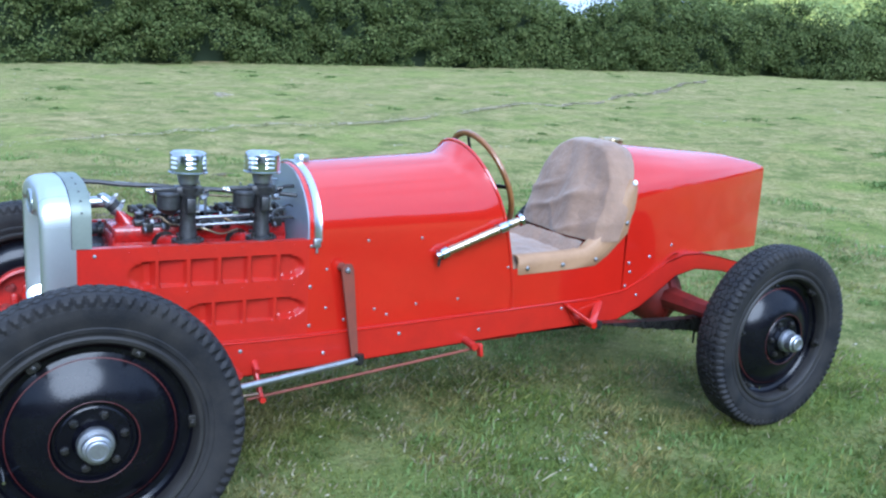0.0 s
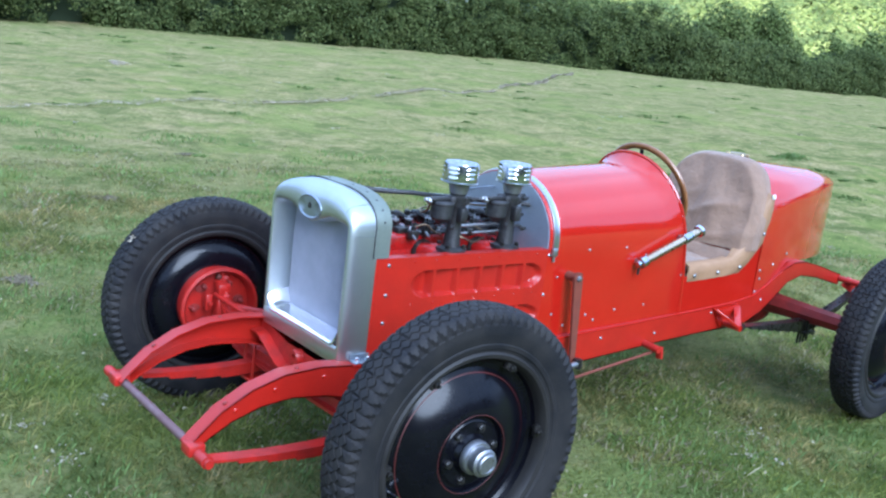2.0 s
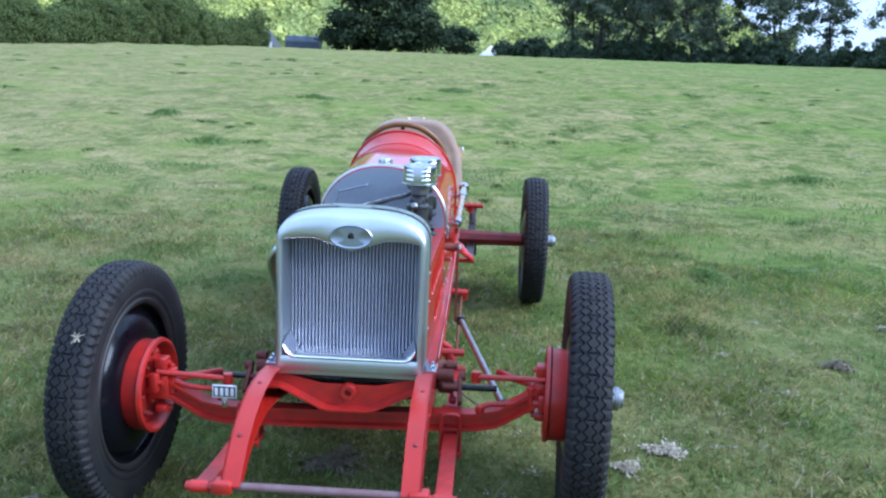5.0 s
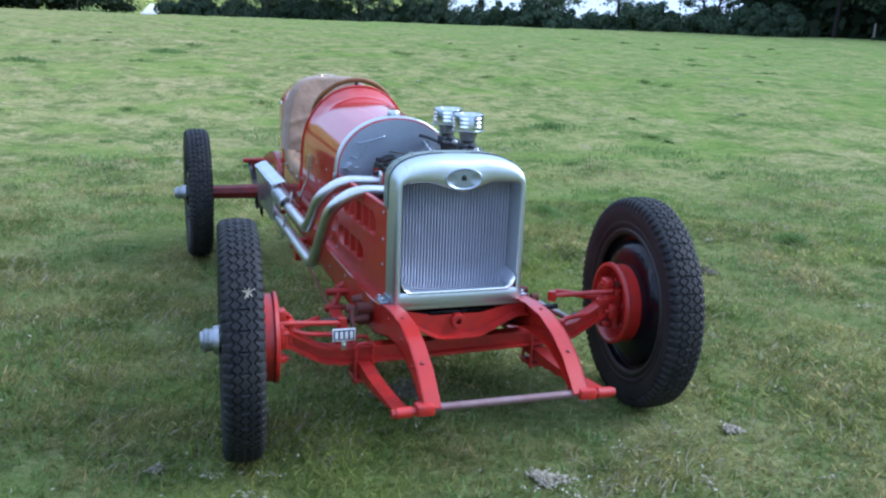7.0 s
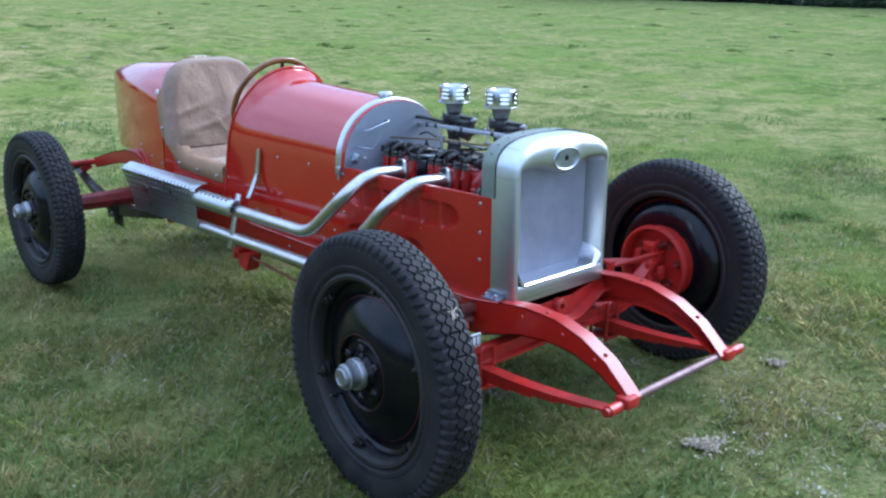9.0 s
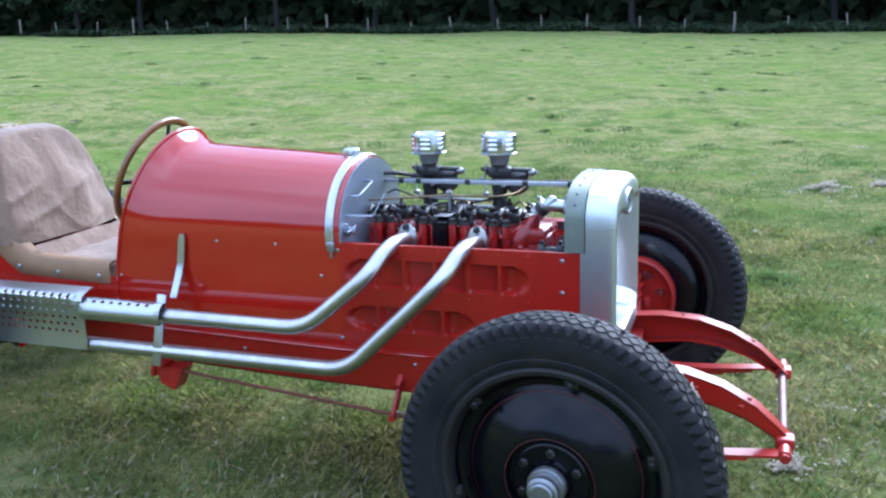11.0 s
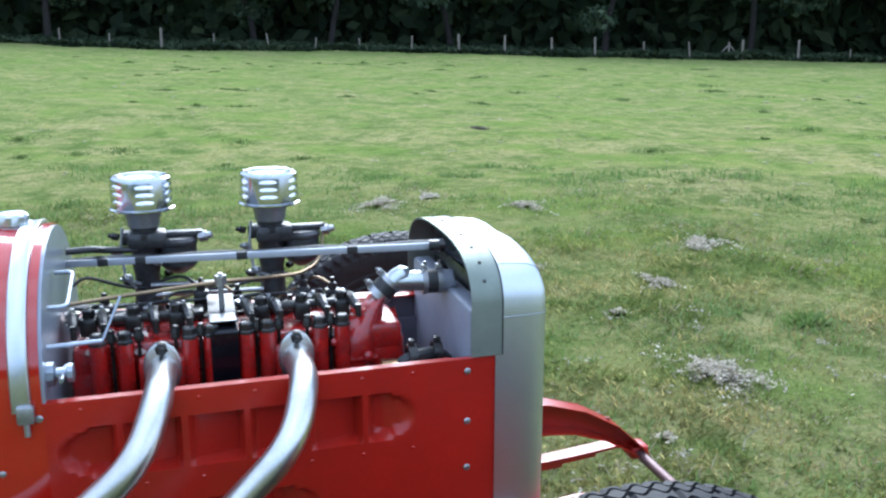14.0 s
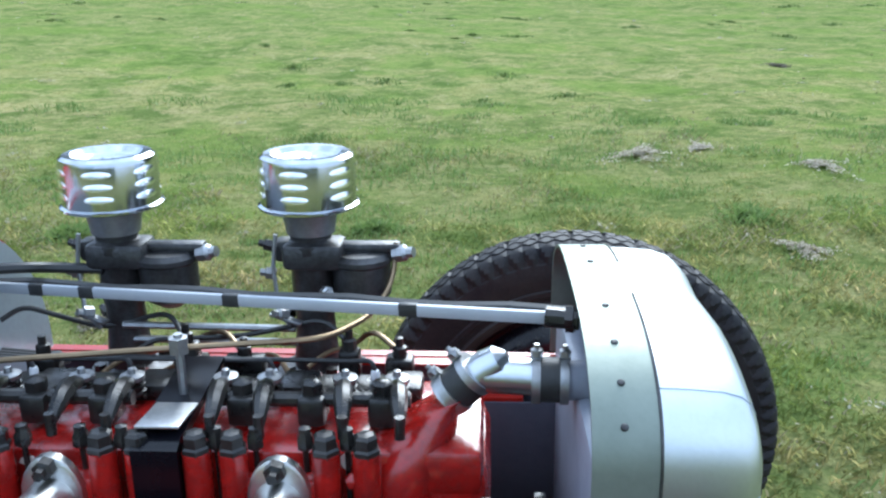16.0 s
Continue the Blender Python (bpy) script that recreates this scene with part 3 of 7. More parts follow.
def straw_flecks():
    """Stray pale straws and dead leaves lying in the grass."""
    rng = np.random.default_rng(8)
    n = 9000
    r, th = 0.3 + 26 * rng.random(n) ** 1.15, rng.random(n) * 2 * np.pi
    x, y = -0.6 + r * np.cos(th), r * np.sin(th)
    keep = np.sin(x * 1.3 + 2 * np.sin(y * 0.8)) * np.sin(y * 1.1 + 0.6 * x) + rng.random(n) * 1.1 > 0.55
    x, y, r = x[keep], y[keep], r[keep]
    n = len(x)
    pos = np.stack([x, y, ground_z(x, y) + 0.022], 1)
    v = shell_quads(pos, np.array([[0, 0, 1.0]]).repeat(n, 0), rng.uniform(0.003, 0.008, n) * (1 + r / 10), 8, 0.6)
    return tagged(quad_object("dead_leaves", v, STALK), "scattered pale straws and dead leaves", "litter", kind="stuff")


straw_flecks()


def cut_grass_litter():
    """Small wisps of dried cuttings strewn over the field."""
    rng = np.random.default_rng(27)
    n = 480
    r, th = 0.5 + 22 * rng.random(n) ** 1.3, rng.random(n) * 2 * np.pi
    cx, cy = 0.2 + r * np.cos(th), r * np.sin(th)
    keep = (lumps(cx, cy, 2.2, 0.5) + 0.25 * np.clip(cy, -1, 1) + rng.random(n) * 0.6) > 0.2
    cx, cy, r = cx[keep], cy[keep], r[keep]
    m = rng.integers(8, 46, len(cx))
    k = np.repeat(np.arange(len(cx)), m)
    spread = 0.010 + 0.0011 * m[k]
    a = rng.random(len(k)) * 2 * np.pi
    q = np.abs(rng.normal(size=len(k))) * spread
    x, y = cx[k] + q * np.cos(a) * (1 + 0.6 * np.sin(k)), cy[k] + q * np.sin(a)
    pos = np.stack([x, y, ground_z(x, y) + 0.018 + 0.012 * rng.random(len(k))], 1)
    v = shell_quads(pos, np.array([[0, 0, 1.0]]).repeat(len(k), 0), rng.uniform(0.003, 0.009, len(k)) * (1 + r[k] / 14), 27, 0.4)
    return tagged(quad_object("cut_grass_litter", v, WISP), "small pale wisps of dried cuttings", "litter", kind="stuff")


cut_grass_litter()


def dry_stalks():
    """Thin bleached stalks standing out of the short grass."""
    rng = np.random.default_rng(15)
    n = 170
    r, th = 0.3 + 5.5 * rng.random(n) ** 0.8, rng.random(n) * 2 * np.pi
    x, y = 0.3 + r * np.cos(th), r * np.sin(th)
    h, az, lean = rng.uniform(0.03, 0.10, n), rng.random(n) * 2 * np.pi, rng.uniform(0.1, 0.9, n)
    base = np.stack([x, y, ground_z(x, y)], 1)
    tip = base + np.stack([np.cos(az) * lean * h, np.sin(az) * lean * h, h * np.sqrt(1 - 0.9 * lean ** 2)], 1)
    mid = base * 0.5 + tip * 0.5
    mid[:, 2] += h * 0.08
    side = np.stack([-np.sin(az), np.cos(az), np.zeros(n)], 1) * 0.0011
    v = np.stack([base - side, base + side, mid + side, tip], 1).reshape(-1, 3)
    return tagged(quad_object("dry_stalks", v, STALK), "thin bleached grass stalks", "grass", kind="stuff")


dry_stalks()


def old_track(name, count, shift, seed, material, label):
    """A faint line trodden across the pasture, earth showing through thin grass."""
    rng = np.random.default_rng(seed)
    line = np.array([(1.5, -8.1), (-0.6, -8.7), (-2.6, -9.4), (-4.35, -9.95), (-5.6, -10.35), (-6.9, -10.8), (-8.4, -11.3), (-10.0, -12.0), (-14, -14.2), (-20, -18), (-27, -23)])
    cum = np.concatenate([[0], np.cumsum(np.hypot(*np.diff(line, axis=0).T))])
    n = count
    q = cum[-1] * rng.random(n) ** 1.2
    x, y = np.interp(q, cum, line[:, 0]), np.interp(q, cum, line[:, 1])
    off = rng.normal(size=n) * (0.075 + 0.004 * q) + 0.22 * np.sin(q * 0.9) + 0.1 * np.sin(q * 2.7)
    x, y = x + (off + shift) * 0.6, y + (off + shift) * 0.8
    keep = np.sin(q * 1.7) + np.sin(q * 4.1 + 1) + rng.random(n) * 2.6 > 0.6
    x, y, q = x[keep], y[keep], q[keep]
    n = len(x)
    pos = np.stack([x, y, ground_z(x, y) + 0.034], 1)
    v = shell_quads(pos, np.array([[0, 0, 1.0]]).repeat(n, 0), rng.uniform(0.005, 0.013, n) * (1 + q / 18), seed, 0.35)
    return tagged(quad_object(name, v, material), label, "track", kind="stuff")


old_track("worn_track", 15000, 0.0, 31, TRACK, "faint trodden track of pale bare earth")
old_track("track_edge", 3000, -0.22, 32, EARTH, "dark broken edge of a trodden track")


def dry_clump(x, y, r, seed, material, label):
    """A low heap of cuttings or crumbled earth."""
    rng = np.random.default_rng(seed)
    n = int(450 + 24000 * r)
    q, th = np.minimum(np.abs(rng.normal(size=n)) * 0.45, 1.5) * r, rng.random(n) * 2 * np.pi
    wob = 1 + 0.35 * np.sin(th * 3 + seed) + 0.25 * np.sin(th * 5 + seed * 2) + 0.15 * np.sin(th * 11 + seed)
    px, py = x + q * np.cos(th) * wob * 0.88, y + q * np.sin(th) * wob * 0.98
    gap = lumps(px, py, 0.075, seed) + 0.6 * lumps(px, py, 0.032, seed) + rng.random(n) * 0.35 > 0.10      # green shows between
    px, py, q = px[gap], py[gap], q[gap]
    n = len(px)
    pz = ground_z(px, py) + 0.014 + 0.11 * r * np.clip(1 - (q / r) ** 2, 0, 1) * rng.uniform(0.2, 1, n)
    v = shell_quads(np.stack([px, py, pz], 1), np.array([[0, 0, 1.0]]).repeat(n, 0), rng.uniform(0.003, 0.0105, n), seed, 0.85)
    ob = quad_object("dry_grass_clump" if material == STRAW else "molehill", v, material)
    return tagged(ob, label, "grass clump" if material == STRAW else "molehill", kind="stuff")


CLUMPS = [(1.41, 1.23, 0.25), (2.58, 3.19, 0.20), (0.90, 5.20, 0.24), (1.40, 2.05, 0.07), (1.98, 4.75, 0.18), (1.29, 3.04, 0.12), (1.36, 5.4, 0.12),
          (1.85, 2.5, 0.12), (0.58, 0.13, 0.065), (0.40, 0.94, 0.035), (-0.47, 1.13, 0.08), (-0.29, 0.95, 0.06),
          (0.90, -0.66, 0.06), (1.02, -0.62, 0.045), (-0.32, -2.21, 0.11), (-5.0, -15.0, 0.22), (0.96, 0.80, 0.035), (0.14, -1.02, 0.03)]
for k, (cx, cy, cr) in enumerate(CLUMPS):
    dry_clump(cx, cy, cr, 40 + k, STRAW, "pale heap of dried grass cuttings on the pasture")
for k, (cx, cy, cr) in enumerate(((1.41, 1.23, 0.14), (-0.23, -0.08, 0.12), (-1.62, 2.19, 0.09), (0.27, -2.26, 0.08), (-0.85, -4.1, 0.11), (-0.39, -2.1, 0.08), (-2.4, -6.2, 0.1), (3.4, 10.3, 0.15))):
    dry_clump(cx, cy, cr, 80 + k, EARTH, "low mound of crumbled bare earth in the grass")


# ---- hedges, woods and the distance ----
def hedge(name, pts, height, depth, leaves, size, seed, material, label, bush=1.0, lush=1.0):
    """A bushy bank of leaves along a line, round a dark core that stands for its inner shade; height and depth are
    functions of the length along it.
    """
    rng = np.random.default_rng(seed)
    pts = np.array(pts, float)
    seg = np.hypot(*np.diff(pts, axis=0).T)
    cum = np.concatenate([[0], np.cumsum(seg)])

    def place(s):
        return np.interp(s, cum, pts[:, 0]), np.interp(s, cum, pts[:, 1])

    bushes = int(cum[-1] * 2.6 * lush)
    s = np.sort(rng.random(bushes)) * cum[-1]
    rad = rng.uniform(0.35, 1.0, bushes) * bush
    v = rng.random(bushes)
    pick = rng.integers(0, bushes, leaves)
    bx, by = place(s)
    x2, y2 = place(np.minimum(s + 0.5, cum[-1]))
    x1, y1 = place(np.maximum(s - 0.5, 0))
    dx, dy = x2 - x1, y2 - y1
    ln = np.hypot(dx, dy) + 1e-9
    nx, ny = dy / ln, -dx / ln
    flip = np.where((-bx) * nx + (-by) * ny > 0, 1, -1)       # towards the car
    nx, ny = nx * flip, ny * flip
    out = depth * 0.42 * np.sqrt(np.clip(1.05 - v ** 2, 0, 1)) + rng.normal(size=bushes) * 0.28
    cz = ground_z(bx, by) + v * height(s)
    cx, cy = bx + nx * out, by + ny * out
    d = rng.normal(size=(leaves, 3))
    d /= np.linalg.norm(d, axis=1, keepdims=True)
    away = d[:, 0] * nx[pick] + d[:, 1] * ny[pick]
    turn = np.where(away < -0.25, -1.0, 1.0)                  # most leaves face the field
    d[:, 0] *= turn
    d[:, 1] *= turn
    rr = rad[pick][:, None] * rng.uniform(0.72, 1.08, (leaves, 1))
    pos = np.stack([cx[pick], cy[pick], cz[pick]], 1) + d * rr * np.array([1.0, 1.0, 0.85])
    pos[:, 2] = np.maximum(pos[:, 2], ground_z(pos[:, 0], pos[:, 1]) + 0.02)
    q = shell_quads(pos, d + np.array([0, 0, 0.35]), np.full(leaves, size), seed, 0.5)
    ob = tagged(quad_object(name, q, material), label, "hedge", kind="stuff")
    # dark sheet within the hedge, in place of the shade among its leaves
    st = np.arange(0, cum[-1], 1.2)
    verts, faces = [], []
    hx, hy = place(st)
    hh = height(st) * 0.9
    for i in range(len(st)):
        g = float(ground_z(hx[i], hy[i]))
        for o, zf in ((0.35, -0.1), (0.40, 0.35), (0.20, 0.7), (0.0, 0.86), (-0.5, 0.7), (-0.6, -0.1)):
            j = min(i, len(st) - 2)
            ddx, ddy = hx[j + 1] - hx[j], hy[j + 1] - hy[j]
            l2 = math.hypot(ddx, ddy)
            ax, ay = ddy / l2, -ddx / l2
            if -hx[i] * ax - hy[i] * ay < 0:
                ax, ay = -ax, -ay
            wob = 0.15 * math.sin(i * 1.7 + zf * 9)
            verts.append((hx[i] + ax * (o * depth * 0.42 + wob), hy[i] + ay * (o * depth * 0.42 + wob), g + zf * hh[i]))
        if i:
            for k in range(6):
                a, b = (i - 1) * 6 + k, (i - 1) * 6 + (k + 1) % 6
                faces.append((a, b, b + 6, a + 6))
    core = obj("hedge_shade_core", verts, faces, LEAF_DARK)
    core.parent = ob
    return ob


hedge("hedge", [(22, -31), (-4, -33), (-15, -34.5), (-24, -34.5), (-33, -31.5), (-42, -28), (-64, -25.5), (-92, -24)],
      lambda s: 4.9 + 0.5 * np.sin(s * 0.23) + 0.4 * np.sin(s * 0.71 + 1) - 1.3 / (1 + np.exp(-(s - 45) / 2.5)) - 1.3 / (1 + np.exp(-(s - 61) / 3.0)) + 0.9 * np.exp(-((s - 92) / 7.0) ** 2) + 1.2 * np.exp(-((s - 120) / 9.0) ** 2),
      2.6, 400000, 0.068, 11, LEAF_HEDGE, "tall dense green field hedge", 0.72, 9.0)
hedge("young_trees", [(-20, -39.5), (-36, -35.5), (-46, -32), (-66, -29.5), (-92, -28)],
      lambda s: 4.3 - 0.9 / (1 + np.exp(-(s - 22) / 3.0)) + 1.2 * np.sin(s * 0.42 + 0.5) + 0.8 * np.sin(s * 0.93), 3.2, 90000, 0.13, 13, LEAF_LIGHT, "light green young trees behind a hedge", 1.2, 3.0)


def limb_mesh(bm, p, d, length, r, rng, depth):
    pts = [Vector(p)]
    d = Vector(d).normalized()
    n = 5
    for i in range(n):
        d = (d + Vector((rng.normal(), rng.normal(), rng.normal() * 0.6)) * 0.13).normalized()
        pts.append(pts[-1] + d * length / n)
    sweep(bm, pts, r, 7 if depth else 10, True, [r * (1 - 0.75 * i / n) for i in range(n + 1)])
    if depth < 2:
        for k in range(5 if depth == 0 else 3):
            q = pts[rng.integers(2, n + 1)]
            a = rng.random() * 6.283
            limb_mesh(bm, q, (math.cos(a), math.sin(a), 0.35 + 0.3 * rng.random()), length * (0.45 + 0.2 * rng.random()), r * 0.38, rng, depth + 1)


def tree(x, y, height, spread, low, leaves, size, seed, material, label, blobs=26, trunk_r=0.22, clump=(0.18, 0.36), full=0.5, loose=0.55):
    """A trunk with limbs, and a crown of leaf clumps hanging down to the height low."""
    rng = np.random.default_rng(seed)
    g = float(ground_z(x, y))
    root = new("tree")
    root.location = (x, y, g)
    tagged(root, label, "tree", "trees round the field")
    bm = B()
    limb_mesh(bm, (0, 0, -0.2), (0, 0, 1), height * 0.8, trunk_r, rng, 0)
    part("trunk", bm, BARK, root)
    pos, nrm = [], []
    per = int(leaves * 0.84) // blobs
    for k in range(blobs):
        f = rng.random() ** 0.8
        zc = low + (height - low) * f
        rad = spread * (0.95 - 0.62 * abs(f - 0.3) * 1.2) * rng.random() ** full
        a = rng.random() * 6.283
        c = np.array([rad * math.cos(a), rad * math.sin(a), zc + 0.5])
        br = spread * rng.uniform(*clump)
        d = rng.normal(size=(per, 3))
        d /= np.linalg.norm(d, axis=1, keepdims=True)
        pos.append(c + d * br * np.array([1, 1, 0.62]) * (rng.uniform(loose, 1.08, (per, 1)) if loose > 0.3 else np.abs(rng.normal(size=(per, 1))) * 0.62))
        nrm.append(d + np.array([0, 0, 0.4]))
    pos, nrm = np.concatenate(pos), np.concatenate(nrm)
    crown = quad_object("crown", shell_quads(pos, nrm, np.full(len(pos), size), seed, 0.6), material)
    crown.parent = root
    return root


# the dark wood along one side
wood = [tree(-8, 56, 13, 5.5, 2.0, 9000, 0.25, 71, LEAF_WOOD, "tall broadleaved tree at the edge of a dark wood", 40),
        tree(4, 58.5, 14, 6.0, 1.7, 9000, 0.25, 72, LEAF_WOOD, "tall broadleaved tree at the edge of a dark wood", 40),
        tree(17, 58, 13, 5.5, 2.2, 9000, 0.25, 73, LEAF_WOOD, "tall broadleaved tree at the edge of a dark wood", 40)]
rs = random.Random(5)
for k in range(16):
    wx = -58 + k * 8.2 + rs.uniform(-1.5, 1.5)
    wy = 57.5 - max(0, wx - 14) * 0.5 + rs.uniform(-1, 1) - max(0, -wx - 12) * 0.13
    if min(abs(wx + 8), abs(wx - 4), abs(wx - 17)) < 4:
        continue
    copy_thing(wood[k % 3], pose(wx, wy, float(ground_z(wx, wy)), 0, 0, rs.uniform(0, 360)))
for k in range(13):
    wx = -60 + k * 10 + rs.uniform(-2, 2)
    wy = 67 - max(0, wx - 14) * 0.5 + rs.uniform(-2, 2) - max(0, -wx - 12) * 0.1
    copy_thing(wood[(k + 1) % 3], pose(wx, wy, float(ground_z(wx, wy)) - 0.8, 0, 0, rs.uniform(0, 360)))


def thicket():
    """A backing of dark leaves that puts the wood's deep shade into colour."""
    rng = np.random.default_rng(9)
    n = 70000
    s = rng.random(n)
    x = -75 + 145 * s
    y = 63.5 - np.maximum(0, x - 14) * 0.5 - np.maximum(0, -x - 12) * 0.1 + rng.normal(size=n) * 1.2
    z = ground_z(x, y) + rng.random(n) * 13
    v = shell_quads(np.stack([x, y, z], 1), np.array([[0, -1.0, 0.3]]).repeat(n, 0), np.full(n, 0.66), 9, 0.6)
    return tagged(quad_object("undergrowth", v, LEAF_DARK), "dark leaves standing for the shade deep in the wood", "undergrowth", kind="stuff")


thicket()


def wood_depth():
    """A wavy dark sheet further in that stands for the wood's shade."""
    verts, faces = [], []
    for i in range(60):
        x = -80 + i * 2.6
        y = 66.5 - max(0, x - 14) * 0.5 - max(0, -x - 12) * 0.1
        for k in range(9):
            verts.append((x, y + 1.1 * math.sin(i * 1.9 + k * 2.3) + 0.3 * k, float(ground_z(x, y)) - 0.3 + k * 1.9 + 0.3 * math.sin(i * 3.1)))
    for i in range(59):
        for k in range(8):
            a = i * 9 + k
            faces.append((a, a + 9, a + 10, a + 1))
    return tagged(obj("wood_shade_sheet", verts, faces, LEAF_DARK), "dark sheet for the shade inside the wood", "undergrowth", kind="stuff")


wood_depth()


def fence_post(h, lean, wide):
    bm = B()
    box(bm, (0, 0, h / 2 - 0.15), (wide, wide, h + 0.3), pose(0, 0, 0, 0, lean, 0), 0.012)
    bmesh.ops.recalc_face_normals(bm, faces=bm.faces)
    me = bpy.data.meshes.new("fence_post")
    bm.to_mesh(me)
    bm.free()
    me.materials.append(POST)
    return me


post_meshes = [fence_post(0.95, 0, 0.075), fence_post(1.15, 2, 0.11), fence_post(0.75, -5, 0.07), fence_post(1.0, 7, 0.075)]
fence_line = [(-48, 47), (-30, 50), (-14, 51), (0, 51), (12, 50.5), (22, 48), (31, 43.5), (46, 33)]
fl = np.array(fence_line)
fcum = np.concatenate([[0], np.cumsum(np.hypot(*np.diff(fl, axis=0).T))])
tops = []
for k in range(int(fcum[-1] / 2.75)):
    s = k * 2.75 + rs.uniform(-0.25, 0.25)
    px, py = float(np.interp(s, fcum, fl[:, 0])), float(np.interp(s, fcum, fl[:, 1]))
    ob = new("fence_post", post_meshes[rs.choice((0, 0, 1, 2, 3))])
    ob.location = (px, py, float(ground_z(px, py)))
    ob.rotation_euler = (0, 0, rs.uniform(0, 3))
    tagged(ob, "weathered wooden fence post at the edge of the wood", "fence post", "posts of the field fence")
    tops.append((px, py, float(ground_z(px, py))))


def braced_post():
    """A straining post with two struts."""
    root = new("braced_fence_post")
    root.location = (30.1, 45.3, float(ground_z(30.1, 45.3)))
    root.rotation_euler = (0, 0, -0.6)
    tagged(root, "weathered fence post with two slanting struts", "fence post")
    bm = B()
    box(bm, (0, 0, 0.42), (0.10, 0.10, 1.15), None, 0.012)
    part("post", bm, POST, root)
    for sx in (-1, 1):
        bm = B()
        bar(bm, (sx * 0.75, 0, -0.05), (sx * 0.05, 0, 0.80), 0.07, 0.07, 0.008)
        part("strut", bm, POST, root)


braced_post()


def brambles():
    """Low growth along the foot of the fence, its colour dark for the wood's shade."""
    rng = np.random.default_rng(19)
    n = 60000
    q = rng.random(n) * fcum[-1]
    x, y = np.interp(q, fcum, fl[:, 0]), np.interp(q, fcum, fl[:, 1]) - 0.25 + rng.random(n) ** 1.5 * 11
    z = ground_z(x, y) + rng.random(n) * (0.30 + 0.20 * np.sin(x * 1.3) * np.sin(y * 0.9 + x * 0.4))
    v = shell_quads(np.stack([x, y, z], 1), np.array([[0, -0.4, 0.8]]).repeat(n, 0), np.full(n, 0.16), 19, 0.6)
    return tagged(quad_object("brambles", v, LEAF_DARK), "low brambles along the fence, coloured dark as in shade", "undergrowth", kind="stuff")


brambles()

# behind the car: a broad dark tree, a bush, thin tall trees, and a hill beyond, coloured as sunlit
tree(-99.4, -11.3, 10, 6.6, 0.0, 44000, 0.23, 81, LEAF_BROAD, "broad dark tree with boughs to the ground", 150, 0.4, (0.14, 0.30), 0.35, 0.2)
for bx, by, seed in ((-97.6, -15.2, 87), (-97.2, -10.6, 88), (-97.8, -6.6, 89)):
    tree(bx, by, 2.9, 3.3, 0.0, 7000, 0.19, seed, LEAF_DARK, "dark rounded bush under a broad tree", 34, 0.12, (0.24, 0.4), 0.5, 0.2)
tree(-101, -3.2, 2.3, 2.9, 0.1, 7000, 0.17, 86, LEAF_DARK, "dark rounded bush by the field", 26, 0.12, (0.24, 0.4), 0.5, 0.2)
pine = [tree(-97, 12, 11, 3.4, 0.8, 11500, 0.17, 82, LEAF_HAZED, "thin tall tree with gaps in its crown", 46, 0.2, (0.22, 0.42), 0.6, 0.2),
        tree(-95, 18, 9.5, 3.0, 0.5, 9500, 0.17, 83, LEAF_HAZED, "thin tall tree with gaps in its crown", 40, 0.16, (0.22, 0.42), 0.6, 0.2),
        tree(-96, 25, 10.5, 3.7, 1.2, 9500, 0.17, 84, LEAF_HAZED, "thin tall tree with gaps in its crown", 38, 0.18, (0.20, 0.40), 0.6, 0.2)]
for k, (px, py, rz) in enumerate(((-100, 9.4, 120), (-98, 15, 200), (-93, 21.5, 15), (-93, 29, 80), (-90, 34, 300), (-84, 38.5, 140), (-76, 43, 260), (-66, 46, 10), (-104, 13, 75),
                                  (-103, 18.5, 33), (-101, 23, 170), (-97, 31.5, 95), (-88, 42, 55), (-71, 50, 140))):
    copy_thing(pine[k % 3], pose(px, py, float(ground_z(px, py)) - 0.2, 0, 0, rz))
hedge("scrub", [(-102, 1.5), (-99, 9), (-97, 17), (-90, 31), (-74, 43), (-58, 50)], lambda s: 1.1 + 0.9 * np.clip(s / 9, 0, 1) + 0.55 * np.sin(s * 0.5) + 0.4 * np.sin(s * 1.7), 1.9, 60000, 0.15, 12, LEAF_WOOD, "dark scrub under tall trees", 0.8, 3.0)


def tarpaulin():
    """A low stack under a blue sheet, at the far end of the hedge."""
    bm = B()
    rings = []
    for i in range(9):
        u = i / 8
        wob = 0.12 * math.sin(i * 2.1)
        rings.append([Vector((-1.3, u * 3.8 - 1.7, -0.2)), Vector((-1.25, u * 3.8 - 1.7, 0.9 + wob)), Vector((-0.5, u * 3.8 - 1.7, 1.5 + wob)),
                      Vector((0.4, u * 3.8 - 1.7, 1.45 - wob)), Vector((1.2, u * 3.8 - 1.7, 0.85)), Vector((1.35, u * 3.8 - 1.7, -0.2))])
    loft(bm, rings, False, (True, True))
    ob = part("tarpaulin", bm, TARP, None)
    ob.location = (-103, -21.3, float(ground_z(-103, -21.3)))
    return tagged(ob, "low stack under a faded blue tarpaulin", "covered stack")


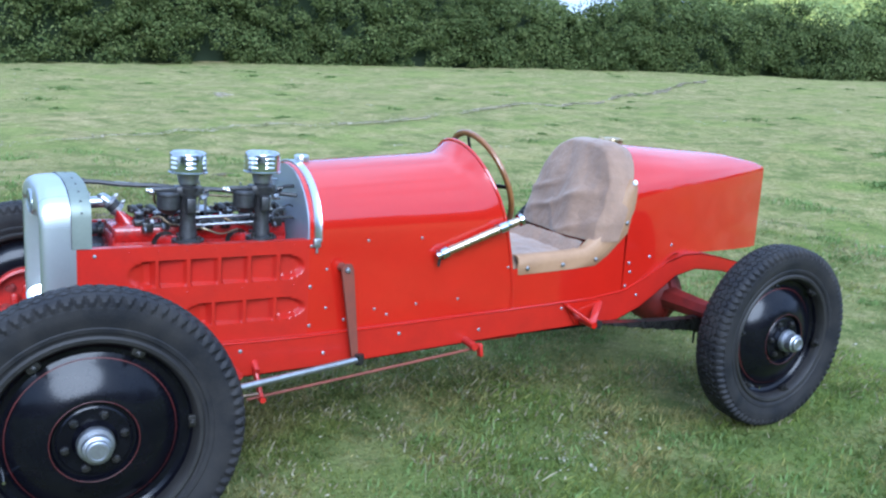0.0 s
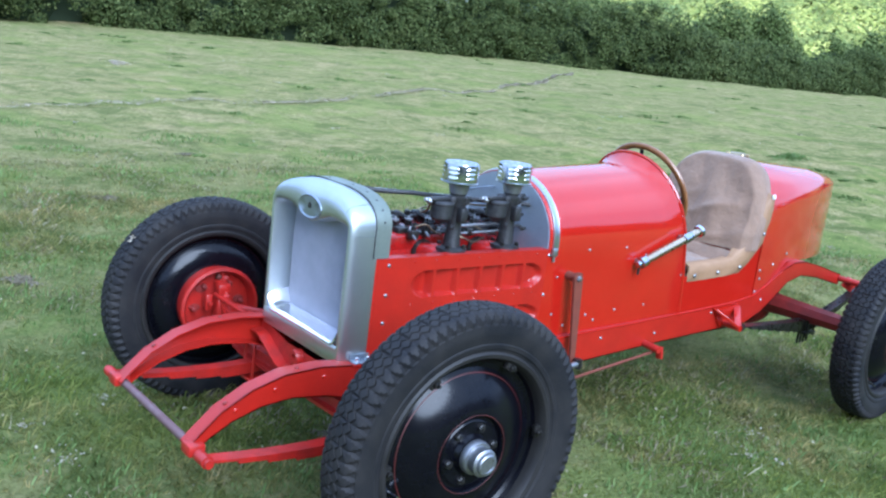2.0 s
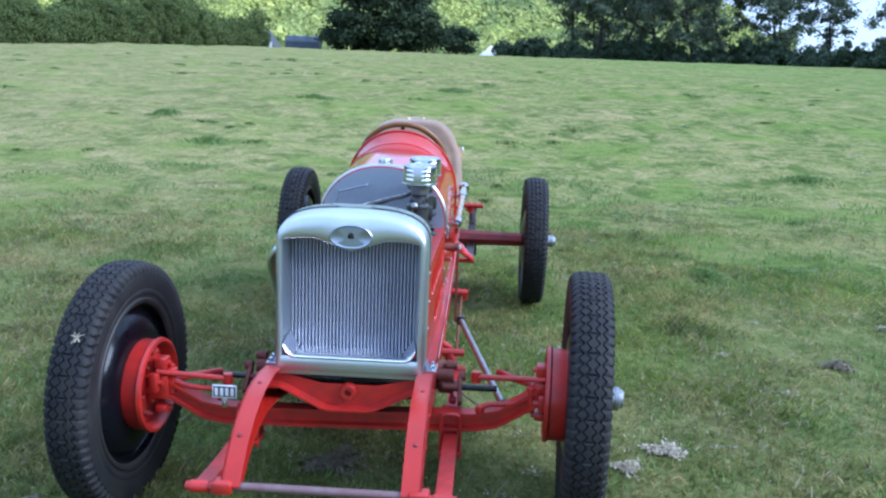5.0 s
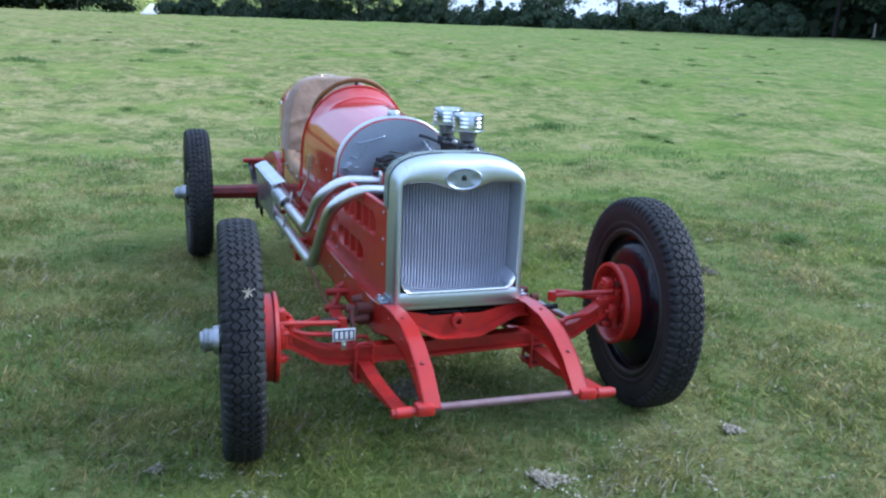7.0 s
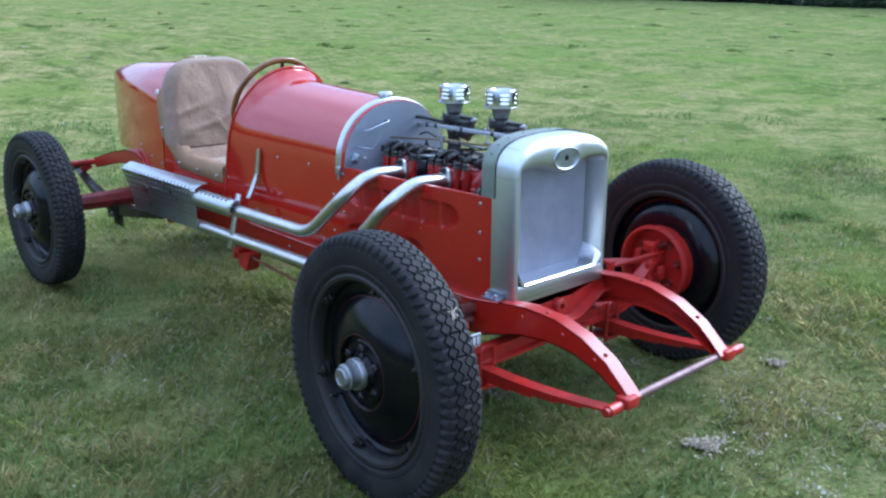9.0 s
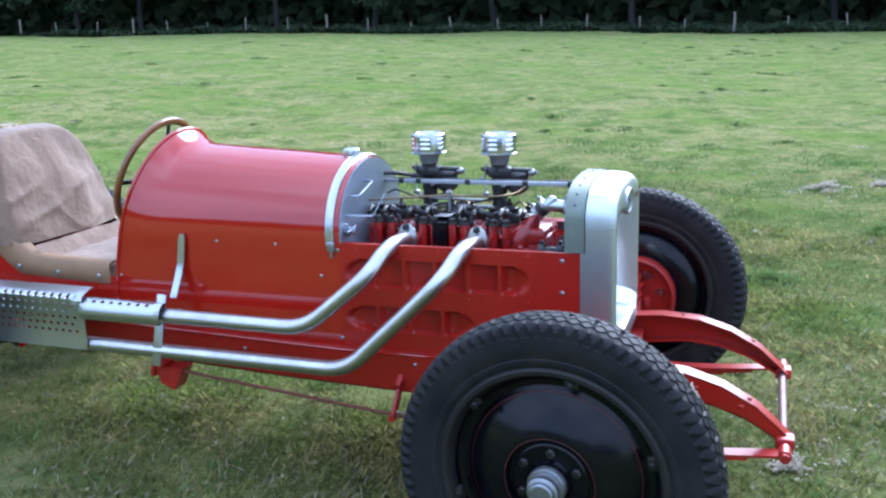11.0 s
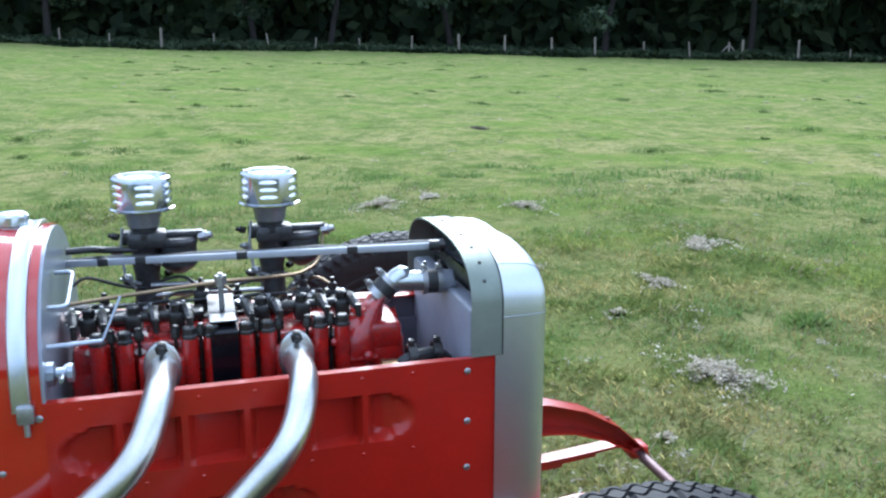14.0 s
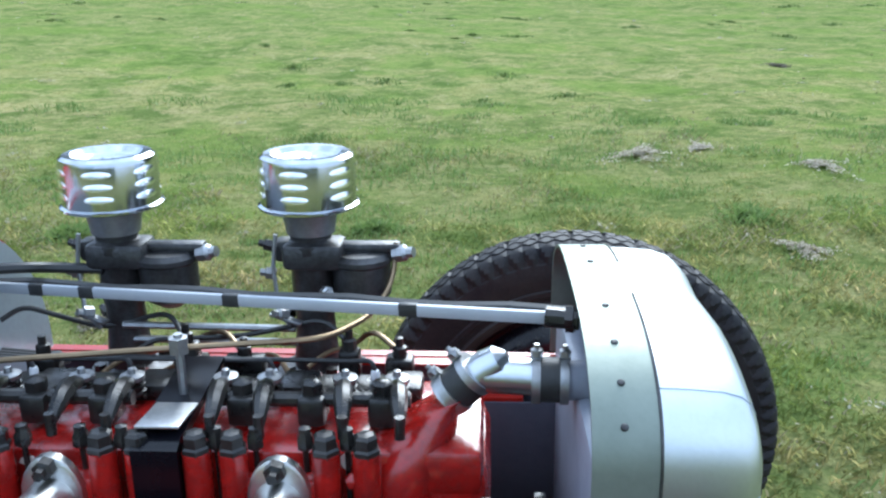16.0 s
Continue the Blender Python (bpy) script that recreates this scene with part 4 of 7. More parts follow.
def far_house():
    """Only the pale gable end shows over the hedge."""
    root = new("house")
    root.location = (-148, -36.5, float(ground_z(-148, -35.5)) - 2.1)
    tagged(root, "small white gabled house beyond the hedge", "house")
    bm = B()
    prism(bm, [(-1.6, 0), (1.6, 0), (1.6, 2.9), (0, 5.2), (-1.6, 2.9)], -3.0, 3.0, "x")
    part("wall", bm, WHITE, root)
    for sy in (-1, 1):
        bm = B()
        prism(bm, [(0, 5.3), (sy * 1.9, 2.6), (sy * 1.9, 2.45), (0, 5.15)], -3.2, 2.9, "x")
        part("roof", bm, CASTING, root)


def water_trough():
    bm = B()
    box(bm, (0, 0, 0.28), (0.7, 3.4, 0.56), None, 0.05)
    ob = part("water_trough", bm, WHITE, None)
    ob.location = (-98, -25.4, float(ground_z(-98, -25.4)))
    return tagged(ob, "long low white trough at the field edge", "trough")


def sunlit_lane():
    """A lane that climbs away through a gap between the trees, sunlight in its pale colour."""
    verts = [(-103 - 4.0 * i, -0.9 + 0.35 * i + 0.85 * k, float(ground_z(-103, 0)) - 0.1 + 0.42 * i + 0.05 * math.sin(i * 2 + k)) for i in range(5) for k in range(3)]
    faces = [(i * 3 + k, i * 3 + k + 1, i * 3 + k + 4, i * 3 + k + 3) for i in range(4) for k in range(2)]
    return tagged(obj("road", verts, faces, LANE), "lane beyond the field, coloured pale as if sunlit", "lane", kind="structure")


tarpaulin()
sunlit_lane()
far_house()
water_trough()


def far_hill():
    """A wooded hillside far behind the field, its sunlight put into the leaf colour."""
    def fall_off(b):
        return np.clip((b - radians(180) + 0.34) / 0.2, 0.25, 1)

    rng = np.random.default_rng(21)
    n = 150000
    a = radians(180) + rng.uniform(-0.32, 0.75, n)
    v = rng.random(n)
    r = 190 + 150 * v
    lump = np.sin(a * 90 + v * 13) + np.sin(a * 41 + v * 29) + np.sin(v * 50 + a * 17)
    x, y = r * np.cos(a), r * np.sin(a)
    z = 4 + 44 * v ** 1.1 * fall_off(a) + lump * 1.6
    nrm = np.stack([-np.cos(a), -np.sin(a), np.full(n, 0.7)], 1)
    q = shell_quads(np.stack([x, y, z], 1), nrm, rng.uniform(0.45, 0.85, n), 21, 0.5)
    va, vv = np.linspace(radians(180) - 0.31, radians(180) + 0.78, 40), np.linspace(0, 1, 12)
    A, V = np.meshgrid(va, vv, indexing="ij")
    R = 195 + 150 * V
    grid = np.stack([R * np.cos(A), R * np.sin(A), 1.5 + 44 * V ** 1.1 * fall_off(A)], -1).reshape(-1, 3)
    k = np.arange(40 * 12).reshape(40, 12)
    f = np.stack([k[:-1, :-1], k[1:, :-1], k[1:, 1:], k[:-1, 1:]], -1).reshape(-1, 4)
    slope = tagged(obj("backdrop_slope", grid.tolist(), f.tolist(), LEAF_HILL), "distant green slope in painted sunlight", "hillside", kind="structure")
    return tagged(quad_object("backdrop", q, LEAF_HILL), "distant wooded hillside in painted sunlight", "hillside", kind="structure")


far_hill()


# ---- the car ----
car = tagged(new("racing_car"), "bright red vintage racing car with open engine and tan canvas seat", "car")
car.matrix_world = pose(0.034, 0, -0.008, 0, 0.42, 0)      # sits a little nose-down
TR = 0.71                          # half track
FX, FZ = -0.006, 0.3755            # front hub
XR, RZ = -2.656, 0.373             # rear hub
TILT = 0.0246                      # the front axle leans with the ground


def tyre_mesh(bm):
    """Tyre about the y axis: ribbed tread with zigzag grooves, toothed shoulders, rounded walls and a bead."""
    seg = 480
    prof = [(-0.046, 0.262), (-0.052, 0.268), (-0.054, 0.276), (-0.0585, 0.280), (-0.0605, 0.290), (-0.0585, 0.293), (-0.064, 0.312), (-0.0665, 0.328), (-0.065, 0.343), (-0.0675, 0.349), (-0.066, 0.358), (-0.061, 0.3665)]
    tread = [(-0.053, 0.3735), (-0.0385, 0.3765), (-0.0365, 0.3715), (-0.0325, 0.3718), (-0.0305, 0.3778), (-0.0165, 0.3795), (-0.0148, 0.3742), (-0.0110, 0.3742), (-0.0093, 0.3800), (0.0, 0.3802)]
    full = prof + tread + [(-a, r) for a, r in reversed(tread[:-1])] + [(-a, r) for a, r in reversed(prof)]
    rows = []
    for i in range(seg):
        th = 2 * math.pi * i / seg
        ring = []
        tri = abs((i % 6) - 3) / 3
        for a, r in full:
            rr, aa = r, a
            if abs(a) > 0.050 and r > 0.347:      # lugs that taper towards the wall
                cut = min(1.0, max(0.0, (tri - (0.2 + 0.68 * (r - 0.349) / 0.0245)) / 0.2))
                rr -= 0.0044 * cut
                aa *= 1 - 0.085 * cut
            elif r > 0.369:
                aa += 0.0062 * (1, 0.55, -0.55, -1, -0.55, 0.55)[i % 6] * (1 if (a < -0.025 or 0.005 < a < 0.025) else -1 if abs(a) > 0.005 else 0)
                if abs(a) < 0.010 and i % 12 < 1:
                    rr -= 0.005
            ring.append((rr * math.sin(th), aa, rr * math.cos(th)))
        rows.append([bm.verts.new(p) for p in ring])
    n = len(full)
    for i in range(seg):
        a, b = rows[i], rows[(i + 1) % seg]
        for k in range(n - 1):
            bm.faces.new((a[k], a[k + 1], b[k + 1], b[k]))


def make_wheel():
    """A black disc wheel whose outside faces +y, with tyre, hub, nuts and rim clamps."""
    bm = B()
    dome = [(0.243, 0.022), (0.238, 0.010), (0.228, 0.003), (0.214, 0.002), (0.205, 0.007), (0.190, 0.020), (0.165, 0.036), (0.140, 0.049), (0.120, 0.057), (0.108, 0.060), (0.103, 0.0595), (0.100, 0.055), (0.098, 0.044), (0.0, 0.042)]
    lathe(bm, dome, (0, 0, 0), (0, 1, 0), 64)
    inner = [(0.243, -0.046), (0.241, -0.028), (0.236, -0.020), (0.228, -0.020), (0.219, -0.028), (0.208, -0.040), (0.194, -0.050), (0.176, -0.057), (0.150, -0.061), (0.0, -0.062)]
    lathe(bm, inner, (0, 0, 0), (0, 1, 0), 64)
    lathe(bm, [(0.243, -0.046), (0.243, 0.022)], (0, 0, 0), (0, 1, 0), 64)
    wheel = part("wheel", bm, BLACK, car, "black pressed-steel disc wheel", 30)
    bm = B()
    lathe(bm, [(0.244, -0.030), (0.246, -0.048), (0.254, -0.056), (0.263, -0.057), (0.268, -0.051), (0.264, -0.040), (0.262, 0.030), (0.266, 0.048), (0.270, 0.053), (0.264, 0.0585), (0.255, 0.0565), (0.249, 0.048), (0.2455, 0.034), (0.243, 0.020)], (0, 0, 0), (0, 1, 0), 64)
    part("rim", bm, RIM, wheel, "dusty brown-black steel rim", 40)
    bm = B()
    tyre_mesh(bm)
    part("tyre", bm, RUBBER, wheel, "worn black tyre with ribbed tread", 30)
    bm = B()
    lathe(bm, [(0.2035, 0.0097), (0.2022, 0.0108), (0.2008, 0.0119)], (0, 0, 0), (0, 1, 0), 64)
    part("pinstripe", bm, STRIPE, wheel, "thin red painted line")
    bm = B()
    lathe(bm, [(0.090, 0.040), (0.090, 0.049), (0.086, 0.052), (0.054, 0.053), (0.050, 0.060), (0.047, 0.066), (0.046, 0.070)], (0, 0, 0), (0, 1, 0), 32)
    part("hub_flange", bm, BLACK, wheel)
    bm = B()
    lathe(bm, [(0.1065, 0.0606), (0.1055, 0.0612), (0.1045, 0.0606)], (0, 0, 0), (0, 1, 0), 48)
    part("hub_line", bm, STRIPE, wheel, "thin faded red ring")
    bm = B()
    lathe(bm, [(0.045, 0.060), (0.045, 0.084), (0.042, 0.089), (0.035, 0.090), (0.034, 0.104), (0.0365, 0.106), (0.0365, 0.118), (0.033, 0.122), (0.029, 0.123)], (0, 0, 0), (0, 1, 0), 28)
    lathe(bm, [(0.029, 0.123), (0.028, 0.131), (0.025, 0.134), (0.019, 0.1345), (0.018, 0.132), (0.0, 0.132)], (0, 0, 0), (0, 1, 0), 28)
    part("hub_cap", bm, ZINC, wheel, "stepped bare metal hub cap")
    nut = None
    for k in range(6):
        a = k * math.pi / 3 + 0.3
        m = pose(0.071 * math.sin(a), 0.052, 0.071 * math.cos(a))
        if nut is None:
            bm = B()
            lathe(bm, [(0.0115, 0), (0.0115, 0.010), (0.009, 0.013), (0.005, 0.014), (0.005, 0.018), (0, 0.018)], (0, 0, 0), (0, 1, 0), 6)
            nut = part("wheel_nut", bm, BLACK_PART, wheel)
            nut.matrix_local = m
        else:
            again(nut, m)
    clamp = None
    for k in range(6):
        a = k * math.pi / 3 + 0.15
        m = pose(0.236 * math.sin(a), 0.022, 0.236 * math.cos(a)) @ Matrix.Rotation(a, 4, "Y")
        if clamp is None:
            bm = B()
            box(bm, (0, 0.012, 0.006), (0.034, 0.018, 0.026), None, 0.004)
            lathe(bm, [(0.009, 0.020), (0.009, 0.030), (0.004, 0.032), (0.004, 0.040), (0, 0.040)], (0, 0, 0.002), (0, 1, 0), 6)
            clamp = part("rim_clamp", bm, BLACK_PART, wheel, "dull rim clamp and bolt")
            clamp.matrix_local = m
        else:
            again(clamp, m)
    bm = B()
    cyl(bm, (0.222, 0.004, 0.01), (0.220, 0.046, 0.012), 0.0055, 0.0045, 8)
    part("valve_stem", bm, CHROME, wheel, "bright valve stem")
    return wheel


def place_wheel(src, m):
    """Another wheel with the same parts, under the car."""
    w = copy_thing(src, m)
    w.parent = car
    return w


STEER = -3.5
TRF = 0.737                        # front half track, on larger tyres
wheel = make_wheel()
wheel.matrix_local = pose(XR, TR, RZ, 0, 70, 0)
place_wheel(wheel, pose(XR, -TR, RZ, 0, 10, 180))
for side, turn in ((1, 25), (-1, 40)):
    w = place_wheel(wheel, pose(FX, side * TRF, FZ + side * TILT * TRF, 0, turn, STEER + (180 if side < 0 else 0)))
    w.scale = (1.04, 0.94, 1.04)


# chassis side rails: outline in (x, z), pressed channel outside the body
def rail(side):
    top = [(-3.07, 0.525), (-2.95, 0.555), (-2.80, 0.592), (-2.66, 0.618), (-2.56, 0.618), (-2.45, 0.585), (-2.33, 0.525), (-2.22, 0.482), (-2.05, 0.462), (-1.4, 0.445), (-0.8, 0.430), (-0.1, 0.437),
           (0.02, 0.452), (0.13, 0.462), (0.25, 0.455), (0.35, 0.425), (0.44, 0.375), (0.50, 0.320), (0.53, 0.290)]
    bot = [(0.512, 0.272), (0.475, 0.300), (0.41, 0.338), (0.32, 0.368), (0.22, 0.378), (0.10, 0.365), (-0.05, 0.325), (-0.3, 0.312), (-0.6, 0.308), (-1.0, 0.315), (-1.6, 0.338), (-2.2, 0.352), (-2.32, 0.395), (-2.42, 0.455), (-2.52, 0.522), (-2.64, 0.548),
           (-2.80, 0.528), (-2.95, 0.495), (-3.06, 0.470)]
    bm = B()
    y0 = 0.262 * side
    prism(bm, top + bot, y0, y0 + 0.006 * side)
    ob = part("chassis_rail", bm, RED_BRUSHED, car, "curved red channel-section chassis rail", 40)
    # flanges, turned inward
    for edge in (top, bot):
        bm = B()
        rows = []
        for x, z in edge:
            dz = -0.004 if edge is top else 0.004
            rows.append([(x, y0 + 0.006 * side, z), (x, y0 - 0.048 * side, z), (x, y0 - 0.048 * side, z + dz), (x, y0 + 0.006 * side, z + dz)])
        loft(bm, rows, True, (True, True))
        part("rail_flange", bm, RED_BRUSHED, ob)
    # rail edge line
    bm = B()
    sweep(bm, [(x, y0 + 0.007 * side, z - 0.002) for x, z in top if -2.5 < x < 0.1], 0.004, 6)
    part("beading", bm, RED, ob)
    for x, z in ((-0.25, 0.37), (0.12, 0.43), (0.28, 0.415), (0.40, 0.372), (-0.55, 0.40), (-0.85, 0.36), (-1.15, 0.40), (-1.5, 0.38), (-1.9, 0.43), (-2.3, 0.455)):
        bm = B()
        bead(bm, (x, y0 + 0.006 * side, z), (0, side, 0), 0.007)
        part("rivet", bm, RED if x > -0.3 else STEEL, ob)
    for x, z in ((0.20, 0.459), (0.42, 0.388)):
        bm = B()
        bead(bm, (x, y0 - 0.02 * side, z), (0.3, 0, 1), 0.007)
        part("bolt_head", bm, RED_DARK, ob)
    return ob


for side in (1, -1):
    rail(side)


# half-width of the body and height of its top along x
def half_w(x):
    return float(np.interp(-x, (0.0, 0.09, 0.8, 1.66, 2.2), (0.232, 0.234, 0.250, 0.262, 0.268)))


def side_panel(side):
    """Engine side panel with two rows of pressed recesses."""
    x0, x1, z0, z1 = -0.038, -0.815, 0.428, 0.768
    cells = [(-0.19, -0.285, True, False)] + [(-0.285 - 0.1 * k, -0.385 - 0.1 * k, False, False) for k in range(4)] + [(-0.685, -0.78, False, True)]
    cells2 = [(-0.36, -0.465, True, False)] + [(-0.465 - 0.105 * k, -0.57 - 0.105 * k, False, False) for k in range(2)] + [(-0.675, -0.785, False, True)]
    rows = ((0.632, 0.722, cells), (0.492, 0.572, cells2))
    xs = sorted({x0, x1, -0.15, *(v for r in rows for c in r[2] for v in c[:2])}, reverse=True)
    zs = [z0, 0.46, 0.492, 0.512, 0.532, 0.552, 0.572, 0.60, 0.632, 0.655, 0.677, 0.70, 0.722, 0.745, z1]
    fx = []
    for a, b in zip(xs, xs[1:]):
        n = max(1, int((a - b) / 0.0045))
        fx += [a + (b - a) * i / n for i in range(n)]
    fx.append(xs[-1])
    fz = []
    for a, b in zip(zs, zs[1:]):
        n = max(1, int((b - a) / 0.006))
        fz += [a + (b - a) * i / n for i in range(n)]
    fz.append(zs[-1])

    def depth(x, z):
        for zl, zh, cs in rows:
            if zl - 1e-6 <= z <= zh + 1e-6:
                for a, b, ra, rb in cs:
                    if b - 1e-6 <= x <= a + 1e-6:
                        u, v = (a - x) / (a - b), (z - zl) / (zh - zl)
                        rim = 1.0
                        if ra or rb:
                            rr = math.hypot((1 - u) if ra else u, 2 * v - 1)
                            if rr > 1.0:
                                return 0.0
                            rim = min(1.0, (1 - rr) / 0.16)
                        e = min(v, 1 - v) * (zh - zl)
                        fore, aft = u * (a - b) - 0.008, (1 - u) * (a - b) - 0.006      # flat bars between the hollows
                        if (not ra and fore <= 0) or (not rb and aft <= 0):
                            return 0.0
                        walls = min(1.0, e / 0.006) * rim
                        if not ra:
                            walls *= min(1.0, fore / 0.005)
                        if not rb:
                            walls *= min(1.0, aft / 0.010)
                        return walls * (0.034 * (1 - 0.62 * u) if not ra else 0.026 * min(1, u * 1.6))
        return 0.0

    bm = B()
    out = [[bm.verts.new((x, side * (half_w(x) - depth(x, z)), z)) for z in fz] for x in fx]
    back = ((z0, 0.050), (0.724, 0.050), (0.737, 0.017), (z1, 0.017))
    inn = [[bm.verts.new((x, side * (half_w(x) - (d if x < -0.13 else 0.012)), z)) for z, d in back] for x in fx]
    for i in range(len(fx) - 1):
        for k in range(len(fz) - 1):
            bm.faces.new((out[i][k], out[i + 1][k], out[i + 1][k + 1], out[i][k + 1]))
        for k in range(3):
            bm.faces.new((inn[i][k], inn[i + 1][k], inn[i + 1][k + 1], inn[i][k + 1]))
        bm.faces.new((out[i][-1], out[i + 1][-1], inn[i + 1][-1], inn[i][-1]))
        bm.faces.new((out[i][0], out[i + 1][0], inn[i + 1][0], inn[i][0]))
    ob = part("engine_side_panel", bm, RED_BRUSHED, car, "red panel with two rows of pressed recesses", 30)
    bm = B()
    box(bm, ((x0 + x1) / 2, side * 0.182, 0.575), (0.72, 0.004, 0.29), None, 0.001)
    part("panel_lining", bm, LINING, ob, "dull grey-blue inner side")
    bm = B()
    bar(bm, (-0.055, side * 0.2155, 0.595), (-0.134, side * 0.2165, 0.595), 0.004, 0.32, 0.001)
    bar(bm, (-0.134, side * 0.2130, 0.744), (-0.81, side * 0.2285, 0.744), 0.004, 0.034, 0.001)
    part("panel_lining", bm, LINING, ob, "dull grey-blue inner side")
    if side > 0:
        bm = B()
        prism(bm, [(-0.075, 0.193), (-0.80, 0.210), (-0.80, 0.232), (-0.075, 0.217)], 0.7635, 0.7665, "z")
        part("top_flange", bm, RED_BRUSHED, ob, "flat folded top edge of the panel")
    for x, z in [(-0.10, 0.745), (-0.10, 0.56), (-0.10, 0.65), (-0.80, 0.745), (-0.80, 0.60), (-0.80, 0.46)] + [(-0.2 - 0.09 * k, 0.752) for k in range(7)] + [(-0.2 - 0.09 * k, 0.612) for k in range(7)]:
        bm = B()
        big = x == -0.10 or x == -0.80
        bead(bm, (x, side * half_w(x), z), (0, side, 0), 0.0065 if big else 0.0035)
        part("screw", bm, STEEL if big else RED, ob)
    return ob


for side in (1, -1):
    side_panel(side)


def arch(w, z_side, z_top, n=18, p=2.0):
    """Points (y, z) of a body arch from one side to the other."""
    pts = []
    for i in range(n + 1):
        a = math.pi * i / n
        c, s = math.cos(a), math.sin(a)
        pts.append((w * math.copysign(abs(c) ** (2 / p), c), z_side + (z_top - z_side) * abs(s) ** (2 / p)))
    return pts


# scuttle: sides down to the rail, arched top, rear edge leaning back and flared
def scuttle():
    bm = B()
    rings = []
    for u in [0, 0.02] + [0.1 * k for k in range(1, 9)] + [0.86, 0.90, 0.94, 0.97, 1.0]:
        w = half_w(-0.8 - 0.84 * u)
        flare = max(0, (u - 0.86) / 0.14)
        ztop = 1.0 + 0.042 * u + 0.045 * flare ** 1.5
        sec = arch(w, 0.775, ztop, 26, 2.1)
        low = [(w, 0.43 + 0.345 * k / 6) for k in range(6)]
        sec = low + sec + [(-a, b) for a, b in reversed(low)]
        ring = []
        for y, z in sec:
            lean = (z - 0.43) / 0.62
            xr = -1.655 + 0.15 * max(0, lean) ** 1.7
            x = -0.794 + (xr + 0.794) * u
            ring.append((x, y, z))
        rings.append(ring)
    skin = []
    for r in rings:
        inner = [(x, y * 0.965, 0.43 + (z - 0.43) * 0.985) for x, y, z in reversed(r)]
        skin.append(r + inner)
    loft(bm, skin, True, (True, True))
    ob = part("scuttle", bm, RED, car, "glossy red scuttle with a flared cowl", 30)
    for side in (1, -1):
        for x, z in ((-1.015, 0.755), (-1.23, 0.755), (-1.36, 0.72), (-0.86, 0.66), (-0.86, 0.52), (-1.05, 0.50), (-1.22, 0.505), (-1.4, 0.51), (-1.62, 0.62), (-0.93, 0.47), (-1.10, 0.475)):
            bm = B()
            bead(bm, (x, side * (half_w(x) + 0.000), z), (0, side, 0), 0.0055)
            part("screw", bm, STEEL, ob)
    # rolled lip round the rear edge
    bm = B()
    last = rings[-1]
    sweep(bm, [Vector(p) for p in last], 0.007, 8)
    part("edge_roll", bm, RED, ob)
    return ob


scuttle()


# firewall, with its clamp band
bm = B()
sec = [(0.246, 0.40)] + arch(0.246, 0.775, 0.996, 26, 2.1) + [(-0.246, 0.40)]
prism(bm, sec, -0.795, -0.789, "x")
firewall = part("firewall", bm, FIREWALL_GREY, car, "dull grey-blue painted metal firewall")
bm = B()
rings = []
for y, z in [(0.2535, 0.76)] + arch(0.2535, 0.775, 1.004, 30, 2.1) + [(-0.2535, 0.76)]:
    n = Vector((0, y, max(0, z - 0.775) * 1.1 + 1e-4)).normalized()
    p = Vector((0, y, z))
    rings.append([p + n * a + Vector((x, 0, 0)) for x, a in ((-0.808, -0.003), (-0.809, 0.0025), (-0.811, 0.0045), (-0.815, 0.003), (-0.831, 0.003), (-0.835, 0.0045), (-0.837, 0.0025), (-0.838, -0.003))])
loft(bm, rings, True, (True, True))
band = part("scuttle_band", bm, ALU, car, "bright metal clamp band", 30)
for side in (1, -1):
    bm = B()
    box(bm, (-0.817, side * 0.258, 0.757), (0.026, 0.014, 0.03), None, 0.004)
    cyl(bm, (-0.817, side * 0.258, 0.745), (-0.817, side * 0.258, 0.722), 0.005, None, 8)
    part("band_clamp", bm, STEEL, band)
bm = B()
rings = []
for r, z, lobe in ((0.024, -0.01, 0), (0.024, 0.007, 0), (0.027, 0.009, 0.0012), (0.027, 0.024, 0.0012), (0.023, 0.029, 0), (0.010, 0.031, 0)):
    rings.append([(-0.853 + (r + lobe * math.cos(8 * a)) * math.cos(a), (r + lobe * math.cos(8 * a)) * math.sin(a), 0.998 + z) for a in (2 * math.pi * k / 48 for k in range(48))])
loft(bm, rings, True, (True, True))
part("scuttle_filler_cap", bm, ALU, car, "round alloy filler cap")


# radiator
def shell_outline(w, zb, zs, zt, n=22):
    """A ring of (y, z): straight sides and bottom, flat-arched top."""
    pts = [(w, zb), (w, zb + (zs - zb) * 0.33), (w, zb + (zs - zb) * 0.66)]
    pts += arch(w, zs, zt, n, 2.9)
    pts += [(-a, b) for a, b in reversed(pts[:3])]
    return pts


def opening(w, zb, zs, zt, drop, bw, n=22):
    pts = [(w, zb), (w, zb + (zs - zb) * 0.33), (w, zb + (zs - zb) * 0.66)]
    for y, z in arch(w, zs, zt, n, 6.0):
        if abs(y) < bw:
            z -= drop * (1 - (y / bw) ** 2) ** 0.5
        pts.append((y, z))
    return pts + [(-a, b) for a, b in reversed(pts[:3])]


def mix(a, b, t):
    return [(p[0] + (q[0] - p[0]) * t, p[1] + (q[1] - p[1]) * t) for p, q in zip(a, b)]


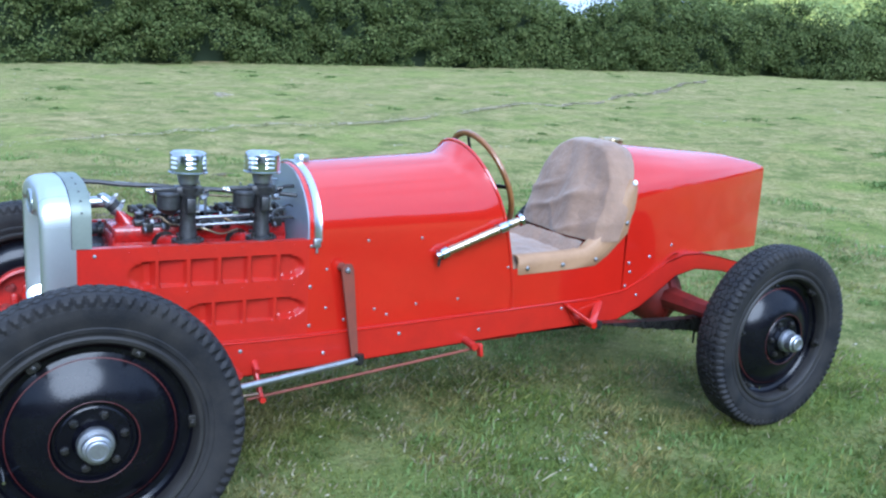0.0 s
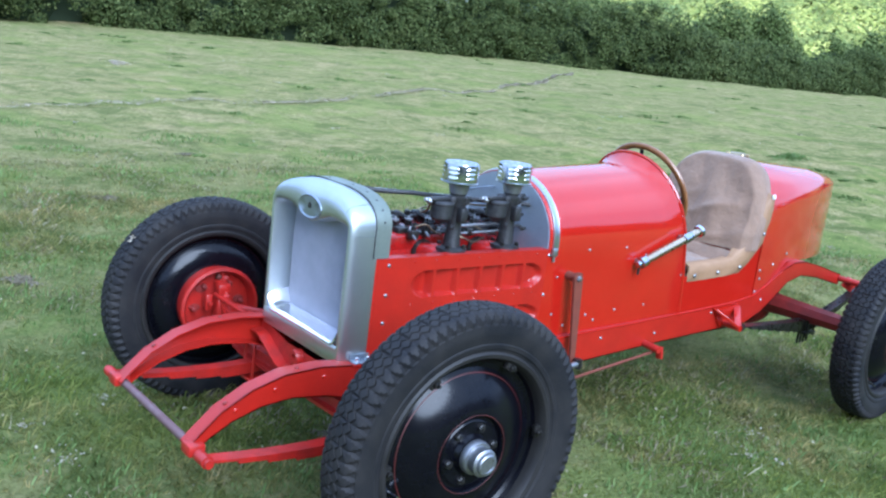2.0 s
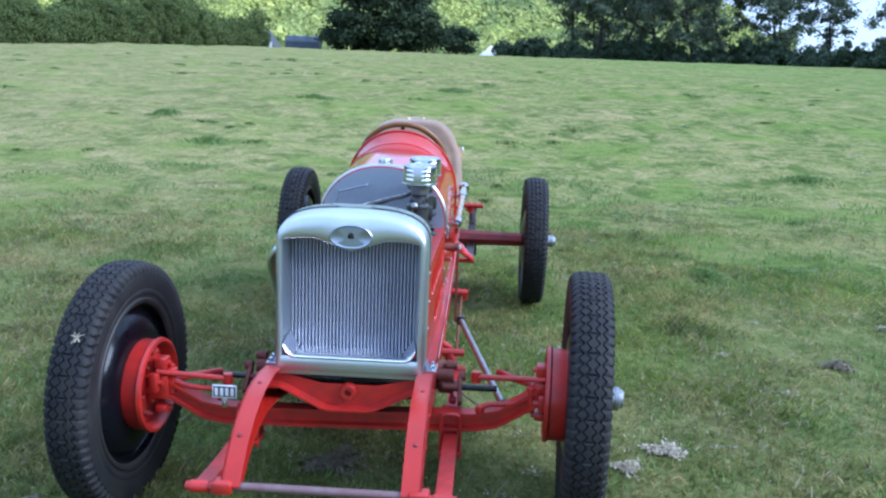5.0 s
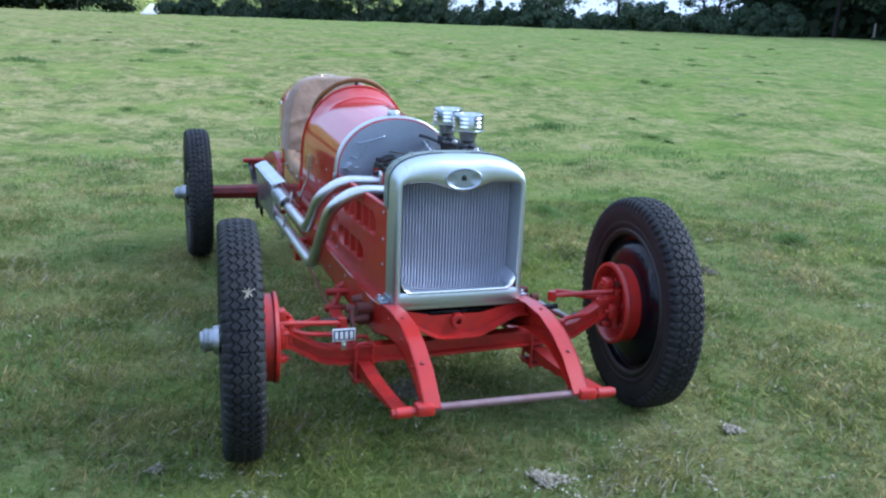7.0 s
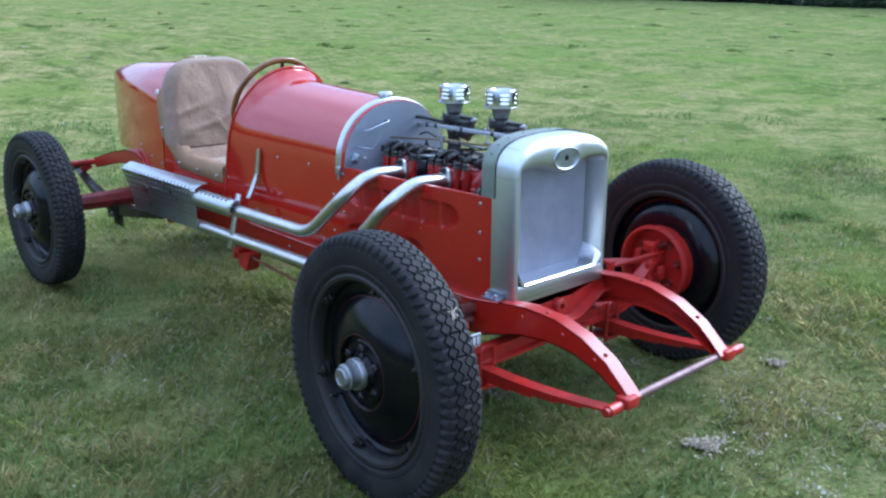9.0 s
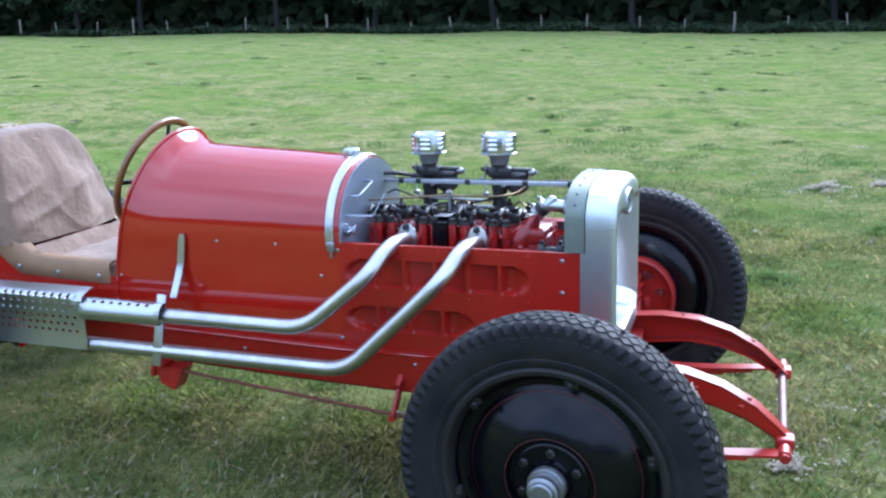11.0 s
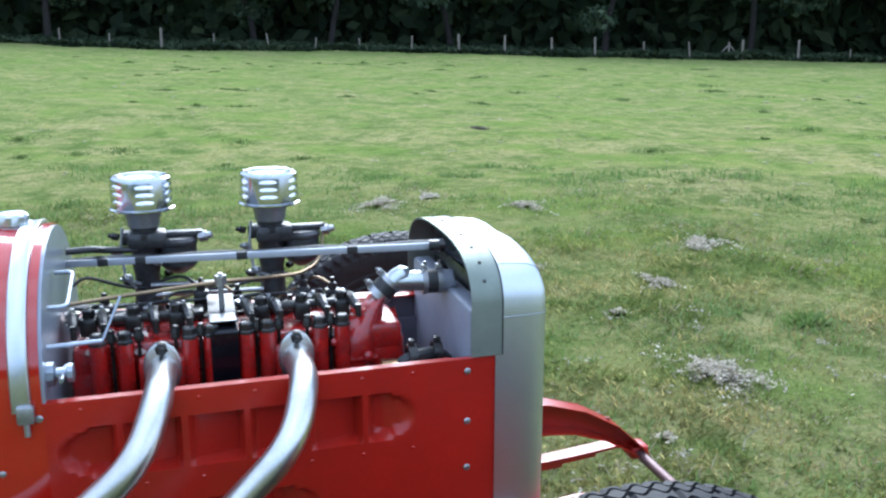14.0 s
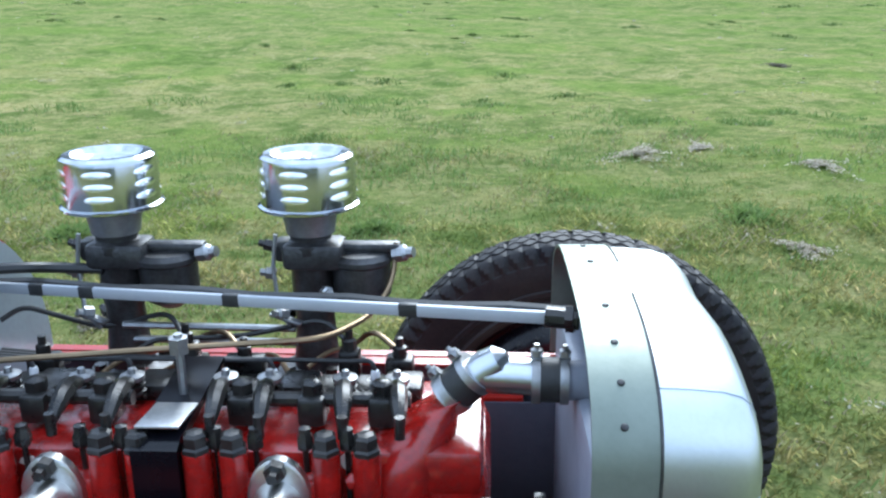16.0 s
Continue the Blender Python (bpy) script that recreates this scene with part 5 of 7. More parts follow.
def radiator():
    o = shell_outline(0.236, 0.425, 0.840, 0.958)
    i = opening(0.198, 0.500, 0.842, 0.862, 0.032, 0.082)
    face = opening(0.211, 0.488, 0.846, 0.872, 0.036, 0.086)
    rings = []
    for x, t in ((-0.048, 0.0), (-0.010, 0.02), (0.020, 0.06), (0.036, 0.14), (0.045, 0.26), (0.0495, 0.42), (0.0515, 0.60), (0.0515, 0.80), (0.0500, 0.93), (0.0465, 1.0)):
        rings.append([(x, y, z) for y, z in mix(o, face, t)])
    for x, t in ((0.040, 0.12), (0.022, 0.45), (0.002, 0.80), (-0.018, 1.0), (-0.045, 1.0)):
        rings.append([(x, y, z) for y, z in mix(face, i, t)])
    bm = B()
    loft(bm, rings, True)
    shell = part("radiator_shell", bm, SHELL_ALU, car, "brushed aluminium radiator shell", 50)
    bm = B()
    o2 = [p for p in shell_outline(0.2375, 0.425, 0.841, 0.9605, 30) if p[1] > 0.70]
    o3 = [p for p in shell_outline(0.2345, 0.425, 0.839, 0.957, 30) if p[1] > 0.70]
    o2, o3 = [(0.2375, 0.771)] + o2[1:-1] + [(-0.2375, 0.771)], [(0.2345, 0.771)] + o3[1:-1] + [(-0.2345, 0.771)]
    rows = []
    for (y, z), (yi, zi) in zip(o2, o3):
        rows.append([(-0.093, y, z), (-0.036, y, z), (-0.036, yi, zi), (-0.093, yi, zi)])
    loft(bm, rows, True, (True, True))
    strip = part("rear_strip", bm, STRIP, shell, "greenish grey riveted strip", 40)
    for k in range(2, len(o2) - 2, 3):
        y, z = o2[k]
        n = Vector((0, o2[k + 1][1] - o2[k - 1][1], -(o2[k + 1][0] - o2[k - 1][0])))
        if n.dot(Vector((0, y, z - 0.8))) < 0:
            n = -n
        bm = B()
        bead(bm, (-0.066, y, z), n, 0.0036)
        part("rivet", bm, CASTING, strip)
    # seams where the top joins the sides of the shell
    for flip in (1, -1):
        bm = B()
        path = []
        for r in rings[0:6]:
            q = min(range(len(r)), key=lambda n: abs(o[n][1] - 0.925) + (9 if o[n][0] * flip < 0 else 0))
            path.append(Vector(r[q]))
        sweep(bm, path, 0.0008, 5)
        part("seam", bm, ALU_DULL, shell)
        bm = B()
        path = []
        for r in rings[0:6]:
            q = min(range(len(r)), key=lambda n: abs(o[n][1] - 0.836) + (9 if o[n][0] * flip < 0 else 0))
            path.append(Vector(r[q]))
        sweep(bm, path, 0.0008, 5)
        part("seam", bm, ALU_DULL, shell)
        bm = B()
        lip = [(-0.0355, y * 1.0, z) for y, z in o2 if y * flip > 0.02]
        sweep(bm, [Vector(p) for p in lip], 0.0016, 5)
        part("strip_edge", bm, CASTING, shell, "dark lapped edge of the strip")
    # badge: an oval boss, with dark blocks for the shade of its square hole
    bm = B()
    rings = []
    for r, x in ((1.08, 0.040), (1.05, 0.0530), (1.0, 0.0555), (0.94, 0.0545), (0.88, 0.0525), (0.3, 0.0525)):
        rings.append([(x, 0.063 * r * math.cos(a), 0.882 + 0.035 * r * math.sin(a)) for a in (2 * math.pi * k / 32 for k in range(32))])
    loft(bm, rings, True, (False, True))
    badge = part("badge_boss", bm, ALU_DULL, shell, "oval raised badge plate")
    bm = B()
    box(bm, (0.0520, 0.0, 0.884), (0.004, 0.019, 0.015), None, 0.002)
    box(bm, (0.0520, 0.0, 0.893), (0.004, 0.010, 0.006), None, 0.002)
    part("badge_hole_shade", bm, BLACK_PART, badge, "dark square patch for the shade in the badge hole")
    # tray below the core
    bm = B()
    prof = [(-0.05, 0.430), (0.036, 0.430), (0.046, 0.436), (0.0495, 0.462), (0.050, 0.486), (0.046, 0.494), (-0.05, 0.494)]
    prism(bm, prof, -0.226, 0.226)
    bmesh.ops.bevel(bm, geom=[e for e in bm.edges if abs(e.verts[0].co.y - e.verts[1].co.y) < 1e-6], offset=0.004, segments=2, affect="EDGES")
    tray = part("radiator_tray", bm, SHELL_ALU, shell, "folded aluminium bottom tray")
    bm = B()
    rows = []
    for k in range(33):
        y = -0.206 + 0.412 * k / 32
        q = max(0.0, (abs(y) - 0.172) / 0.034)
        up = 0.050 * q ** 2.2
        rows.append([(0.0500, y, 0.488 + up * 0.55), (0.0510, y, 0.494 + up * 0.65), (0.047, y, 0.4985 + up * 0.75), (0.032, y * 0.99, 0.501 + up * 0.9), (0.006, y * 0.97, 0.505 + up), (-0.022, y * 0.95, 0.510 + up), (-0.022, y * 0.95, 0.505 + up), (0.046, y, 0.487 + up * 0.5)])
    loft(bm, rows, True, (True, True))
    part("tray_sill", bm, POLISHED, tray, "bright sloping sill with upturned ends", 40)
    for side in (1, -1):
        bm = B()
        box(bm, (-0.022, side * 0.2535, 0.4545), (0.072, 0.034, 0.004), None, 0.0015)
        box(bm, (-0.022, side * 0.2385, 0.463), (0.072, 0.004, 0.020), None, 0.0015)
        part("foot_bracket", bm, ALU_DULL, shell)
        for x in (-0.042, -0.002):
            bm = B()
            lathe(bm, [(0.010, 0), (0.010, 0.003), (0.007, 0.004), (0.007, 0.011), (0.004, 0.013), (0, 0.015)], (x, side * 0.2575, 0.4565), (0, 0, 1), 8)
            part("foot_bolt", bm, CHROME, shell)
    # core: upright tubes before a dark sheet that stands for the shade between them
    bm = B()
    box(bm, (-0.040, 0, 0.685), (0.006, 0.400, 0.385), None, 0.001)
    part("core_gap_shade", bm, BLACK_PART, shell, "dark sheet for the shade between the radiator tubes")
    bm = B()
    prof = [(-0.036, -0.0036), (-0.027, -0.0036), (-0.0235, -0.0020), (-0.0225, 0), (-0.0235, 0.0020), (-0.027, 0.0036), (-0.036, 0.0036)]
    loft(bm, [[(px, py, z) for px, py in prof] for z in (0.495, 0.872)], False)
    tube = part("radiator_tube", bm, CORE, shell, "grey-blue upright radiator tube", 50)
    tube.location.y = -0.1935
    for k in range(1, 36):
        again(tube, pose(0, -0.1935 + 0.387 * k / 35, 0))
    bm = B()
    box(bm, (-0.068, 0, 0.645), (0.040, 0.42, 0.41), None, 0.008)
    cyl(bm, (-0.075, -0.045, 0.862), (-0.10, -0.045, 0.862), 0.021, None, 16)
    part("radiator_tank", bm, TANK_GREY, shell, "dull grey-blue radiator tank")
    return shell


radiator()


# engine
def engine():
    bm = B()
    box(bm, (-0.475, 0.0, 0.60), (0.60, 0.17, 0.36), None, 0.02)
    box(bm, (-0.475, 0.0, 0.772), (0.585, 0.175, 0.055), None, 0.012)
    blk = part("engine", bm, ENGINE_RED, car, "red four-cylinder engine with open valve gear")
    # outlet housing at the front
    bm = B()
    rings = []
    prof = [(-0.008, 0.60, 0.052), (-0.008, 0.70, 0.060), (-0.006, 0.745, 0.063), (0.0, 0.775, 0.060), (0.010, 0.797, 0.051), (0.024, 0.815, 0.039), (0.040, 0.830, 0.029), (0.048, 0.838, 0.027)]
    for dx, z, rr in prof:
        ring = []
        for k in range(24):
            a = 2 * math.pi * k / 24
            c, sn = math.cos(a), math.sin(a)
            p = 1.0
            ring.append((-0.268 + dx + rr * 0.92 * math.copysign(abs(c) ** p, c), -0.035 + rr * 1.05 * math.copysign(abs(sn) ** p, sn), z - 0.35 * dx * 0 + 0.010 * c * (z > 0.80)))
        rings.append(ring)
    loft(bm, rings, True, (True, True))
    box(bm, (-0.312, -0.035, 0.772), (0.060, 0.092, 0.060), None, 0.018)
    box(bm, (-0.262, -0.094, 0.735), (0.060, 0.014, 0.012), None, 0.004)
    part("outlet_housing", bm, ENGINE_RED, blk, "glossy red water outlet casting")
    bm = B()
    cyl(bm, (-0.222, -0.035, 0.836), (-0.206, -0.035, 0.852), 0.024, 0.022, 16)
    part("outlet_collar", bm, STEEL, blk)
    for x, y, z in ((-0.255, -0.108, 0.745), (-0.315, -0.100, 0.775), (-0.215, -0.095, 0.70)):
        bm = B()
        lathe(bm, [(0.009, 0), (0.009, 0.008), (0.005, 0.010), (0, 0.011)], (x, y, z), (0.3, -1, 0.3), 6)
        part("housing_bolt", bm, ENGINE_RED, blk)
    tube = None
    for x in (-0.722, -0.678, -0.570, -0.532, -0.4725, -0.435, -0.341, -0.300):
        m = pose(x, -0.103, 0)
        if tube is None:
            bm = B()
            cyl(bm, (0, 0, 0.52), (0, 0, 0.808), 0.0150, None, 14)
            tube = part("pushrod_tube", bm, ENGINE_RED, blk, "red pushrod tube")
            tube.matrix_local = m
            bm = B()
            lathe(bm, [(0.0150, 0.806), (0.0150, 0.813), (0.0125, 0.815), (0.0125, 0.826), (0.009, 0.829), (0.0, 0.830)], (0, 0, 0), (0, 0, 1), 6)
            cap = part("tube_cap", bm, BLACK_PART, blk)
            cap.matrix_local = m
        else:
            again(tube, m)
            again(cap, m)
    rod = None
    for x in (-0.700, -0.655, -0.594, -0.551, -0.454, -0.414, -0.363, -0.320):
        m = pose(x, -0.094, 0)
        if rod is None:
            bm = B()
            cyl(bm, (0, 0.006, 0.58), (0, 0, 0.815), 0.0032, None, 8)
            rod = part("pushrod", bm, BLACK_PART, blk, "dark oily pushrod")
            rod.matrix_local = m
            bm = B()
            lathe(bm, [(0.0060, 0.806), (0.0090, 0.809), (0.0090, 0.820), (0.0065, 0.824), (0.0065, 0.830), (0, 0.832)], (0, 0, 0), (0, 0, 1), 6)
            rod_nut = part("pushrod_nut", bm, BLACK_PART, blk)
            rod_nut.matrix_local = m
        else:
            again(rod, m)
            again(rod_nut, m)
    for x, z, w in ((-0.735, 0.792, 0.014), (-0.655, 0.786, 0.010), (-0.318, 0.790, 0.015), (-0.306, 0.772, 0.010), (-0.508, 0.780, 0.008)):
        bm = B()
        rng = random.Random(int(-x * 1000))
        lo = [(x + w * rng.uniform(0.6, 1.2) * math.cos(a), -0.0895, z + 0.7 * w * rng.uniform(0.5, 1.2) * math.sin(a)) for a in (k * 0.7 for k in range(9))]
        loft(bm, [lo, [(p, q - 0.0012, r) for p, q, r in lo]], True, (True, True))
        part("paint_chip", bm, CHIP, blk, "patch of bare metal where paint has chipped")
    # rocker stands, shafts, rockers
    for x0 in (-0.665, -0.365):
        bm = B()
        cyl(bm, (x0 - 0.105, -0.035, 0.832), (x0 + 0.105, -0.035, 0.832), 0.0085, None, 10)
        part("rocker_shaft", bm, BLACK_PART, blk)
        for dx in (-0.075, 0.0, 0.075):
            bm = B()
            box(bm, (x0 + dx, -0.035, 0.823), (0.030, 0.036, 0.034), None, 0.006)
            lathe(bm, [(0.012, 0.84), (0.012, 0.852), (0.008, 0.855), (0, 0.856)], (x0 + dx, -0.035, 0), (0, 0, 1), 6)
            part("rocker_stand", bm, BLACK_PART, blk)
        for dx in (-0.045, 0.040, -0.095, 0.098):
            bm = B()
            rings = []
            for t in range(7):
                f = t / 6
                yy = -0.092 + 0.102 * f
                zz = 0.830 + 0.012 * math.sin(f * math.pi)
                hw, hh = 0.0055 + 0.005 * math.sin(f * math.pi), 0.005 + 0.006 * math.sin(f * math.pi)
                xx = x0 + dx - 0.012 * f
                rings.append([(xx + hw * math.cos(a), yy, zz + hh * math.sin(a)) for a in (k * math.pi / 4 for k in range(8))])
            loft(bm, rings, True, (True, True))
            cyl(bm, (x0 + dx, -0.092, 0.818), (x0 + dx, -0.092, 0.842), 0.0055, None, 8)
            part("rocker_arm", bm, BLACK_PART, blk)
            bm = B()
            coil = [(x0 + dx - 0.012 + 0.012 * math.cos(k * 0.8), 0.012 + 0.012 * math.sin(k * 0.8), 0.808 + k * 0.0010) for k in range(26)]
            sweep(bm, coil, 0.0022, 5)
            part("valve_spring", bm, BLACK_PART, blk)
            bm = B()
            lathe(bm, [(0.014, 0.831), (0.014, 0.836), (0.005, 0.838), (0.004, 0.844), (0, 0.845)], (x0 + dx - 0.012, 0.012, 0), (0, 0, 1), 12)
            part("spring_retainer", bm, STEEL, blk)
    for x in (-0.618, -0.387):
        bm = B()
        box(bm, (x, -0.098, 0.735), (0.085, 0.03, 0.09), None, 0.012)
        part("exhaust_port", bm, ENGINE_RED, blk)
    # plugs and leads beyond the rockers
    for k, x in enumerate((-0.72, -0.60, -0.43, -0.31)):
        bm = B()
        lathe(bm, [(0.010, 0.790), (0.010, 0.803), (0.006, 0.805), (0.0055, 0.818), (0.004, 0.821), (0, 0.822)], (x, 0.062, 0), (0, 0, 1), 10)
        part("spark_plug", bm, WHITE, blk, "pale ceramic spark plug")
        bm = B()
        sweep(bm, rounded([(x, 0.062, 0.820), (x - 0.004, 0.064, 0.832), (x - 0.03, 0.075, 0.826), (-0.70, 0.085 + 0.006 * k, 0.818), (-0.785, 0.09 + 0.008 * k, 0.820)], 0.02), 0.0030, 7)
        part("plug_lead", bm, HOSE, blk, "black plug lead")
        bm = B()
        box(bm, (x + 0.035, 0.045, 0.808), (0.045, 0.05, 0.022), None, 0.006)
        part("head_clamp", bm, BLACK_PART, blk)
    bm = B()
    box(bm, (-0.53, 0.060, 0.801), (0.47, 0.052, 0.008), None, 0.003)
    part("lead_tray", bm, BLACK_PART, blk, "oily black tray along the head")
    # black plug cover between the cylinder pairs
    bm = B()
    prism(bm, [(-0.085, 0.60), (-0.118, 0.60), (-0.118, 0.815), (-0.105, 0.822), (0.06, 0.838), (0.06, 0.832), (-0.085, 0.812)], -0.535, -0.487, "x")
    part("plug_cover", bm, BLACK, blk, "black sheet-metal cover")
    bm = B()
    cyl(bm, (-0.510, -0.02, 0.83), (-0.510, -0.02, 0.90), 0.005, None, 8)
    lathe(bm, [(0.011, 0.878), (0.011, 0.896), (0, 0.897)], (-0.510, -0.02, 0), (0, 0, 1), 6)
    part("oil_union", bm, STEEL, blk, "oily steel pipe union")
    bm = B()
    box(bm, (-0.511, -0.066, 0.8295), (0.046, 0.075, 0.003), pose(0, 0, 0, -5.5, 0, 0), 0.001)
    part("cover_top", bm, STEEL, blk, "bright bare metal cover top")
    # fuel pipe along the top
    bm = B()
    sweep(bm, rounded([(-0.785, -0.03, 0.862), (-0.70, -0.02, 0.868), (-0.51, -0.02, 0.884), (-0.36, 0.03, 0.874), (-0.315, 0.10, 0.876), (-0.296, 0.155, 0.90), (-0.292, 0.168, 0.945)], 0.03), 0.0036, 8)
    part("fuel_pipe", bm, COPPER, blk, "thin dull copper pipe")
    # linkage on the carburettor side
    for z, y in ((0.815, 0.155), (0.838, 0.145)):
        bm = B()
        cyl(bm, (-0.42, y, z), (-0.64, y, z + 0.004), 0.005, None, 8)
        part("throttle_rod", bm, STEEL, blk)
    # intake runners and clutter on the carburettor side
    for x in (-0.399, -0.646):
        bm = B()
        sweep(bm, rounded([(x + 0.055, 0.085, 0.742), (x + 0.040, 0.125, 0.748), (x, 0.168, 0.752)], 0.03), 0.030, 14)
        part("intake_runner", bm, ENGINE_RED, blk, "red cast intake runner")
        bm = B()
        cyl(bm, (x + 0.055, 0.082, 0.742), (x + 0.055, 0.094, 0.742), 0.043, None, 16)
        part("runner_flange", bm, BLACK_PART, blk)
    for x, y, z, w, d, h in ((-0.285, 0.105, 0.805, 0.034, 0.030, 0.030), (-0.345, 0.098, 0.812, 0.026, 0.024, 0.040), (-0.475, 0.102, 0.806, 0.050, 0.028, 0.028), (-0.545, 0.100, 0.815, 0.030, 0.026, 0.046), (-0.725, 0.100, 0.806, 0.036, 0.030, 0.030)):
        bm = B()
        box(bm, (x, y, z), (w, d, h), None, 0.005)
        lathe(bm, [(0.009, 0.0), (0.009, 0.014), (0.005, 0.016), (0.005, 0.026), (0, 0.027)], (x, y, z + h / 2 - 0.002), (0, 0, 1), 8)
        part("oiler_block", bm, BLACK_PART, blk, "oily black valve-gear block")
        bm = B()
        cyl(bm, (x + 0.010, y + 0.012, z), (x + 0.012, y + 0.034, z - 0.010), 0.005, 0.004, 8)
        part("block_union", bm, STEEL, blk)
    for k, (xa, xb, za, zb) in enumerate(((-0.29, -0.40, 0.83, 0.80), (-0.35, -0.62, 0.84, 0.815), (-0.48, -0.66, 0.825, 0.79), (-0.55, -0.78, 0.845, 0.86), (-0.42, -0.60, 0.79, 0.78))):
        bm = B()
        sweep(bm, rounded([(xa, 0.105, za), (xa - 0.03, 0.128 + 0.006 * k, za + 0.016), ((xa + xb) / 2, 0.140 + 0.004 * k, za - 0.012), (xb + 0.02, 0.132, zb + 0.012), (xb, 0.112, zb)], 0.03), 0.0034, 7)
        part("engine_wire", bm, HOSE if k % 2 else COPPER, blk, "thin engine pipe or wire")
    # dynamo bits low at the front
    bm = B()
    lathe(bm, [(0.0, 0), (0.055, 0), (0.058, 0.02), (0.058, 0.09), (0.03, 0.10), (0, 0.10)], (-0.17, -0.07, 0.665), (1, 0, 0), 20)
    part("pulley", bm, BLACK_PART, blk)
    bm = B()
    box(bm, (-0.222, -0.150, 0.735), (0.030, 0.028, 0.024), None, 0.003)
    cyl(bm, (-0.207, -0.150, 0.735), (-0.186, -0.150, 0.735), 0.006, None, 8)
    part("terminal", bm, BRASS, blk, "brass pipe block")
    for x, y, r in ((-0.180, -0.145, 0.022), (-0.128, -0.130, 0.019)):
        bm = B()
        rings = []
        for k in range(25):
            a = 2 * math.pi * k / 24
            rings.append([(x + dx, y + (r + dr) * math.cos(a), 0.748 + (r + dr) * math.sin(a)) for dx, dr in ((-0.008, -0.003), (0.008, -0.003), (0.008, 0.003), (-0.008, 0.003))])
        loft(bm, rings, True)
        bmesh.ops.remove_doubles(bm, verts=bm.verts, dist=0.0003)
        box(bm, (x, y, 0.748 + r + 0.006), (0.012, 0.016, 0.012), None, 0.002)
        part("pipe_clip", bm, BLACK_PART, blk, "oily black pipe clip")
    bm = B()
    sweep(bm, rounded([(-0.215, -0.14, 0.725), (-0.18, -0.145, 0.748), (-0.128, -0.13, 0.748), (-0.10, -0.10, 0.72)], 0.03), 0.013, 10)
    part("lower_hose", bm, HOSE, blk, "black rubber hose")
    # upright intake stubs and carburettors
    for x in (-0.399, -0.646):
        carb(blk, x, 0.172)
    return blk


def carb(blk, x, y):
    bm = B()
    lathe(bm, [(0.052, 0.772), (0.052, 0.784), (0.030, 0.79), (0.026, 0.83), (0.024, 0.87), (0.027, 0.885), (0.027, 0.935), (0.033, 0.945), (0.033, 0.955), (0.026, 0.96), (0.027, 0.970)], (x, y, 0), (0, 0, 1), 20, (True, False))
    box(bm, (x + 0.005, y - 0.005, 0.942), (0.075, 0.055, 0.034), None, 0.008)
    box(bm, (x, y + 0.03, 0.90), (0.03, 0.035, 0.05), None, 0.006)
    box(bm, (x - 0.034, y, 0.945), (0.024, 0.03, 0.028), None, 0.006)
    body = part("carburettor", bm, CASTING, blk, "grey cast carburettor")
    bm = B()
    lathe(bm, [(0, 0.865), (0.012, 0.868), (0.030, 0.880), (0.037, 0.888), (0.037, 0.928), (0.040, 0.931), (0.040, 0.937), (0.034, 0.943), (0, 0.945)], (x + 0.062, y, 0), (0, 0, 1), 20)
    box(bm, (x + 0.07, y, 0.948), (0.085, 0.022, 0.014), None, 0.005)
    part("float_bowl", bm, CASTING, body)
    bm = B()
    lathe(bm, [(0.011, 0), (0.011, 0.014), (0.007, 0.018), (0.007, 0.026), (0, 0.026)], (x + 0.105, y - 0.004, 0.94), (0.9, -0.3, 0.2), 8)
    part("union_nut", bm, STEEL, body)
    for dx, dy, dz in ((-0.045, -0.01, 0.915), (-0.03, -0.03, 0.87), (0.02, -0.034, 0.90), (-0.036, 0.03, 0.845), (0.035, 0.03, 0.86), (-0.05, 0.01, 0.975 - 0.03)):
        bm = B()
        lathe(bm, [(0.008, 0), (0.008, 0.012), (0.005, 0.014), (0.005, 0.02), (0, 0.02)], (x + dx, y + dy, dz), (dx, dy, 0.01), 6)
        part("carburettor_screw", bm, STEEL if dy < 0 else BLACK_PART, body)
    bm = B()
    sweep(bm, [(x - 0.04, y - 0.02, 0.97), (x - 0.045, y - 0.022, 0.93), (x - 0.04, y - 0.03, 0.87), (x - 0.02, y - 0.035, 0.85)], 0.003, 6)
    bar(bm, (x - 0.05, y - 0.03, 0.87), (x - 0.01, y - 0.04, 0.86), 0.012, 0.004, 0.001)
    part("throttle_lever", bm, STEEL, body)
    for a in (0.6, 2.2, 3.9, 5.3):
        bm = B()
        cyl(bm, (x + 0.042 * math.cos(a), y + 0.042 * math.sin(a), 0.784), (x + 0.042 * math.cos(a), y + 0.042 * math.sin(a), 0.798), 0.008, None, 6)
        part("flange_nut", bm, BLACK_PART, body)
    bm = B()
    lathe(bm, [(0.027, 0.966), (0.030, 0.968), (0.031, 0.974), (0.0325, 0.984), (0.0355, 0.996), (0.037, 1.002), (0.037, 1.006)], (x, y, 0), (0, 0, 1), 28)
    part("intake_collar", bm, ZINC, body, "pale cast alloy intake collar")
    # chromed air cleaner with slotted side
    bm = B()
    lathe(bm, [(0.030, 1.000), (0.058, 1.001), (0.0625, 1.003), (0.0625, 1.006), (0.0585, 1.008), (0.0585, 1.059), (0.0570, 1.065), (0.052, 1.069), (0.044, 1.0685), (0.038, 1.062), (0.030, 1.059), (0.008, 1.058), (0.007, 1.062), (0, 1.063)], (x, y, 0), (0, 0, 1), 56)
    ac = part("air_cleaner", bm, CHROME, body, "chromed round air cleaner", 25)
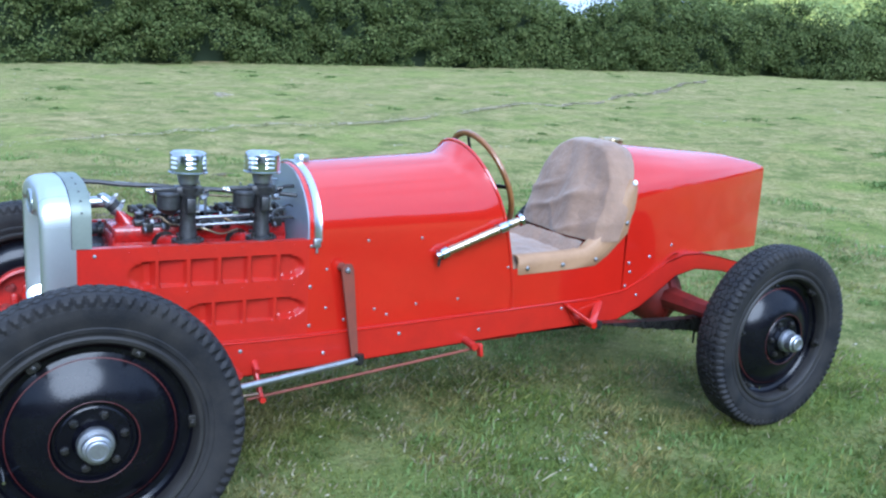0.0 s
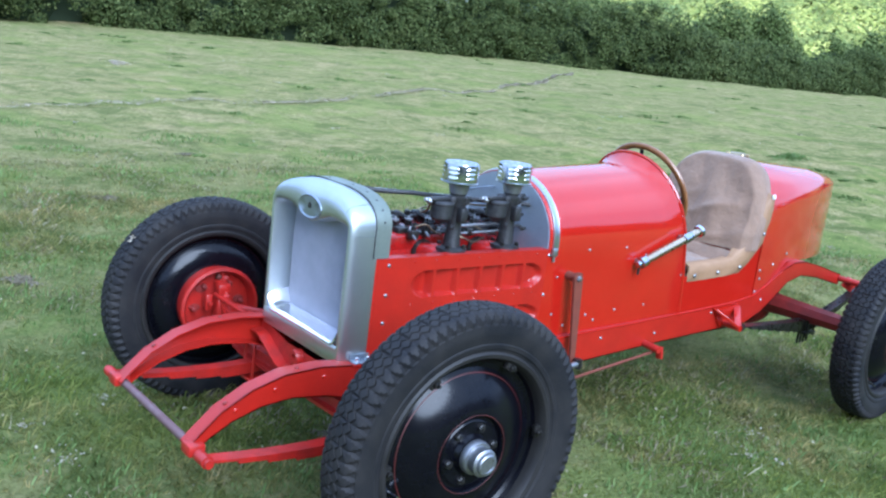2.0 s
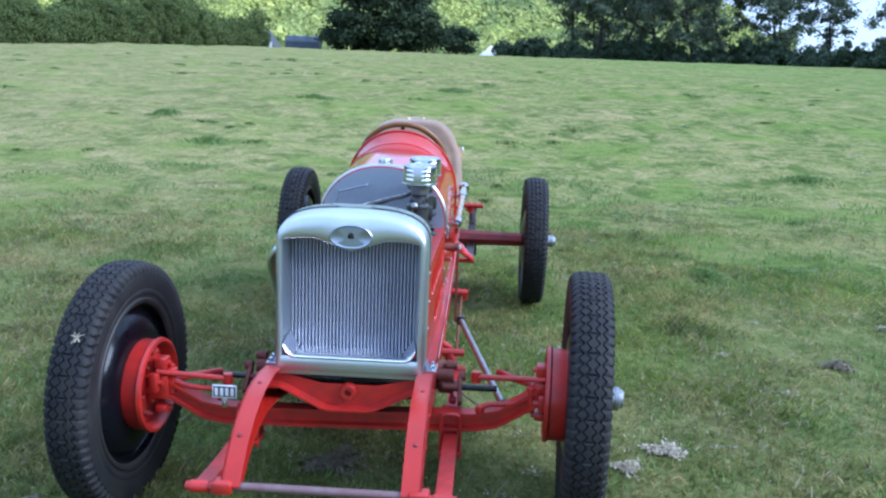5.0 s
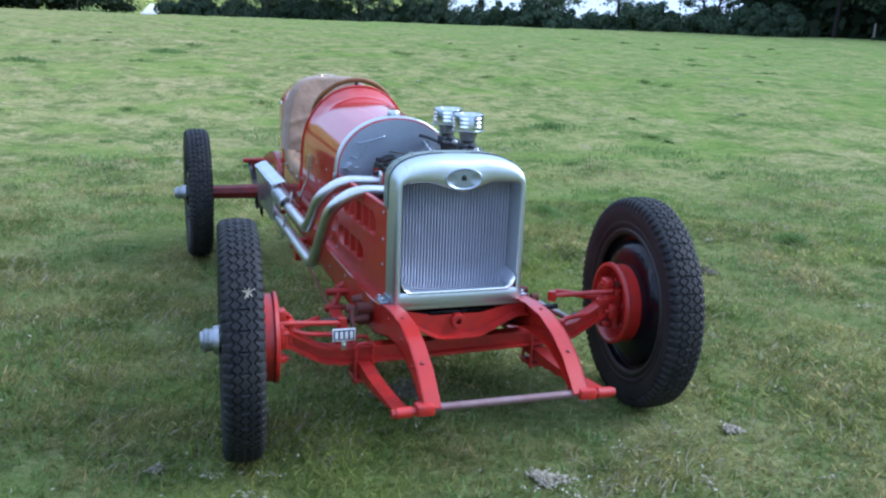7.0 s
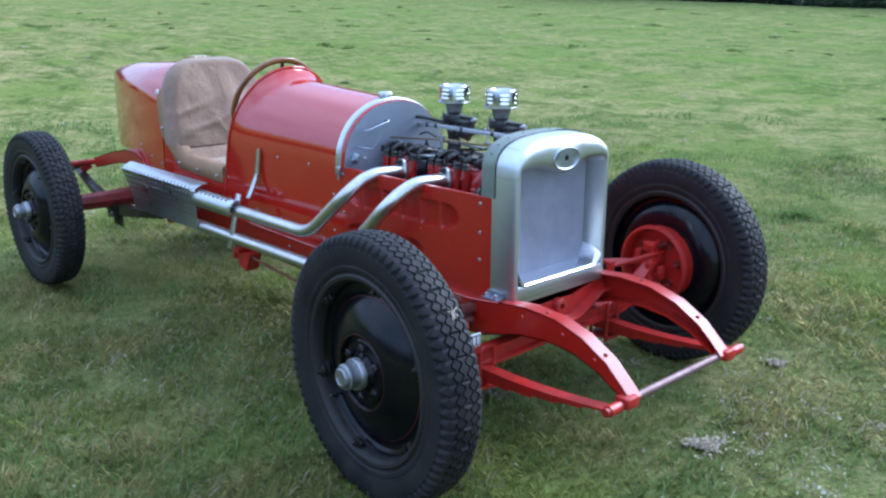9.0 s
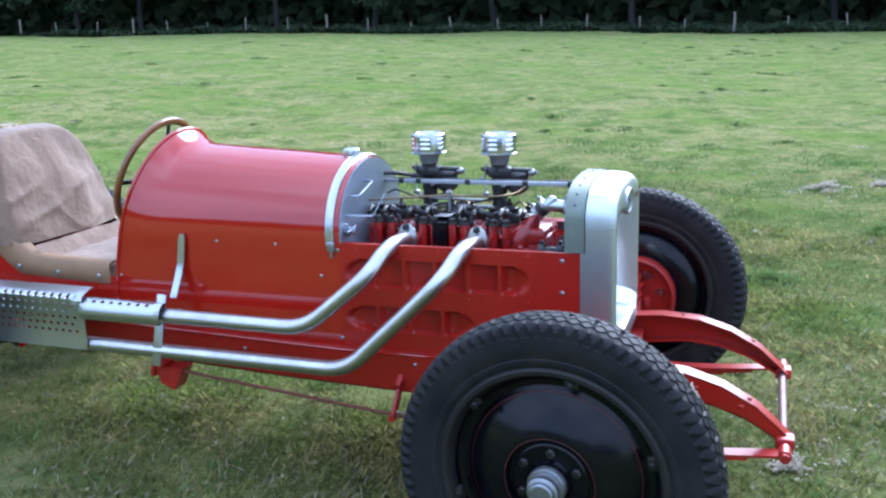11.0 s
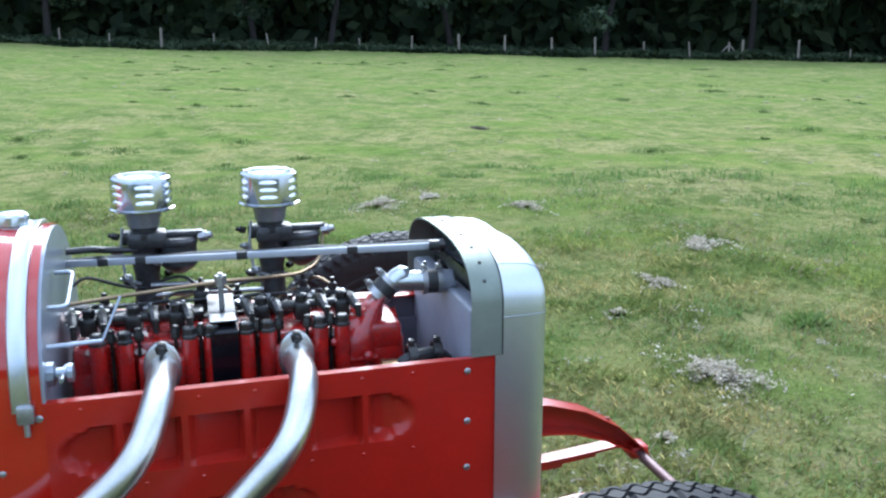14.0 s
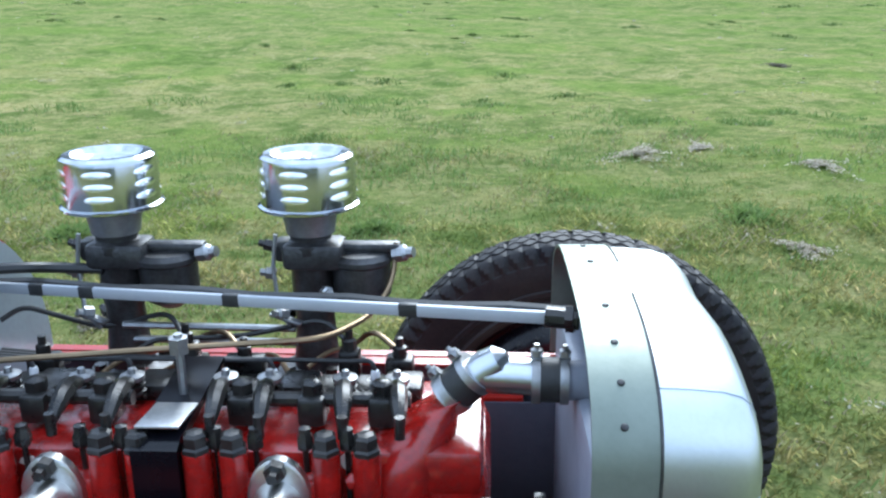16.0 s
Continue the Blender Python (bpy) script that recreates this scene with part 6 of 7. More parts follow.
    for k in range(6):
        a = radians(-96 + k * 60 + (14 if x < -0.5 else 0))
        for z in (1.0215, 1.0365, 1.0515):
            bm = B()
            rings = []
            for t in range(11):
                f = t / 10 * 2 - 1
                aa = a + f * 0.31
                h = math.sqrt(max(0.0, 1 - f * f))
                c = Vector((x, y, z))
                d = Vector((math.cos(aa), math.sin(aa), 0))
                rings.append([c + d * 0.0583 + Vector((0, 0, 0.0052 * h)), c + d * (0.0587 + 0.0013 * h) + Vector((0, 0, 0.001 * h)), c + d * (0.0587 + 0.0016 * h) - Vector((0, 0, 0.0042 * h)), c + d * 0.0583 - Vector((0, 0, 0.0046 * h))])
            loft(bm, rings, False)
            part("louvre", bm, POLISHED, ac)
    body.location.z -= 0.010
    return body


engine()

# grey bar with black bands from firewall to radiator
bm = B()
bar(bm, (-0.100, -0.054, 0.934), (-0.79, 0.118, 0.902), 0.007, 0.0135, 0.002)
stay = part("radiator_stay", bm, STAY, car, "grey flat stay bar with black bands")
e0, e1 = Vector((-0.100, -0.054, 0.934)), Vector((-0.79, 0.118, 0.902))
for f in (0.235, 0.53, 0.80, 0.90):
    bm = B()
    bar(bm, e0.lerp(e1, f - 0.015), e0.lerp(e1, f + 0.015), 0.0085, 0.015, 0.002)
    part("black_band", bm, HOSE, stay)
bm = B()
sweep(bm, [e0.lerp(e1, k / 12) + Vector((0.003, 0.0115, 0.001 + 0.002 * math.sin(k * 1.9))) for k in range(13)], 0.0080, 8)
part("tied_cable", bm, HOSE, stay, "black cable tied along the stay")
bm = B()
cyl(bm, e0 + Vector((-0.02, 0.005, 0)), e0 + Vector((0.012, -0.003, 0)), 0.011, None, 10)
lathe(bm, [(0.015, 0), (0.015, 0.008), (0, 0.009)], e0, (1, -0.25, 0.05), 6)
part("stay_end", bm, BLACK_PART, stay)

# water hose from the head to the radiator
bm = B()
sweep(bm, [(-0.208, -0.035, 0.846), (-0.178, -0.039, 0.873), (-0.166, -0.040, 0.882), (-0.158, -0.040, 0.887)], 0.02, 18, True, [0.020, 0.020, 0.017, 0.006])
cyl(bm, (-0.182, -0.040, 0.866), (-0.070, -0.045, 0.862), 0.0195, None, 18)
water = part("water_elbow", bm, ALU, car, "mitred alloy water elbow with hose joints")
for a, b, r in (((-0.216, -0.035, 0.842), (-0.192, -0.037, 0.866), 0.0235), ((-0.130, -0.043, 0.862), (-0.098, -0.045, 0.862), 0.0235)):
    bm = B()
    cyl(bm, a, b, r, None, 18)
    part("hose", bm, HOSE, water, "short black rubber hose")
    for f in (0.05, 0.95):
        c = Vector(a).lerp(Vector(b), f)
        d = (Vector(b) - Vector(a)).normalized()
        up = Vector((0, 0, 1)) - d * d.z
        up.normalize()
        bm = B()
        cyl(bm, c - d * 0.0045, c + d * 0.0045, r + 0.0018, None, 18)
        clip = part("hose_clip", bm, STEEL, water, "bright hose clip")
        bm = B()
        cyl(bm, c + up * (r + 0.004) - d * 0.006, c + up * (r + 0.004) + d * 0.006, 0.005, None, 8)
        lathe(bm, [(0.0065, 0), (0.0065, 0.006), (0.003, 0.008), (0.003, 0.012), (0, 0.012)], c + up * (r + 0.004), up, 6)
        part("clip_screw", bm, STEEL, clip)

# bracket bar and rods on the firewall
bm = B()
sweep(bm, rounded([(-0.785, -0.17, 0.90), (-0.755, -0.17, 0.90), (-0.755, -0.06, 0.93), (-0.785, -0.06, 0.93)], 0.012), 0.0036, 8)
part("firewall_handle", bm, ALU_DULL, firewall)
bm = B()
cyl(bm, (-0.788, -0.195, 0.842), (-0.705, -0.185, 0.842), 0.0042, None, 8)
cyl(bm, (-0.705, -0.185, 0.842), (-0.675, -0.150, 0.905), 0.0022, None, 8)
part("control_rod", bm, ALU_DULL, firewall)
bm = B()
lathe(bm, [(0.02, 0), (0.02, 0.012), (0.010, 0.015), (0.010, 0.03), (0.016, 0.032), (0.016, 0.04), (0, 0.04)], (-0.79, -0.205, 0.80), (1, 0, 0), 10)
cyl(bm, (-0.765, -0.24, 0.80), (-0.765, -0.17, 0.80), 0.004, None, 8)
part("fuel_tap", bm, ALU_DULL, firewall)
bm = B()
sweep(bm, rounded([(-0.785, 0.10, 0.93), (-0.74, 0.11, 0.93), (-0.72, 0.14, 0.92), (-0.66, 0.15, 0.915)], 0.03), 0.007, 8)
part("hose_to_firewall", bm, HOSE, firewall)


# exhaust pipes on one side
def exhaust(x, bend, back, z):
    bm = B()
    y = -0.365
    pts = rounded([(x, -0.11, 0.762), (x - 0.002, -0.27, 0.770), (x - 0.035, y + 0.01, 0.70), (bend, y, z), (back, y - 0.005, z + 0.004)], 0.075, 8)
    sweep(bm, pts, 0.0245, 18)
    pipe = part("exhaust_pipe", bm, EXHAUST, car, "bare metal exhaust pipe with swept bends")
    bm = B()
    rings = []
    for yy, k in ((-0.112, 1.0), (-0.122, 1.0), (-0.124, 0.92)):
        rings.append([(x + 0.032 * k * math.cos(a), yy, 0.762 + (0.048 * k) * math.sin(a)) for a in (2 * math.pi * i / 20 for i in range(20))])
    loft(bm, rings, True, (True, True))
    part("exhaust_flange", bm, EXHAUST, pipe)
    for dz in (0.038, -0.038):
        bm = B()
        lathe(bm, [(0.011, 0), (0.011, 0.012), (0.006, 0.014), (0.006, 0.022), (0, 0.022)], (x, -0.122, 0.762 + dz), (0, -1, 0), 6)
        part("flange_nut", bm, BLACK_PART, pipe)
    return pipe


exhaust(-0.387, -0.735, -2.30, 0.402)
exhaust(-0.618, -0.868, -2.30, 0.524)


def perforated(bm, cols, rows, at, hole=0.42, plain=lambda i, k: False, stagger=0.0):
    """A sheet of cells, most with an eight-sided hole, staggered by row; at(u, v) gives the place."""
    for i in range(cols):
        for k in range(rows):
            u0, u1, v0, v1 = i / cols, (i + 1) / cols, k / rows, (k + 1) / rows
            uc, vc = (u0 + u1) / 2, (v0 + v1) / 2
            outer, inner = [], []
            for j in range(8):
                a = j * math.pi / 4
                c, s = math.cos(a), math.sin(a)
                m = max(abs(c), abs(s))
                outer.append(bm.verts.new(at(uc + c / m * (u1 - u0) / 2, vc + s / m * (v1 - v0) / 2)))
                if not plain(i, k):
                    inner.append(bm.verts.new(at(uc + (c * hole / 2 + (stagger if k % 2 else -stagger)) * (u1 - u0), vc + s * hole * (v1 - v0) / 2)))
            if not inner:
                bm.faces.new(outer)
                continue
            for j in range(8):
                q = (j + 1) % 8
                bm.faces.new((outer[j], outer[q], inner[q], inner[j]))
    bmesh.ops.remove_doubles(bm, verts=bm.verts, dist=0.0005)


bm = B()


def big_sheet(u, v):
    # v from below to above, bulging outwards and folding over at the top
    x = -1.68 - 0.60 * u - (0.16 * u * v)
    f = v * 1.22
    if f < 1:
        return (x, -0.398 + 0.006 * math.sin(f * math.pi), 0.392 + 0.178 * f)
    return (x, -0.398 + (f - 1) * 0.30, 0.570 + 0.020 * math.sin((f - 1) / 0.22 * math.pi / 2))


perforated(bm, 22, 9, big_sheet, 0.47, lambda i, k: k < 2 or i == 0 or k == 8, 0.24)
bmesh.ops.solidify(bm, geom=bm.faces[:], thickness=0.003)
shield = part("heat_shield", bm, ALU, car, "perforated bright metal exhaust heat shield", 40)
bm = B()


def small_sheet(u, v):
    a = radians(-35 + 150 * v)
    return (-1.372 - 0.315 * u, -0.370 - 0.036 * math.cos(a), 0.526 + 0.040 * math.sin(a))


perforated(bm, 9, 4, small_sheet, 0.46, lambda i, k: k != 2 or i in (0, 8))
bmesh.ops.solidify(bm, geom=bm.faces[:], thickness=0.003)
part("upper_shield", bm, ALU, shield)
bm = B()
strap = [Vector((-1.352 - 0.026 * f, -0.267 - 0.010 * f - 0.075 * max(0, f - 0.45) ** 1.3, 0.776 - 0.205 * f)) for f in (k / 12 for k in range(13))]
loft(bm, [[p + Vector((dx * w, dy, 0)) for dx, dy in ((-0.0125, -0.003), (0, -0.006), (0.0125, -0.003), (0.0125, 0.003), (-0.0125, 0.003))] for p, w in zip(strap, [0.72] + [1.0] * 12)], True, (True, True))
part("shield_strap", bm, ALU, shield, "bright upright strap")
bm = B()
bar(bm, (-1.395, -0.345, 0.590), (-1.41, -0.395, 0.36), 0.008, 0.034, 0.002, (1, 0, 0))
part("pipe_hanger", bm, ALU, shield)
bm = B()
prism(bm, [(-1.36, 0.33), (-1.47, 0.33), (-1.45, 0.27), (-1.40, 0.25)], -0.33, -0.27)
part("pipe_bracket", bm, RED_ROUGH, car)

# ---- seat and tail ----
def tail():
    bm = B()
    rings = []
    for k in range(15):
        u = k / 14
        x = -2.215 - 1.09 * u
        w = 0.256 * (1 - u ** 1.75) + 0.012
        ztop = float(np.interp(u, (0, 0.12, 0.70, 0.88, 0.96, 1.0), (1.075, 1.075, 1.036, 1.004, 0.988, 0.972)))
        zs = float(np.interp(u, (0, 0.25, 1.0), (0.86, 0.912, 0.945)))
        zb = float(np.interp(u, (0, 0.10, 0.28, 1.0), (0.46, 0.52, 0.622, 0.562)))
        sec = [(w, zb + (zs - zb) * q / 6) for q in range(6)] + arch(w, zs, max(ztop, zs + 0.004), 20, 1.9)
        sec += [(-a, b) for a, b in reversed(sec[:6])]
        lean = [(x - 0.02 * u * (0.96 - z), y, z) for y, z in sec]
        rings.append(lean)
    for back, narrow, low in ((0.007, 0.75, 0.985), (0.011, 0.35, 0.960)):       # the rounded rear edge
        rings.append([(x - back, y * narrow, 0.562 + (z - 0.562) * low) for x, y, z in lean])
    loft(bm, rings, True, (True, True))
    ob = part("tail", bm, RED, car, "red pointed tail", 46)
    for side in (1, -1):
        for x, z in ((-2.23, 0.50), (-2.24, 0.60), (-2.25, 0.56), (-2.36, 0.62), (-2.5, 0.66), (-2.22, 0.99)):
            u = (-2.215 - x) / 1.09
            w = 0.256 * (1 - u ** 1.75) + 0.012
            if z < 0.9:
                bm = B()
                bead(bm, (x, side * w, z), (0, side, 0), 0.007)
                part("screw", bm, STEEL, ob)
    bm = B()
    lathe(bm, [(0.05, -0.012), (0.05, 0.004), (0.042, 0.006), (0.042, 0.022), (0.03, 0.028), (0, 0.03)], (-2.30, 0, 1.074), (0.05, 0, 1), 20)
    for k in range(6):
        a = k * math.pi / 3
        box(bm, (-2.30 + 0.046 * math.cos(a), 0.046 * math.sin(a), 1.092), (0.018, 0.018, 0.02), pose(0, 0, 0, 0, 0, math.degrees(a)), 0.004)
    part("tank_filler_cap", bm, BRASS, ob, "brass filler cap with lugs")
    return ob


tail()


def wrinkle(p, amp):
    return amp * (noise.noise(Vector((p[0] * 7, p[1] * 7, p[2] * 7))) + 0.55 * noise.noise(Vector((p[0] * 17 + p[2] * 9, p[1] * 16, p[2] * 11 + p[0] * 8))))


def seat():
    # lower body beside the seat
    for side in (1, -1):
        bm = B()
        poly = [(-1.64, 0.44), (-2.215, 0.46), (-2.205, 0.78), (-2.17, 0.72), (-2.03, 0.62), (-1.64, 0.61)]
        prism(bm, poly, side * 0.256, side * 0.264)
        part("cockpit_side", bm, RED, car)
    # seat back: front face in folds, rolled over the arched top
    bm = B()
    rings = []
    n = 64
    for k in range(50):
        f = k / 49
        rings.append([])
        for i in range(n + 1):
            a = math.pi * i / n
            c, s = math.cos(a), math.sin(a)
            # from the middle of the front face outwards to the rim and over to the back
            if f < 0.72:
                q = f / 0.72
                y, h = 0.256 * q * math.copysign(abs(c) ** 0.52, c), q * abs(s) ** 0.85
                z = 0.70 + 0.385 * h * (1 if s > 0 else 0)
                x = -2.00 - 0.135 * (z - 0.62) / 0.45 + 0.03 * (1 - q * q)
                x += 0.012 * math.sin(y * 20) * (1 - q)
            else:
                q = (f - 0.72) / 0.28
                z = 0.70 + (0.385 + 0.014 * math.sin(q * math.pi)) * abs(s) ** 0.85
                y = (0.256 + 0.020 * math.sin(min(1, q * 1.6) * math.pi / 2)) * math.copysign(abs(c) ** 0.52, c)
                x = -2.00 - 0.135 * (z - 0.62) / 0.45 - 0.118 * q
            p = (x, y, z)
            slack = noise.noise(Vector((y * 4, z * 4, 4.0)))
            sag = min(1.0, max(0.0, (1.00 - z) / 0.20))                # the folds hang in the lower half
            crease = 1 - abs(math.sin(z * 27 - y * 8 + 2.2 * noise.noise(Vector((y * 4, z * 4, 1.0)))))
            cross = 1 - abs(math.sin(z * 21 + y * 15 + 2.4 * noise.noise(Vector((y * 5, z * 5, 7.0)))))
            d = wrinkle(p, 0.010) + 0.024 * sag * crease ** 2.2 * max(0.0, slack + 0.40) + 0.017 * sag * cross ** 2.5 * max(0.0, 0.28 - slack)
            d *= min(1.0, abs(s) * 4 + 0.3)
            rings[-1].append((x + d * (1.0 if f < 0.72 else 0.3), y + (0 if f < 0.72 else d * 0.25 * (1 if c > 0 else -1)), z + d * 0.2))
    loft(bm, rings, False)
    # lower front, down to the cushion
    low = []
    for k in range(8):
        f = k / 7
        low.append([(-2.00 + 0.024 + 0.095 * f + wrinkle((0, 0.05 * i, f), 0.012), -0.245 + 0.49 * i / 20, 0.70 - 0.125 * f) for i in range(21)])
    loft(bm, low, False)
    seat_ob = part("seat", bm, CANVAS, car, "tan canvas-covered bucket seat with creases", 80)
    bm = B()
    rows = []
    for i in range(26):
        f = i / 25
        x = -1.60 - 0.42 * f
        row = []
        for k in range(23):
            y = -0.252 + 0.504 * k / 22
            e = min(1, (0.252 - abs(y)) / 0.05)
            z = 0.605 + 0.055 * math.sqrt(max(0, e)) - 0.012 * math.sin(f * math.pi)
            z += wrinkle((x, y, z), 0.010)
            row.append((x, y, z))
        rows.append(row)
    loft(bm, rows, False)
    seat_ob.location.x = -0.018
    part("cushion", bm, CANVAS, seat_ob, "tan canvas seat cushion", 80)
    # skirts buttoned over the body sides
    for side in (1, -1):
        bm = B()
        outer = [(-1.655, 0.585), (-1.78, 0.588), (-1.91, 0.592), (-2.04, 0.600), (-2.10, 0.640), (-2.15, 0.685), (-2.205, 0.735), (-2.222, 0.80), (-2.230, 0.88), (-2.225, 0.94)]
        inner = [(-1.645, 0.660), (-1.78, 0.662), (-1.90, 0.664), (-1.985, 0.672), (-2.03, 0.705), (-2.075, 0.745), (-2.11, 0.785), (-2.135, 0.84), (-2.165, 0.90), (-2.205, 0.955)]
        rings = []
        for (a, b), (c, d) in zip(outer, inner):
            drop = 0.0 if b < 0.9 else 0.004
            rings.append([(a, side * 0.2635, b), (a + 0.003, side * (0.2680 + wrinkle((a, side, b), 0.002)), b + 0.002), ((a + c) / 2, side * (0.2695 + wrinkle((c, side, d), 0.004)), (b + d) / 2), (c, side * (0.2665 + drop), d - 0.006), (c + 0.004, side * 0.252, d + 0.004), (c + 0.01, side * 0.225, d + 0.002)])
        rings.insert(0, [(-1.646, side * 0.2610, 0.590 + 0.012 * k) for k in range(6)])
        loft(bm, rings, False)
        part("seat_skirt", bm, HIDE, seat_ob, "lighter tan edge buttoned to the body", 60)
        for x, z in ((-1.69, 0.612), (-1.865, 0.616), (-2.035, 0.628), (-2.185, 0.775), (-2.205, 0.945)):
            bm = B()
            bead(bm, (x, side * 0.2705, z), (0, side, 0), 0.009 if z < 0.9 else 0.012, 0.007, 12)
            part("press_stud", bm, STEEL if z < 0.9 else WHITE, seat_ob)
    return seat_ob


seat()
bm = B()
box(bm, (-1.90, 0, 0.47), (0.62, 0.50, 0.02), None, 0.004)
box(bm, (-1.1, 0, 0.335), (2.1, 0.50, 0.006), None, 0.002)
part("floor_pan", bm, BLACK, car)


def steering():
    c, nrm = Vector((-1.632, 0.0, 0.925)), Vector((-0.925, 0, 0.38)).normalized()
    d, a, b = basis(nrm)
    bm = B()
    rings = []
    for k in range(49):
        t = 2 * math.pi * k / 48
        e = a * math.cos(t) + b * math.sin(t)
        rings.append([c + e * (0.205 + 0.0135 * math.cos(q * math.pi / 5)) + d * 0.0115 * math.sin(q * math.pi / 5) for q in range(10)])
    loft(bm, rings, True)
    bmesh.ops.remove_doubles(bm, verts=bm.verts, dist=0.0005)
    w = part("steering_wheel", bm, WOOD, car, "wooden-rimmed four-spoke steering wheel")
    up = Vector((0, 0, 1)) - d * d.z
    up.normalize()
    rt = d.cross(up)
    for e in (up, -up, rt, -rt):
        bm = B()
        bar(bm, c - d * 0.03 + e * 0.02, c + e * 0.198, 0.017, 0.006, 0.002, d)
        part("spoke", bm, BLACK_PART, w)
    bm = B()
    lathe(bm, [(0.0, 0.012), (0.03, 0.010), (0.036, 0.0), (0.036, -0.04), (0.02, -0.05), (0.018, -0.42)], c, d, 16)
    part("hub_and_column", bm, BLACK_PART, w)


steering()

# brass and steel hand pump on the outside
p0, p1 = Vector((-1.300, 0.282, 0.695)), Vector((-1.622, 0.300, 0.812))
d = (p1 - p0).normalized()
bm = B()
cyl(bm, p0, p1, 0.0165, None, 18)
pump = part("hand_pump", bm, NICKEL, car, "slim nickel-plated hand pump on brackets")
bm = B()
lathe(bm, [(0.0, -0.022), (0.014, -0.02), (0.014, -0.004), (0.023, -0.002), (0.023, 0.026), (0.019, 0.03)], p0, d, 12)
part("pump_end", bm, CHROME, pump)
bm = B()
lathe(bm, [(0.018, -0.09), (0.021, -0.088), (0.021, -0.055), (0.017, -0.05), (0.015, 0.0), (0.024, 0.002), (0.026, 0.016), (0.018, 0.022), (0.0, 0.023)], p1, d, 16)
part("pump_end", bm, CHROME, pump)
for f, l in ((0.02, 0.03), (0.78, 0.03)):
    q = p0.lerp(p1, f)
    bm = B()
    box(bm, q + Vector((0, -0.016, 0.0)), (0.028, 0.03, 0.02), None, 0.004)
    part("pump_bracket", bm, STEEL, pump)
bm = B()
cyl(bm, p0 + Vector((0.005, 0.0, -0.012)), p0 + Vector((0.008, 0.0, -0.045)), 0.006, 0.005, 8)
part("pump_outlet", bm, BLACK_PART, pump)

# drop arm and drag link
bm = B()
prism(bm, [(-0.892, 0.672), (-0.905, 0.688), (-0.930, 0.686), (-0.938, 0.668), (-0.970, 0.345), (-0.960, 0.335), (-0.945, 0.342)], 0.296, 0.306)
arm = part("drop_arm", bm, RUST, car, "brown steel steering drop arm")
bm = B()
bead(bm, (-0.914, 0.306, 0.666), (0, 1, 0), 0.012, 0.010, 6)
part("arm_bolt", bm, STEEL, arm)
bm = B()
cyl(bm, (-0.914, 0.24, 0.666), (-0.914, 0.297, 0.666), 0.016, None, 12)
part("arm_shaft", bm, RUST, arm)
bm = B()
cyl(bm, (-0.965, 0.325, 0.342), (-0.03, 0.50, 0.318), 0.012, None, 12)
link = part("drag_link", bm, STEEL, car, "long bare steel drag link")
for q in ((-0.965, 0.325, 0.342), (-0.03, 0.50, 0.318)):
    bm = B()
    lathe(bm, [(0.0, -0.02), (0.016, -0.018), (0.018, 0.0), (0.016, 0.018), (0.0, 0.02)], q, (0, 0, 1), 12)
    part("ball_joint", bm, BLACK_PART, link)


# ---- axles, springs and brakes ----
def front_axle():
    bm = B()
    path = [(a, b + 0.012 + TILT * a) for a, b in [(-0.66, 0.370), (-0.60, 0.362), (-0.54, 0.325), (-0.47, 0.285), (-0.40, 0.272), (-0.2, 0.270), (0, 0.270), (0.2, 0.270), (0.40, 0.272), (0.47, 0.285), (0.54, 0.325), (0.60, 0.362), (0.66, 0.370)]]
    rows = []
    hw = 0.026
    for y, z in path:
        sec = [(-hw, 0.030), (hw, 0.030), (hw, 0.019), (0.008, 0.014), (0.008, -0.014), (hw, -0.019), (hw, -0.030), (-hw, -0.030), (-hw, -0.019), (-0.008, -0.014), (-0.008, 0.014), (-hw, 0.019)]
        rows.append([(FX + a, y, z + b) for a, b in sec])
    loft(bm, rows, True, (True, True))
    ax = part("front_axle", bm, RED_ROUGH, car, "red dropped I-beam front axle")
    for side in (1, -1):
        bm = B()
        cyl(bm, (FX, side * 0.645, 0.300), (FX, side * 0.645, 0.440), 0.019, None, 14)
        lathe(bm, [(0.026, 0.440), (0.026, 0.452), (0.012, 0.458), (0.012, 0.472), (0, 0.472)], (FX, side * 0.645, 0), (0, 0, 1), 8)
        part("king_pin", bm, RED_ROUGH, ax)
    return ax


front_axle()


